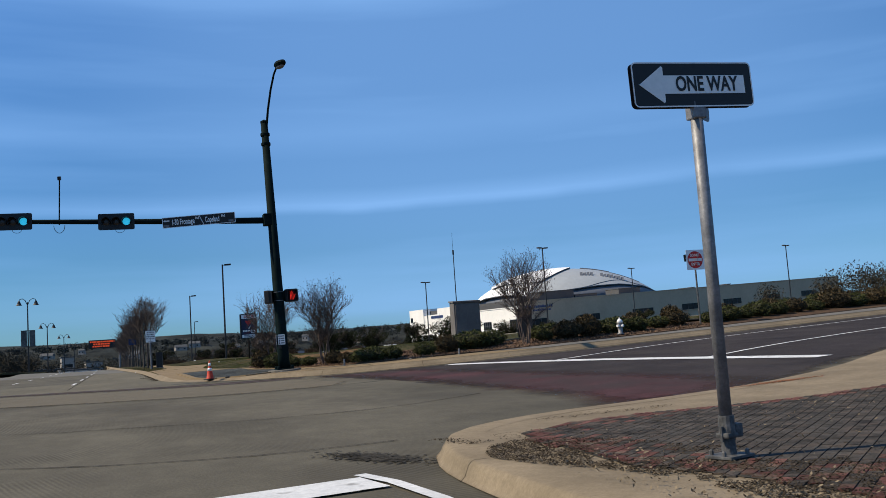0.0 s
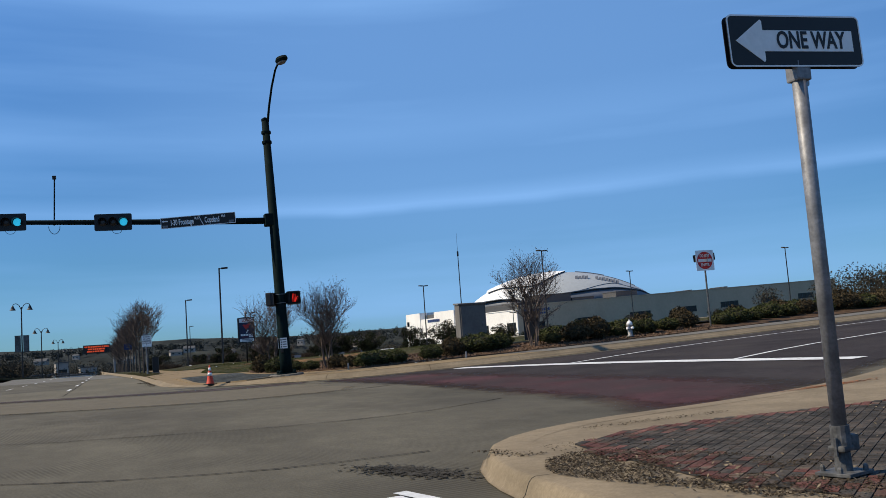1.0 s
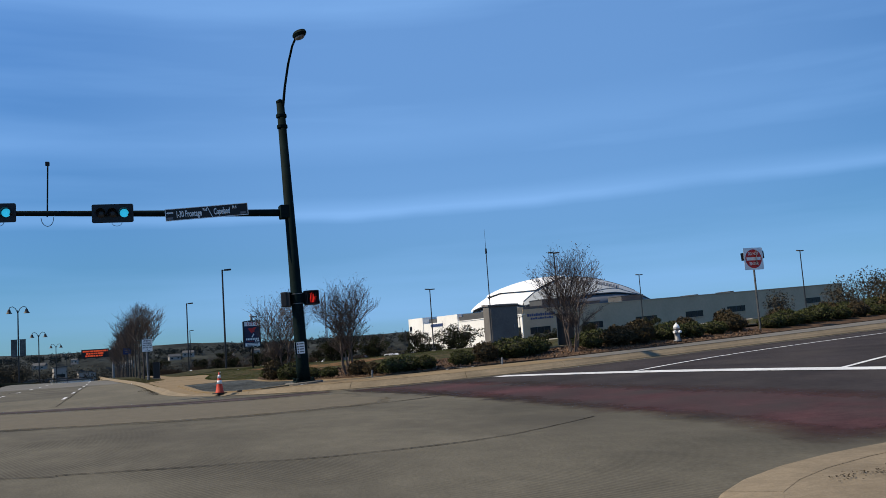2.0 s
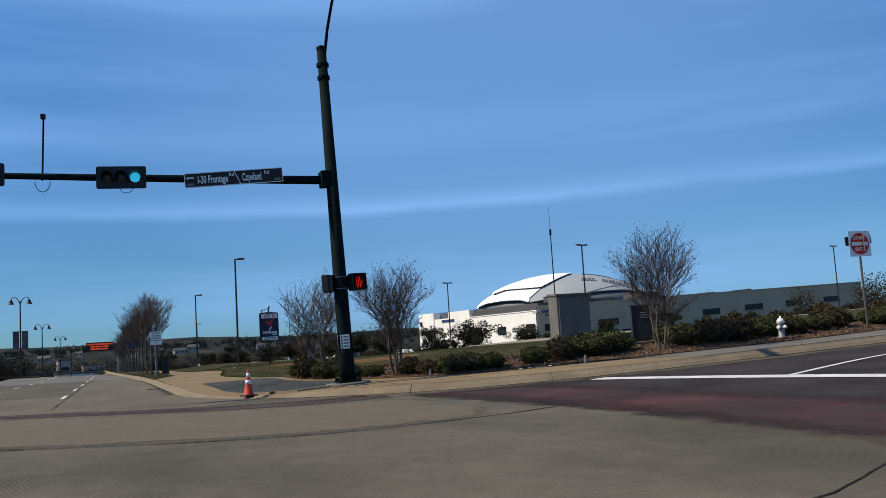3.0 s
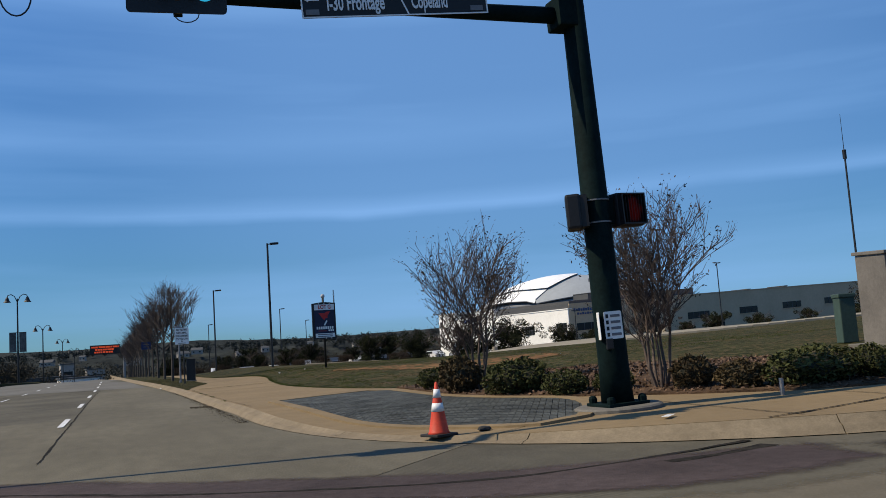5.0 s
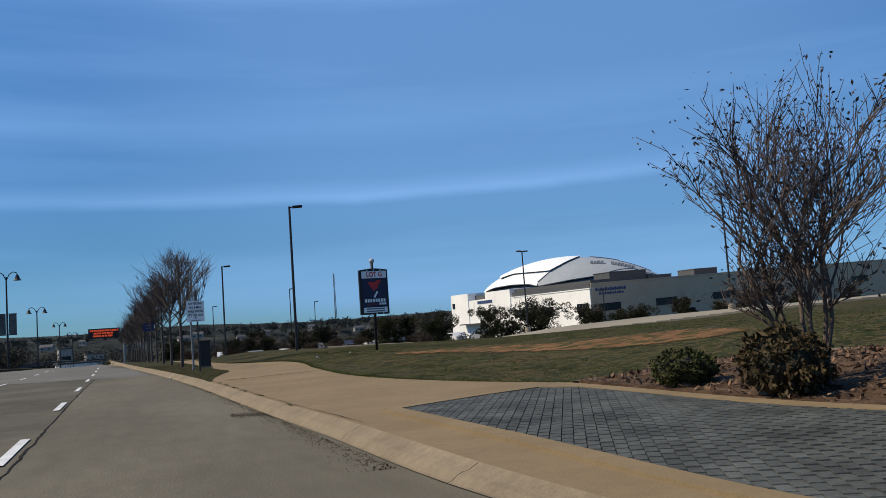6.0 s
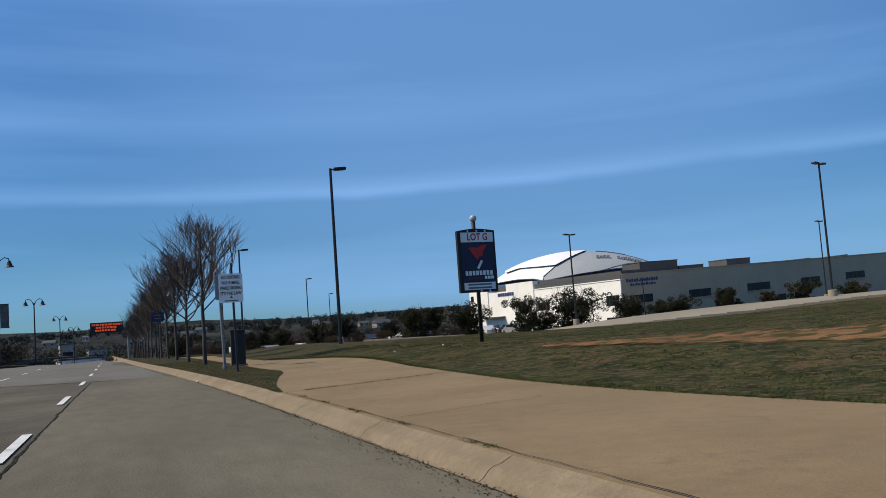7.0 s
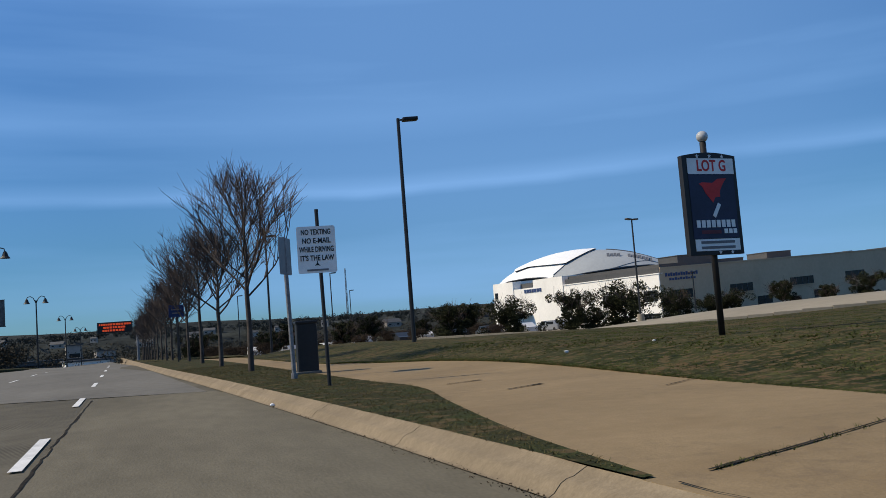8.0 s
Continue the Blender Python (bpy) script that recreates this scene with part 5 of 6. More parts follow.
def grow(rng, wood, fine, p, d, length, r, level, top, up, spread, tips, kids, low=(0.3, 0.3, 0.3, 0.3), keep=None):
    """One limb in bent steps, then its side limbs."""
    steps = 4 if level < 2 else 3
    pts = [p]
    for s in range(steps):
        d = (d + Vector((rng.gauss(0, 0.10), rng.gauss(0, 0.10), rng.gauss(0, 0.06) + up))).normalized()
        q = pts[-1] + d * length / steps
        if keep and level and not keep(q) and rng.random() < 0.85:
            q = pts[-1] + d * length / steps * 0.3
        r2 = r * (1 - 0.62 * (s + 1) / steps) if level else r * (1 - 0.4 * (s + 1) / steps)
        r1 = r * (1 - 0.62 * s / steps) if level else r * (1 - 0.4 * s / steps)
        (wood if level < 2 else fine).bar(pts[-1], q, max(r1, 0.004), max(r2, 0.003), 6 if level < 1 else (4 if level < 2 else 3))
        pts.append(q)
    if level >= top:
        tips.append((pts[-1], d))
        return
    n = kids[level]
    for k in range(n):
        t = rng.uniform(low[level], 1.0) if k else 1.0
        i = min(int(t * steps), steps - 1)
        a = pts[i] + (pts[i + 1] - pts[i]) * (t * steps - i)
        ang = rng.uniform(0, 2 * math.pi)
        side = Vector((math.cos(ang), math.sin(ang), rng.uniform(-0.1, 0.5)))
        nd = (d + side * spread * rng.uniform(0.6, 1.3)).normalized()
        grow(rng, wood, fine, a, nd, length * rng.uniform(0.5, 0.85), max(r * 0.5, 0.005), level + 1, top, up, spread, tips, kids, low, keep)


def leaf_mesh(name, centres, size, rng, material, flat=0.0):
    v, f = [], []
    for c in centres:
        n = Vector((rng.gauss(0, 1), rng.gauss(0, 1), rng.gauss(0, 1) + flat)).normalized()
        u = n.orthogonal().normalized()
        w = n.cross(u)
        a = rng.uniform(0, math.pi)
        u, w = u * math.cos(a) + w * math.sin(a), w * math.cos(a) - u * math.sin(a)
        s = size * rng.uniform(0.6, 1.4)
        i = len(v)
        c = Vector(c)
        v += [c - u * s, c + w * s * 0.45, c + u * s, c - w * s * 0.45]
        f.append((i, i + 1, i + 2, i + 3))
    return mesh_of(name, v, f, material)


def crape_myrtle(seed, m, height, label):
    rng = random.Random(seed)
    t = thing("crape_myrtle", m, label, "tree", "crape myrtles")
    wood, fine, tips = Twigs(), Twigs(), []
    keep = lambda q: (q.x ** 2 + q.y ** 2) / (0.33 * height) ** 2 + ((q.z - 0.64 * height) / (0.36 * height)) ** 2 < 0.8 + 0.6 * noise.noise(q * 1.3 + Vector((seed, 0, 0)))
    for k in range(6):
        a = 2 * math.pi * k / 6 + rng.uniform(-0.3, 0.3)
        d = Vector((math.cos(a) * 0.22, math.sin(a) * 0.22, 1))
        grow(rng, wood, fine, Vector((math.cos(a) * 0.1, math.sin(a) * 0.1, -0.05)), d.normalized(), height * 0.42, 0.032, 0, 3, 0.03, 0.75, tips, (6, 7, 6), (0.45, 0.2, 0.2, 0.2), keep)
    part("trunk", mesh_of("trunk", wood.v, wood.f, M_BARK, True), M_BARK, t, "several slender pale stems")
    part("twig_crown", mesh_of("twig_crown", fine.v, fine.f, M_TWIG), M_TWIG, t, "bare fine twigs")
    pods = [p + d * rng.uniform(-0.05, 0.1) + Vector((rng.gauss(0, 0.06), rng.gauss(0, 0.06), rng.gauss(0, 0.06))) for p, d in tips for _ in range(3) if rng.random() < 0.5]
    part("seed_head", leaf_mesh("seed_head", pods, 0.026, rng, M_POD), M_POD, t, "dark dry seed pods")
    return t


crape_myrtle(11, pose(7.0, 38.3, mulch_z(7.0, 38.3)), 3.5, "bare multi-stemmed crape myrtle with dark seed pods")
crape_myrtle(23, pose(8.3, 33.9, mulch_z(8.3, 33.9), 0, 0, 70), 3.45, "bare multi-stemmed crape myrtle in reddish mulch")
crape_myrtle(37, pose(15.45, 31.3, mulch_z(15.45, 31.3), 0, 0, 20), 3.75, "bare crape myrtle beside a dark cabinet")


def street_tree(seed, height):
    rng = random.Random(seed)
    t = thing("street_tree", pose(0, 0, -200), "bare upright street tree in the dry verge", "tree", "street trees")
    wood, fine, tips = Twigs(), Twigs(), []
    pts = [Vector((0, 0, -0.1)), Vector((0.02, 0, height * 0.2)), Vector((0.0, 0.03, height * 0.38)), Vector((0.04, 0.0, height * 0.56)), Vector((0.0, 0.02, height * 0.74)), Vector((0.03, 0.0, height * 0.9))]
    for a, b, ra, rb in zip(pts, pts[1:], (0.085, 0.072, 0.062, 0.04, 0.024), (0.072, 0.062, 0.04, 0.024, 0.01)):
        wood.bar(a, b, ra, rb, 8)
    keep = lambda q: (q.x ** 2 + q.y ** 2) / (0.40 * height) ** 2 + ((q.z - 0.62 * height) / (0.36 * height)) ** 2 < 0.72 + 0.5 * noise.noise(q * 0.9 + Vector((seed, 0, 0)))
    for k in range(20):
        f = k / 19
        a = k * 2.4 + rng.uniform(-0.3, 0.3)
        lean = 0.95 - 0.45 * f
        z = height * (0.36 + 0.42 * f)
        d = Vector((math.cos(a) * lean, math.sin(a) * lean, 0.75 + 0.3 * f)).normalized()
        grow(rng, wood, fine, Vector((0.02, 0.01, z)), d, height * (0.41 - 0.20 * f), 0.034 - 0.016 * f, 1, 3, 0.06, 0.62, tips, (0, 9, 7), (0.3, 0.25, 0.2, 0.2), keep)
    part("trunk", mesh_of("trunk", wood.v, wood.f, M_OAK, True), M_OAK, t, "slim grey trunk and limbs")
    part("twig_crown", mesh_of("twig_crown", fine.v, fine.f, M_TWIG), M_TWIG, t, "fine bare twigs")
    return t


TREE_A, TREE_B = street_tree(5, 5.6), street_tree(8, 5.0)
for k in range(16):
    y = 75.8 + 7.4 * k
    x = 3.2 - 0.012 * (y - 75.8)
    src = TREE_A if k % 2 == 0 else TREE_B
    m = pose(x, y, lawn_z(x, y) - 0.02, 0, 0, 47 * k)
    if k < 2:
        src.matrix_basis = m
    else:
        copy_thing(src, m @ Matrix.Diagonal((0.92 + 0.05 * (k % 3), 0.92 + 0.05 * (k % 3), 0.95 + 0.04 * (k % 4), 1)))


def shrub(seed, r, h, leaf, label, name="shrub", n=2600):
    rng = random.Random(seed)
    t = thing(name, pose(0, 0, -200), label, "shrub", "bed shrubs")
    noise_at = lambda v: 1 + 0.36 * noise.noise(v * 2.4 + Vector((seed, 0, 0)))
    cs = []
    for _ in range(n):
        d = Vector((rng.gauss(0, 1), rng.gauss(0, 1), rng.gauss(0, 1))).normalized()
        q = noise_at(d) * (rng.uniform(0.55, 1.0) ** 0.35)
        cs.append((d.x * r * q, d.y * r * q, max(0.02, h * 0.48 + d.z * h * 0.52 * q)))
    part("foliage", leaf_mesh("foliage", cs, 0.05, rng, leaf), leaf, t, "small dense leaves")
    # Solid dark core stops see-through; its colour carries the inner shade.
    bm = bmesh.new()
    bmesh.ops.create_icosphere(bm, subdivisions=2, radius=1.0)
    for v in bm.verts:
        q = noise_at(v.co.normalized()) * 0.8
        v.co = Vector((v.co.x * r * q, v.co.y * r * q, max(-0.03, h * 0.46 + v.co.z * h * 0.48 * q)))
    part("inner_mass", bm, M_SHRUBIN, t, "dark filler core with inner shade in its colour")
    return t


SHRUBS = [shrub(3, 0.62, 0.85, M_SHRUB, "rounded evergreen shrub in the mulch bed"), shrub(6, 0.72, 0.8, M_SHRUB, "low spreading evergreen shrub in the mulch bed"),
          shrub(9, 0.55, 0.8, M_SHRUBR, "bronze-tinged clipped shrub in the mulch bed")]
spots = [(6.75, 40.2), (6.6, 38.3), (6.95, 36.4), (7.25, 35.1), (7.75, 34.4), (8.5, 33.3), (8.75, 32.5), (9.45, 31.85), (10.25, 31.55), (11.4, 31.35), (12.3, 31.5), (13.35, 31.75), (14.3, 32.0),
         (16.4, 31.7), (17.4, 31.6), (18.35, 31.7), (19.6, 31.9), (20.7, 31.9), (21.9, 32.2), (23.1, 32.6), (24.9, 32.6), (17.4, 33.3), (19.2, 33.3), (21.6, 33.6), (23.8, 33.9)]
hx = 25.8
while hx < 60:
    spots += [(hx, 32.9 + 0.15 * (hx - 25.8) + 0.3 * math.sin(5 * hx)), (hx + 0.5, 34.4 + 0.15 * (hx - 25.8) + 0.3 * math.cos(7 * hx))]
    hx += 1.15 + 0.02 * (hx - 25)
used = [False] * 3
for k, (x, y) in enumerate(spots):
    src = SHRUBS[(k * 2 + k // 3) % 3]
    s = (0.70 if x < 9 else 0.84 if x < 11 else 1.0 if x < 14.5 else 1.02 if x < 25 else 1.02 + 0.01 * (x - 25)) * (0.85 + 0.3 * ((k * 37) % 10) / 10)
    m = pose(x, y, mulch_z(x, y) - 0.03, 0, 0, 77 * k) @ Matrix.Diagonal((s * (1.05 + 0.25 * ((k * 29) % 5) / 5), s * (1.0 + 0.2 * ((k * 17) % 4) / 4), s * (0.9 + 0.3 * ((k * 13) % 7) / 7), 1))
    if not used[(k * 2 + k // 3) % 3]:
        used[(k * 2 + k // 3) % 3] = True
        src.matrix_basis = m
    else:
        copy_thing(src, m)


def lot_tree(seed, h, r, label, leaf, per=170, low=0.1):
    rng = random.Random(seed)
    t = thing("lot_tree", pose(0, 0, -200), label, "tree", "parking lot trees")
    wood, fine, tips = Twigs(), Twigs(), []
    wood.bar(Vector((0, 0, -0.3)), Vector((0.05, 0, h * 0.35)), 0.13, 0.10, 7)
    for k in range(7):
        a = k * 0.9
        grow(rng, wood, fine, Vector((0.05, 0, h * 0.3)), Vector((math.cos(a) * 0.8, math.sin(a) * 0.8, 1)).normalized(), h * 0.42, 0.06, 1, 3, 0.02, 0.6, tips, (0, 6, 4))
    cs = []
    lumps = [(Vector((rng.gauss(0, 0.42) * r, rng.gauss(0, 0.42) * r, h * (low + (0.92 - low) * rng.random() ** 1.1))), r * rng.uniform(0.14, 0.32)) for _ in range(52)]
    for c, q in lumps:
        for _ in range(per):
            d = Vector((rng.gauss(0, 1), rng.gauss(0, 1), rng.gauss(0, 1))).normalized()
            cs.append(c + d * q * rng.uniform(0.3, 1.1) ** 0.5)
    part("trunk", mesh_of("trunk", wood.v + [], wood.f, M_OAK), M_OAK, t)
    part("twig_crown", mesh_of("twig_crown", fine.v, fine.f, M_TWIG), M_TWIG, t)
    part("crown", leaf_mesh("crown", cs, 0.11, rng, leaf), leaf, t, "many small leaves")
    return t


LT = [lot_tree(2, 4.5, 2.5, "dark evergreen tree in front of the pale building", M_EVER), lot_tree(4, 4.9, 2.3, "upright dark evergreen tree by the parking lot", M_EVER),
      lot_tree(6, 4.6, 2.6, "brown half-bare tree by the parking lot", M_BROWNLEAF, 110, 0.36), lot_tree(8, 4.4, 1.5, "small round tree on a thin trunk by the pale building", M_EVER, 120, 0.42)]
lt_spots = [(40.3, 143, 1.0, 0), (46.7, 140, 1.0, 1), (50.2, 141.5, 0.62, 0), (54.3, 141.4, 1.2, 0), (70.2, 154.3, 0.98, 0), (75.8, 154.5, 0.7, 0), (78.6, 154.0, 0.8, 0), (84.0, 150, 0.95, 3), (85.6, 149.6, 0.42, 2),
            (88.6, 146.5, 0.72, 3), (92.4, 143.5, 0.85, 1), (98.2, 140, 0.72, 0), (105, 137, 0.7, 1), (112, 133, 0.75, 0), (120, 128, 0.7, 1), (34.5, 146, 0.9, 1), (126, 122, 0.8, 0)]
tr = random.Random(51)
for k in range(34):
    b, dist = radians(3.5 + 18 * (k + tr.random()) / 34), tr.uniform(98, 134)
    lt_spots.append((0.3 + dist * math.sin(b), 46 + dist * math.cos(b), tr.uniform(0.72, 1.08), 2 if tr.random() < 0.7 else tr.choice((1, 3, 3))))
first = [True] * 4
for k, (x, y, s, kind) in enumerate(lt_spots):
    m = pose(x, y, lot_z(x, y) - 0.1, 0, 0, 61 * k) @ Matrix.Diagonal((s * 1.1, s * 1.1, s, 1))
    if first[kind]:
        first[kind] = False
        LT[kind].matrix_basis = m
    else:
        copy_thing(LT[kind], m)


# ---------------------------------------------------------------- pale office building
def office():
    """Front corner at its nearest; the shaded side runs right, the sunlit one left."""
    C = Vector((86.0, 182.0))
    R = Vector((math.cos(radians(12)), math.sin(radians(12))))
    L = Vector((math.cos(radians(100)), math.sin(radians(100))))
    zb = -1.5
    t = thing("office_building", Matrix.Identity(4), "long pale two-storey office building with a sunlit white end", "building")
    at = lambda s, d: C + R * s + L * d

    def prism(pts, z0, z1):
        bm = bmesh.new()
        up = [0.03 * max(0.0, (Vector(p) - C).dot(R)) for p in pts]
        lo = [bm.verts.new((p[0], p[1], z0 + u)) for p, u in zip(pts, up)]
        hi = [bm.verts.new((p[0], p[1], z1 + u)) for p, u in zip(pts, up)]
        bm.faces.new(lo[::-1])
        bm.faces.new(hi)
        for i in range(len(pts)):
            j = (i + 1) % len(pts)
            bm.faces.new((lo[i], lo[j], hi[j], hi[i]))
        return bm

    def slab(s0, s1, d0, d1, z0, z1):
        return prism([at(s0, d0), at(s1, d0), at(s1, d1), at(s0, d1)], z0, z1)

    part("wall", slab(0.1, 118, 0.0, 26.5, zb, 7.7), M_WALLSHADE, t, "stucco wall toned darker for its shaded side")
    part("coping", slab(0.1, 118.2, -0.12, 0.3, 7.7, 7.9), M_WALLSHADE, t)
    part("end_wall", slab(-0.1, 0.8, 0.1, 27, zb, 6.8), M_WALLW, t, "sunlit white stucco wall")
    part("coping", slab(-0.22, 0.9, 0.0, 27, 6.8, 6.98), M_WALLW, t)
    part("parapet_strip", slab(-0.02, 0.085, 0.1, 26.5, 6.99, 7.92), M_PARA, t, "grey set-back parapet wall")
    part("parapet", slab(1.2, 8.5, 1.2, 27, 6.0, 8.5), M_PARA, t, "grey set-back parapet wall")
    part("middle_block", slab(-0.3, 9, 27, 37, zb, 8.7), M_WALLW, t, "white middle block")
    part("recess_sill", slab(-0.3, 9, 37, 44.2, zb, 7.2), M_WALLW, t, "white wall under the recess")
    rec = part("recess", slab(1.6, 9, 37, 44.2, 7.2, 8.3), M_PARA, t, "grey recessed wall")
    part("window", slab(1.3, 1.62, 37.2, 39.0, 7.0, 8.5), M_GLASS, rec)
    part("end_block", slab(-0.5, 9, 44.2, 52, zb, 8.9), M_WALLW, t, "white end block")
    part("window", slab(-0.56, -0.4, 50.2, 51.4, 5.6, 6.9), M_GLASS, t, "small dark window")
    for s, w, zc, n in ((1.9, 7.6, 3.05, 3), (17.3, 23.4, 3.0, 4), (34.2, 41.2, 3.1, 4), (51.5, 57.8, 3.2, 3), (67.2, 74.2, 3.45, 4), (83.7, 90.5, 3.6, 4), (100, 107, 3.7, 4), (24.4, 28.5, 0.3, 2), (41, 46, 0.3, 2)):
        win = part("window", slab(s, w, -0.06, 0.3, zc - 0.75, zc + 0.75), M_GLASS, t, "dark strip window")
        for k in range(1, n):
            q = s + (w - s) * k / n
            part("mullion", slab(q - 0.06, q + 0.06, -0.11, 0.2, zc - 0.75, zc + 0.75), M_PARA, win)
        part("sill", slab(s - 0.15, w + 0.15, -0.2, 0.2, zc - 0.87, zc - 0.75), M_WALLSHADE, win)
    for d0, d1, z0, z1 in ((0.8, 4.3, 2.2, 4.1), (12.0, 15.4, 2.1, 4.0), (22, 26, 2.4, 4.1), (0.6, 4.6, -0.9, 0.1)):
        win = part("window", slab(-0.16, 0.1, d0, d1, z0, z1), M_GLASS, t, "dark strip window")
        for k in range(1, 4):
            q = d0 + (d1 - d0) * k / 4
            part("mullion", slab(-0.21, 0.0, q - 0.05, q + 0.05, z0, z1), M_PARA, win)
        part("transom", slab(-0.21, 0.0, d0, d1, (z0 + z1) / 2 - 0.04, (z0 + z1) / 2 + 0.04), M_PARA, win)
    part("canopy", slab(-2.2, 0, 38, 46, 1.6, 1.85), M_PARA, t, "thin entrance canopy")
    for s0, s1, z, h, n in ((1.3, 9.4, 6.55, 0.62, 13), (2.2, 8.8, 5.75, 0.45, 10)):
        step = (s1 - s0) / n
        for k in range(n):
            part("letter_bar", slab(s0 + step * k, s0 + step * (k + 0.68), -0.1, 0.05, z - h / 2, z + h / 2 - 0.12 * (k % 2)), M_SBLUE, t)
    for k in range(7):
        part("letter_bar", slab(-0.42, -0.28, 34.2 + 0.9 * k, 34.85 + 0.9 * k, 6.2, 6.9), M_SBLUE, t)
    for s0, s1, top, dp in ((9.7, 20.0, 9.9, 5), (20.4, 27.4, 8.6, 5), (35.6, 43.0, 9.25, 6), (62, 63.2, 8.1, 6), (76, 77.5, 8.2, 6)):
        unit = part("roof_unit", slab(s0, s1, dp, dp + 5, 7.0, top), M_PARA, t, "rooftop plant unit")
        part("unit_lid", slab(s0 - 0.1, s1 + 0.1, dp - 0.1, dp + 5.1, top, top + 0.12), M_PARA, unit)
    return t


office()


# ---------------------------------------------------------------- stadium far behind
def stadium():
    """Oval dome; u runs across, w away, z up. Roof panels are cut by curves over u."""
    ctr = Vector((0.5, 25.0, 0)) + 1450 * Vector((math.sin(radians(28.55)), math.cos(radians(28.55)), 0))
    t = thing("stadium", Matrix.Translation(ctr) @ pose(0, 0, 0, 0, 0, -28.55), "distant stadium with a white domed roof", "stadium")
    A, B, Z0, H = 147.0, 112.0, 49.0, 48.5
    t.location.z = 3.5

    def tilt(u):
        return -4.0 * u / A

    def crest(u):
        return Z0 + H * max(0.0, 1 - (u / A) ** 2) ** 0.8 + tilt(u)

    def front(u, z, grow_by=1.0):
        q = max(0.0, (z - Z0 - tilt(u)) / H) ** 1.25
        w = -B * math.sqrt(max(0.0, 1 - (u / A) ** 2 - q))
        return Vector((u * grow_by, w * grow_by, Z0 + (z - Z0) * grow_by))

    curve = lambda pts: (lambda u: float(np.interp(u, [p[0] for p in pts], [p[1] for p in pts])))
    eave = curve([(-147, 50), (-126, 55.5), (-97, 57), (-70, 55.5), (-56, 51), (-5, 57), (50, 61.5), (86, 62.5), (125, 57), (147, 46)])
    seam = curve([(-113, 70), (-91, 75), (-59, 74), (-36, 74)])
    ridge_edge = curve([(-56, 58), (-36, 74), (-12, 86), (10, 96)])

    def patch(u0, u1, low, high, lift, n=40, k=10, side=1):
        bm = bmesh.new()
        rows = []
        for i in range(n + 1):
            u = u0 + (u1 - u0) * i / n
            zl = low(u)
            zh = max(zl, min(crest(u) - 0.02, high(u)))
            col = []
            for j in range(k + 1):
                v = front(u, zl + (zh - zl) * (1 - (1 - j / k) ** 1.6), lift)
                col.append(bm.verts.new((v.x, v.y * side, v.z)))
            rows.append(col)
        for a, b in zip(rows, rows[1:]):
            for j in range(k):
                bm.faces.new((a[j], b[j], b[j + 1], a[j + 1]) if side > 0 else (a[j], a[j + 1], b[j + 1], b[j]))
        return bm

    top = lambda u: crest(u)
    part("roof", patch(-56, 146.5, eave, lambda u: ridge_edge(u) if u < 10 else top(u), 1.0), M_ROOFDIM, t, "roof panel greyed for facing away from the sun", True)
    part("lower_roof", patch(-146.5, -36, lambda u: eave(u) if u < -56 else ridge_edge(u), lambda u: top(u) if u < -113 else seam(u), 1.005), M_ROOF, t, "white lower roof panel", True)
    low_up = lambda u: seam(u) if u < -36 else ridge_edge(u)
    slide = part("sliding_roof", patch(-113, 10, low_up, top, 1.045), M_ROOF, t, "raised white sliding roof panel", True)
    bm = bmesh.new()
    prev = None
    for i in range(31):
        u = -113 + 123 * i / 30
        z = min(low_up(u), crest(u) - 0.02)
        cur = [bm.verts.new(front(u, z, 1.046)), bm.verts.new(front(u, z, 0.985))]
        if prev:
            bm.faces.new((prev[0], cur[0], cur[1], prev[1]))
        prev = cur
    part("panel_edge", bm, M_PARA, slide, "grey edge of the raised panel")
    part("rear_roof", patch(-146.5, 146.5, lambda u: eave(-abs(u)), top, 1.0, side=-1), M_ROOFDIM, t, "pale rear roof", True)
    for name, us, fn, r, lift in (("roof_arch", (26, 72), lambda u: crest(u) - 0.1, 1.5, 1.004), ("roof_seam", (-56, -34), ridge_edge, 0.7, 1.006), ("roof_seam", (-56, 140), lambda u: eave(u) + 0.3, 0.9, 1.004),
                                  ("roof_seam", (20, 125), lambda u: eave(u) + 7.5 * math.exp(-((u - 78) / 34) ** 2), 0.5, 1.004), ("roof_seam", (-140, -58), lambda u: eave(u) + 0.3, 0.8, 1.006),
                                  ("roof_seam", (72, 118), lambda u: crest(u) - 1.5, 0.7, 1.004)):
        part(name, tube([front(us[0] + (us[1] - us[0]) * i / 24, min(fn(us[0] + (us[1] - us[0]) * i / 24), crest(us[0] + (us[1] - us[0]) * i / 24) - 0.05), lift) for i in range(25)], r, 5), M_STEEL, t, "dark roof line")
    wall = bmesh.new()
    rings = []
    for f, z in ((0.93, -30), (0.95, Z0 - 6), (0.97, Z0 + 1)):
        rings.append([wall.verts.new((f * A * math.cos(2 * math.pi * k / 64), f * B * math.sin(2 * math.pi * k / 64), z)) for k in range(64)])
    for i in range(1, 9):
        e = 1 - i / 9
        rings.append([wall.verts.new((0.97 * A * math.cos(2 * math.pi * k / 64) * e ** 0.5, 0.97 * B * math.sin(2 * math.pi * k / 64) * e ** 0.5, Z0 - 1 + 0.9 * H * (1 - e) ** 0.8)) for k in range(64)])
    for a, b in zip(rings, rings[1:]):
        for k in range(64):
            j = (k + 1) % 64
            wall.faces.new((a[k], a[j], b[j], b[k]))
    part("glass_wall", wall, M_STEEL, t, "dark glazed bowl under the roof", True)
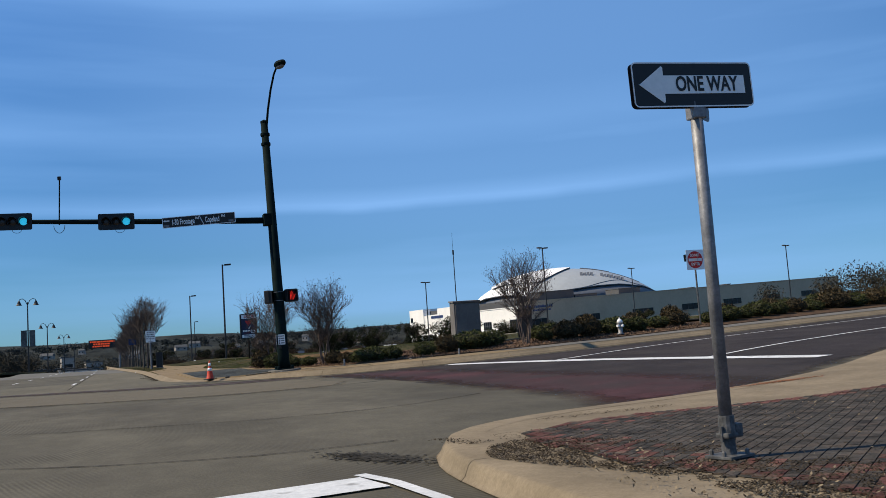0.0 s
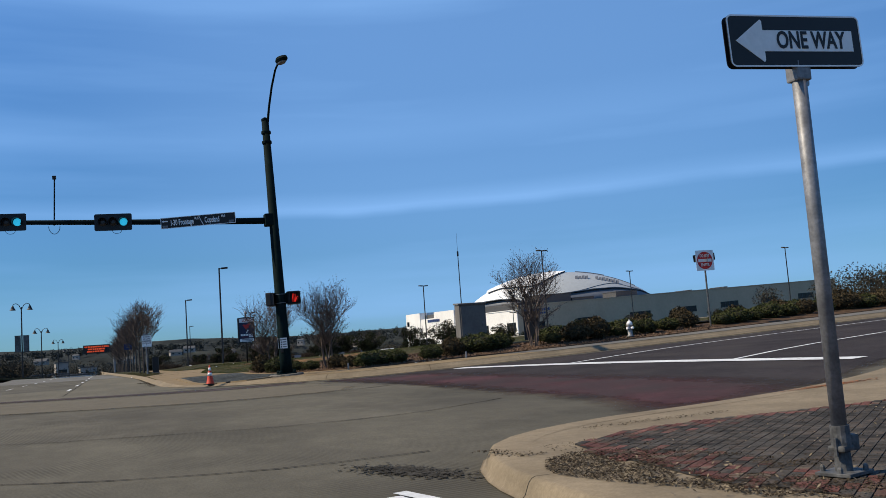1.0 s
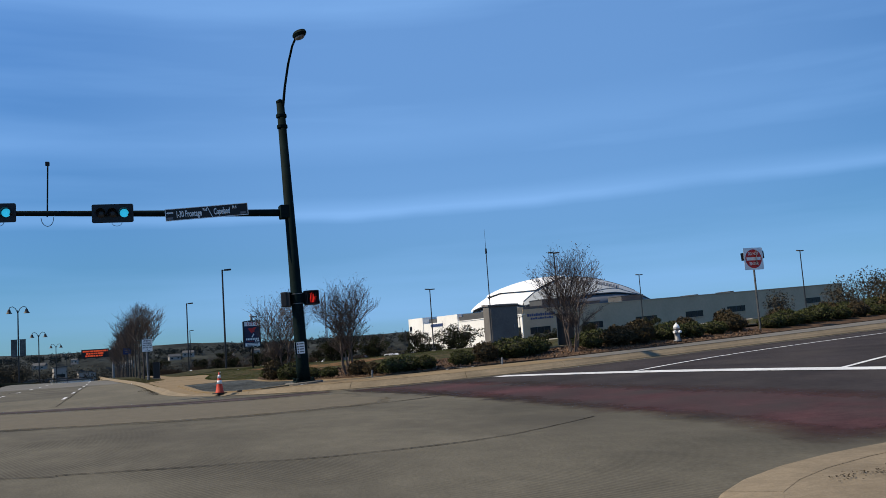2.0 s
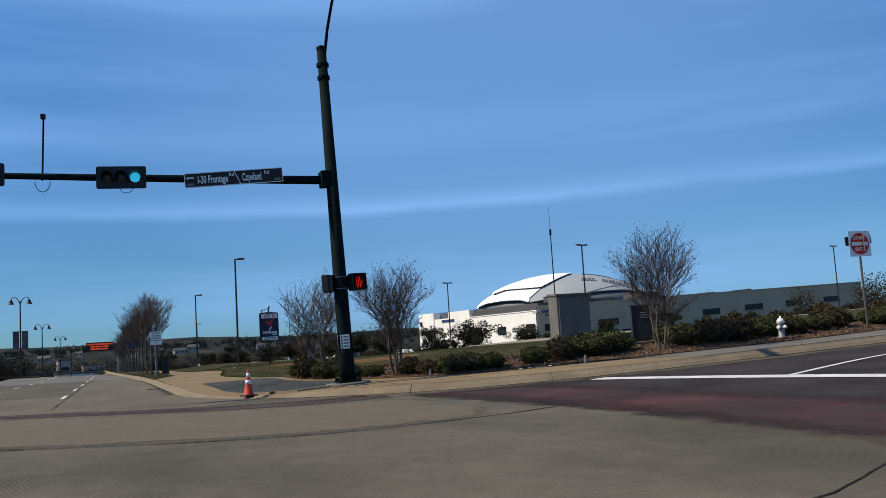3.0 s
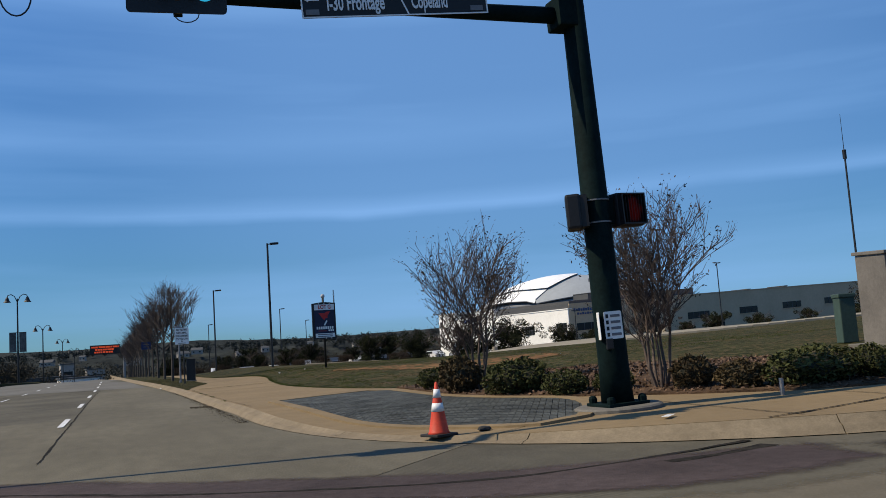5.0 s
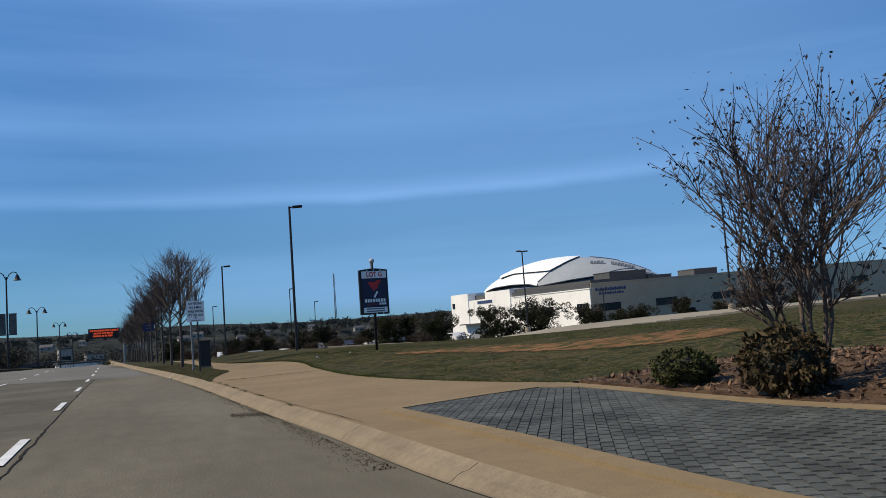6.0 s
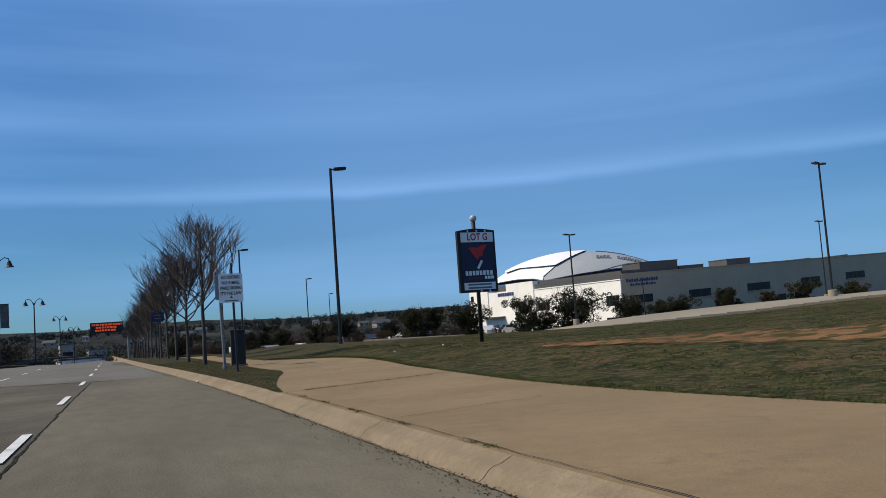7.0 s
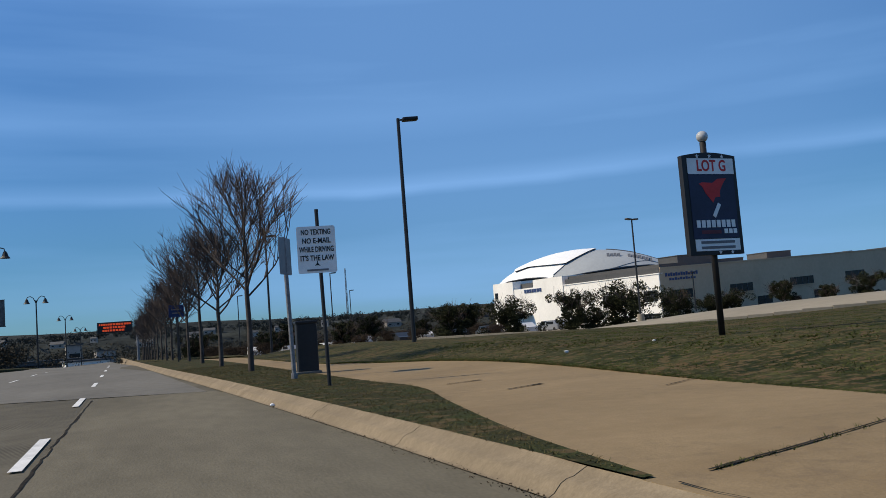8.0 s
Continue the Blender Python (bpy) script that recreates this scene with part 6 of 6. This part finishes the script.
    for k in range(13):
        if k in (4, 5):
            continue
        u = 27 + 5.2 * k
        z = 81.5 - 0.10 * k - 0.012 * k * k * 6
        p = front(u, z, 1.006)
        part("letter_bar", box(4.3, 1.6, 9.4 - 1.8 * (k % 3 == 1), tuple(p), 0, 0, -35), M_STEEL, t)


stadium()


# ---------------------------------------------------------------- far land
def ridge():
    v, f = [], []
    n = 220
    for layer, (dist, base, amp, seed) in enumerate(((1750, 29, 6, 1.0), (2600, 52, 6, 7.0))):
        i0 = len(v)
        for k in range(n + 1):
            b = radians(-60 + 150 * k / n)
            h = base + amp * noise.noise(Vector((k * 0.09, seed, 0))) * 1.6 + 3.0 * noise.noise(Vector((k * 0.7, seed, 3))) + (10 if layer else 4) * math.exp(-((math.degrees(b) + 5) / 14) ** 2)
            for dd, z in ((0, -30), (60, h * 0.55), (160, h)):
                v.append(((dist + dd) * math.sin(b), (dist + dd) * math.cos(b), z))
        for k in range(n):
            for s in range(2):
                a = i0 + 3 * k + s
                f.append((a, a + 3, a + 4, a + 1))
    me = mesh_of("far_ridge", v, f, M_RIDGE, True)
    tagged(new("far_ridge", me), "low wooded ridge along the horizon", "ridge", "", "stuff")


ridge()


def woods(name, places, material, label, size, leaf, per=42, category="woods"):
    rng = random.Random(len(places))
    cs = []
    for x, y, z, s in places:
        for _ in range(per):
            d = Vector((rng.gauss(0, 1), rng.gauss(0, 1), rng.gauss(0, 1))).normalized() * rng.uniform(0.3, 1.0)
            cs.append((x + d.x * s * 0.55, y + d.y * s * 0.55, z + s * 0.5 + d.z * s * 0.5))
    me = leaf_mesh(name, cs, leaf, rng, material)
    return tagged(new(name, me), label, category, "", "stuff")


rng = random.Random(77)
pl = []
for _ in range(420):
    b, dist = radians(rng.uniform(-14, 30)), rng.uniform(230, 620)
    pl.append((dist * math.sin(b), dist * math.cos(b), -6.5 + 0.004 * dist + rng.uniform(-1, 1), rng.uniform(5, 9)))
woods("far_woods", pl, M_WOODS, "brown leafless and evergreen woods in the distance", 7, 0.30, 170)
pl = []
for _ in range(1500):
    b, dist = radians(rng.uniform(-25, 40)), rng.choice((rng.uniform(1750, 1900), rng.uniform(2640, 2790)))
    hh = 33 if dist < 2000 else 54
    pl.append((dist * math.sin(b), dist * math.cos(b), hh * rng.uniform(0.35, 0.82) if rng.random() < 0.75 else hh * 0.72, rng.uniform(9, 17)))
woods("ridge_woods", pl, M_HILLWOOD, "dark mixed woods on the ridge", 7, 1.7, 60)
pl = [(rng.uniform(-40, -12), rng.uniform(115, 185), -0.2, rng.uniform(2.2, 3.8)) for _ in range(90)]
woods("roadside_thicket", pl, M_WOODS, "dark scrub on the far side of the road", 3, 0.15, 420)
pl = [(rng.uniform(-34, -14.5), rng.uniform(125, 165), 0.4, rng.uniform(2.5, 4.2)) for _ in range(16)]
woods("purple_shrubs", pl, M_REDBUD, "purplish budding shrubs on the far side of the road", 3, 0.15, 420, "shrubs")
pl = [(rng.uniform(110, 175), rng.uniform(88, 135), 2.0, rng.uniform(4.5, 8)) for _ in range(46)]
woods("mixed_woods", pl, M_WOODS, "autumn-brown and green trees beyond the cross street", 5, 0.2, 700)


def far_buildings():
    t = thing("lattice_mast", pose(533, 2297, 0), "tall thin lattice radio mast on the horizon", "mast")
    for dx, dy in ((-1.0, 0), (1.0, 0), (0, 1.6)):
        part("leg", tube([(dx * 2.6, dy * 2.6, 0), (dx, dy, 165)], [0.9, 0.5], 4), M_STEEL, t)
    for k in range(16):
        z = 10 + 9.5 * k
        part("brace", tube([(-2.2, 0, z), (2.2, 0, z + 8)], 0.35, 4), M_STEEL, t)
    t = thing("white_shed", pose(-9, 262, -5.0, 0, 0, 12), "low white shed beyond the bend", "building")
    part("wall", box(9, 5, 4, (0, 0, 2)), M_WALLW, t)
    part("roof", box(9.6, 5.6, 0.4, (0, 0, 4.2), 0.05), M_PARA, t)


far_buildings()


def far_sheds():
    for x, y, w, h, dz, lab in ((-13.5, 300, 3.6, 6.4, -3.5, "pale beige block building far down the road"), (-20, 285, 18, 2.6, -3.0, "low grey shed far down the road"), (-6.5, 320, 5, 5.0, -4.0, "white flat-roofed building beyond the bend")):
        t = thing("far_shed", pose(x, y, dz, 0, 0, 8), lab, "building", "far sheds")
        part("wall", box(w, 6, h, (0, 0, h / 2)), M_TOWER if w < 10 else M_PARA, t)
        part("roof", box(w + 0.5, 6.5, 0.25, (0, 0, h + 0.1), 0.04), M_PARA, t)
        part("window_band", box(w * 0.7, 0.1, h * 0.16, (0, -3.02, h * 0.6)), M_GLASS, t)


far_sheds()


def hill_house(x, y, z, w, h, turn):
    t = thing("hill_house", pose(x, y, z, 0, 0, turn), "small pale house on the wooded hill", "house", "hill houses")
    part("wall", box(w, w * 0.6, h, (0, 0, h / 2)), M_TOWER, t)
    bm = bmesh.new()
    a, b, c = w * 0.54, w * 0.34, h
    ends = [[bm.verts.new((sx * a, sy * b, c + zz)) for sy, zz in ((-1, 0), (1, 0), (0, w * 0.22))] for sx in (-1, 1)]
    bm.faces.new(ends[0][::-1])
    bm.faces.new(ends[1])
    for i in range(3):
        j = (i + 1) % 3
        bm.faces.new((ends[0][i], ends[0][j], ends[1][j], ends[1][i]))
    part("roof", bm, M_PARA, t, "dark pitched roof")
    for k in (-0.28, 0.28):
        part("window", box(w * 0.16, 0.2, h * 0.3, (k * w, -w * 0.3, h * 0.55)), M_GLASS, t)


hh = random.Random(5)
for k in range(15):
    b, dist = radians(-9 + 33 * (k + hh.random() * 0.8) / 15), hh.uniform(900, 1500)
    hill_house(dist * math.sin(b), dist * math.cos(b), -10 + 0.012 * dist + hh.uniform(0, 8), hh.uniform(8, 17), hh.uniform(4, 7), hh.uniform(-30, 30))


# ---------------------------------------------------------------- parked cars far off
def car(paint, label):
    t = thing("car", pose(0, 0, -200), label, "car", "parked cars")
    prof = [(-2.25, 0.35), (2.2, 0.35), (2.25, 0.75), (1.3, 0.95), (0.6, 1.42), (-1.1, 1.45), (-1.95, 0.98), (-2.3, 0.9)]
    bm = plate([(x, z) for x, z in prof], 1.7)
    bmesh.ops.translate(bm, vec=(0, -0.85, 0), verts=bm.verts)
    body = part("body", bm, paint, t)
    part("side_glass", box(1.9, 1.74, 0.34, (-0.25, 0, 1.17), 0.05), M_GLASS, body)
    for x in (-1.4, 1.4):
        for s in (-1, 1):
            part("wheel", tube([(x, 0.72 * s, 0.32), (x, 0.88 * s, 0.32)], 0.32, 12), M_RUBBER, t)
    return t


CARS = [car(M_CARW, "white car parked in the lot"), car(M_CARD, "dark car parked in the lot"), car(M_CARS, "silver car parked in the lot")]
for k in range(18):
    x = 14 + 2.1 * k + (3 if k > 8 else 0)
    y = 158 + 6 * (k % 2) - 0.35 * k
    m = pose(x, y, lot_z(x, y) + 0.02, 0, 0, 84 + 7 * (k % 3))
    if k < 3:
        CARS[k].matrix_basis = m
    elif k % 4 != 3:
        copy_thing(CARS[(1, 2, 1, 1, 0)[k % 5]], m)


# ---------------------------------------------------------------- small loose matter


def scatter(name, places, zfun, size, material, label, category, lift=0.01, seed=1, flat=1.5):
    r = random.Random(seed)
    me = leaf_mesh(name, [(x, y, zfun(x, y) + lift * r.uniform(0.3, 1.2)) for x, y in places], size, r, material, flat)
    return tagged(new(name, me), label, category, "", "stuff")


r1 = random.Random(21)
mulch_poly = MULCH_FRONT[::-1] + MULCH_BACK
pts = []
while len(pts) < 9000:
    q = (r1.uniform(6, 24), r1.uniform(30, 45))
    if inside(q, mulch_poly):
        pts.append(q)
scatter("bark_chips", pts, mulch_z, 0.045, M_CHIP, "loose reddish bark chips in the bed", "bark chips", 0.03, 2)
LITTER = spline([(3.75, 7.45), (4.05, 7.6), (4.5, 7.3), (4.75, 6.7), (4.9, 6.1), (5.2, 5.4), (5.4, 4.6), (5.2, 3.6), (4.1, 3.5), (3.95, 4.3), (3.95, 5.0), (3.85, 5.7), (3.6, 6.3), (3.5, 6.9), (3.75, 7.45)], 0.2)[:-1]
pts = []
while len(pts) < 17000:
    x, y = r1.uniform(3.4, 5.6), r1.uniform(3.4, 7.7)
    n = noise.noise(Vector((x * 1.7, y * 1.7, 4.0))) + 0.5 * noise.noise(Vector((x * 5.5, y * 5.5, 8.0)))
    if inside((x, y), LITTER) and n > -0.22 + 0.5 * smooth01(x - 0.12 * (6 - y), 4.3, 5.3):
        pts.append((x, y))
for _ in range(2500):
    pts.append((4.0 + abs(r1.gauss(0, 1.2)), 3.8 + 4.4 * r1.random()))
for _ in range(260):
    k = r1.randrange(4)
    pts.append((3.62 + 0.05 * k + r1.gauss(0, 0.06), 8.25 - 0.16 * k + r1.gauss(0, 0.02)))
for _ in range(300):
    x = r1.uniform(4.9, 6.6)
    pts.append((x, 8.75 + 0.05 * x + r1.gauss(0, 0.05)))
scatter("leaf_litter", pts, isl_top, 0.0115, M_SOIL, "dark leaf litter and grit on the island rim and bricks", "leaf litter", 0.016, 3, 4.0)
scatter("pale_pebbles", [(3.6 + abs(r1.gauss(0.25, 0.35)), 3.8 + 3.4 * r1.random()) for _ in range(420)] + [(r1.uniform(4.2, 9), r1.uniform(4.0, 8.2)) for _ in range(500)], isl_top, 0.014, M_KERB, "small pale pebbles in the litter", "pebbles", 0.03, 4)
scatter("rust_stain", [(r1.gauss(9.05, 0.3), r1.gauss(10.17, 0.05)) for _ in range(260)], isl_top, 0.035, mat("rust_dust", (0.30, 0.12, 0.045), 0.9, 0.2, 5, 40, 0.0, island=True), "rusty orange dust on the island rim", "stain", 0.006, 5, 60.0)


scatter("oil_stain", [(r1.gauss(3.12, 0.10) + 0.12 * u, 8.75 - 0.28 * u + r1.gauss(0, 0.10)) for u in [r1.gauss(0, 0.9) for _ in range(900)]], road_z, 0.035, OIL, "dark oily stain on the road", "stain", 0.012, 13, 80.0)
pts = [(2.42 - abs(r1.gauss(0, 0.14)), 38 + 12 * r1.random() ** 1.3) for _ in range(1500)] + [(2.40 - 0.012 * max(0, y - 48) - abs(r1.gauss(0, 0.07)), y) for y in [r1.uniform(40, 70) for _ in range(2400)]]
pts += [(1.9 + 0.5 * u, 44.95 - 0.25 * u + r1.gauss(0, 0.22)) for u in [r1.random() for _ in range(700)]]
scatter("gutter_grit", pts, road_z, 0.010, M_SOIL, "dark grit and dead leaves along the gutter", "grit", 0.014, 9)


def tufts(name, places, zfun, h, material, label, seed, wide=0.006):
    r = random.Random(seed)
    v, f = [], []
    for x, y in places:
        z = zfun(x, y)
        for _ in range(3):
            a = r.uniform(0, math.pi)
            hh = h * r.uniform(0.5, 1.3)
            dx, dy = wide * math.cos(a), wide * math.sin(a)
            i = len(v)
            v += [(x - dx, y - dy, z - 0.01), (x + dx, y + dy, z - 0.01), (x + r.gauss(0, 0.03), y + r.gauss(0, 0.03), z + hh)]
            f.append((i, i + 1, i + 2))
    return tagged(new(name, mesh_of(name, v, f, material)), label, "grass", "", "stuff")


pts = []
edge_walk = [q for q in WALK_BACK if q[1] < 76]
for _ in range(7000):
    k = r1.randrange(len(edge_walk) - 1)
    u = r1.random()
    x = edge_walk[k][0] * (1 - u) + edge_walk[k + 1][0] * u
    y = edge_walk[k][1] * (1 - u) + edge_walk[k + 1][1] * u
    pts.append((x + abs(r1.gauss(0, 0.12)) - 0.03, y))
tufts("lawn_tufts", pts, lawn_z, 0.015, M_BLADE, "short ragged lawn grass", 5)
green, tan = [], []
while len(green) < 26000:
    q = (5.3 + 17 * r1.random() ** 1.5, r1.uniform(43, 76))
    if not inside(q, lawn_out) or (inside(q, CLAY) and r1.random() < 0.9):
        continue
    n = noise.noise(Vector((q[0] * 0.9, q[1] * 0.9, 2.0))) + 0.6 * noise.noise(Vector((q[0] * 3.1, q[1] * 3.1, 5.0)))
    if n > 0.05:
        green.append(q)
    elif n < -0.28 and len(tan) < 7000:
        tan.append(q)
tufts("grass_clumps", green, lawn_z, 0.018, M_BLADE, "tufts of darker green grass in the lawn", 15, 0.010)
tufts("dry_clumps", tan, lawn_z, 0.016, M_BLADED, "tufts of dry tan grass in the lawn", 16, 0.010)
verge_poly = [p for p in KB if 55.6 < p[1] < 108] + WALK_LEFT[:-1]
pts = []
while len(pts) < 9000:
    q = (r1.uniform(1.5, 4.1), r1.uniform(55.5, 84))
    if inside(q, verge_poly):
        pts.append(q)
tufts("verge_tufts", pts, lambda x, y: pave_z(x, y) + 0.012, 0.018, M_BLADED, "thin dry verge grass", 6)
pts = [(2.66 + r1.gauss(0, 0.02), y + r1.gauss(0, 0.12)) for y in (44.2, 47.0, 47.3, 49.0, 50.6, 50.9, 52.4, 53.8) for _ in range(14)]
pts += [(3.0 + 3.6 * u + r1.gauss(0, 0.015), 55.17 + 1.3 * u + r1.gauss(0, 0.02)) for u in [r1.random() ** 2 for _ in range(110)]]
tufts("seam_weeds", pts, pave_z, 0.022, M_BLADE, "small weeds in the kerb seam", 7)

# ---------------------------------------------------------------- pavers and bricks
PAVER_AREA = spline([(3.42, 41.5), (4.4, 41.95), (5.85, 42.35), (6.2, 41.7), (6.1, 38.2), (6.4, 36.2), (6.9, 34.6), (6.6, 33.2), (5.7, 31.75), (5.0, 31.6), (4.3, 32.9), (3.6, 34.9), (3.42, 38.5)], 0.4)
paver_bed = structure("paver_bed", drape("paver_bed", PAVER_AREA, lambda x, y: pave_z(x, y) + 0.015, M_BED, 0.8), "dark sand bed under slate-grey pavers", "paver bed")


def block(name, w, d, h, material):
    bm = box(w, d, h, (0, 0, h / 2))
    for v in bm.verts:
        if v.co.z > h / 2:
            v.co.x *= 0.975
            v.co.y *= 0.965
    return bm_mesh(name, bm, material)


def lay(area, bed, zfun, w, d, angle, near, pick, seed, name):
    """Blocks in running bond over an area; the nearest are single parts, the rest one joined mesh a colour."""
    r = random.Random(seed)
    c, sn = math.cos(radians(angle)), math.sin(radians(angle))
    xs, ys = [p[0] for p in area], [p[1] for p in area]
    cx, cy, ext = (min(xs) + max(xs)) / 2, (min(ys) + max(ys)) / 2, max(max(xs) - min(xs), max(ys) - min(ys)) * 0.75
    meshes, rest, count = {}, {}, 0
    nv = int(ext * 2 / d)
    for j in range(nv):
        for i in range(int(ext * 2 / w)):
            u, v = -ext + (i + 0.5 * (j % 2)) * w, -ext + j * d
            x, y = cx + u * c - v * sn, cy + u * sn + v * c
            if not inside((x, y), area):
                continue
            single, joined = pick(x, y, r)
            z = zfun(x, y) + r.gauss(0, 0.0007) - 0.012
            tilt = (r.gauss(0, 0.15), r.gauss(0, 0.15))
            m = pose(x, y, z, tilt[0], tilt[1], angle + r.gauss(0, 0.7))
            if near(x, y) and count < 300:
                count += 1
                if single not in meshes:
                    meshes[single] = block(name, w - 0.006, d - 0.006, 0.022, single)
                ob = new(name, meshes[single])
                ob.parent = bed
                ob.matrix_basis = m
            else:
                rest.setdefault(joined, []).append(m)
    for material, ms in rest.items():
        v, f = [], []
        hw, hd = (w - 0.006) / 2, (d - 0.006) / 2
        for m in ms:
            k = len(v)
            v += [m @ Vector(q) for q in ((-hw, -hd, 0), (hw, -hd, 0), (hw, hd, 0), (-hw, hd, 0), (-hw * .975, -hd * .965, .022), (hw * .975, -hd * .965, .022), (hw * .975, hd * .965, .022), (-hw * .975, hd * .965, .022))]
            f += [(k, k + 1, k + 5, k + 4), (k + 1, k + 2, k + 6, k + 5), (k + 2, k + 3, k + 7, k + 6), (k + 3, k, k + 4, k + 7), (k + 4, k + 5, k + 6, k + 7)]
        ob = new(name + "_rest", mesh_of(name + "_rest", v, f, material))
        ob.parent = bed
        ob["kind"] = "stuff"


lay(PAVER_AREA, paver_bed, lambda x, y: pave_z(x, y) + 0.014, 0.20, 0.10, 62, lambda x, y: y > 39.0, lambda x, y, r: (M_PAVER, M_PAVERI), 31, "paver")
M_BRKRI = mat("red_brick_joined", (0.118, 0.054, 0.044), 0.9, 0.35, 3.0, 60, 0.8, rnd=0.3, island=True, spots=((0.10, 0.08, 0.06), 5.0, 0.48, 0.64), spec=0.08)
brick_bed = [o for o in scene.objects if o.name == "brick_bed"][0]
edge_pts = [Vector(p) for p in BRICK_AREA[:-1] if p[1] > 0]


def brick_colour(x, y, r):
    d = min((Vector((x, y)) - q).length for q in edge_pts)
    red = (d < 0.3 and r.random() < 0.75) or (d < 0.6 and x < 6 and r.random() < 0.3) or (4.6 < x < 9 and 4.2 < y < 4.9 and r.random() < 0.35)
    return (M_BRKR, M_BRKRI) if red else (M_BRKG, M_BRKGI)


BRICK_NEAR = [p for p in BRICK_AREA[:-1] if p[1] > 2.5 and p[0] < 13] + [(13, 2.5)]
lay(BRICK_NEAR, brick_bed, lambda x, y: isl_top(x, y) + 0.003, 0.165, 0.0825, 38, lambda x, y: x < 6.3 and y > 4.4, brick_colour, 33, "brick")
structure("paver_edging", ribbon("paver_edging", PAVER_AREA + PAVER_AREA[:2], 0.22, pave_z, 0.034, M_WALK, True), "flush tan concrete edging round the pavers", "edging")
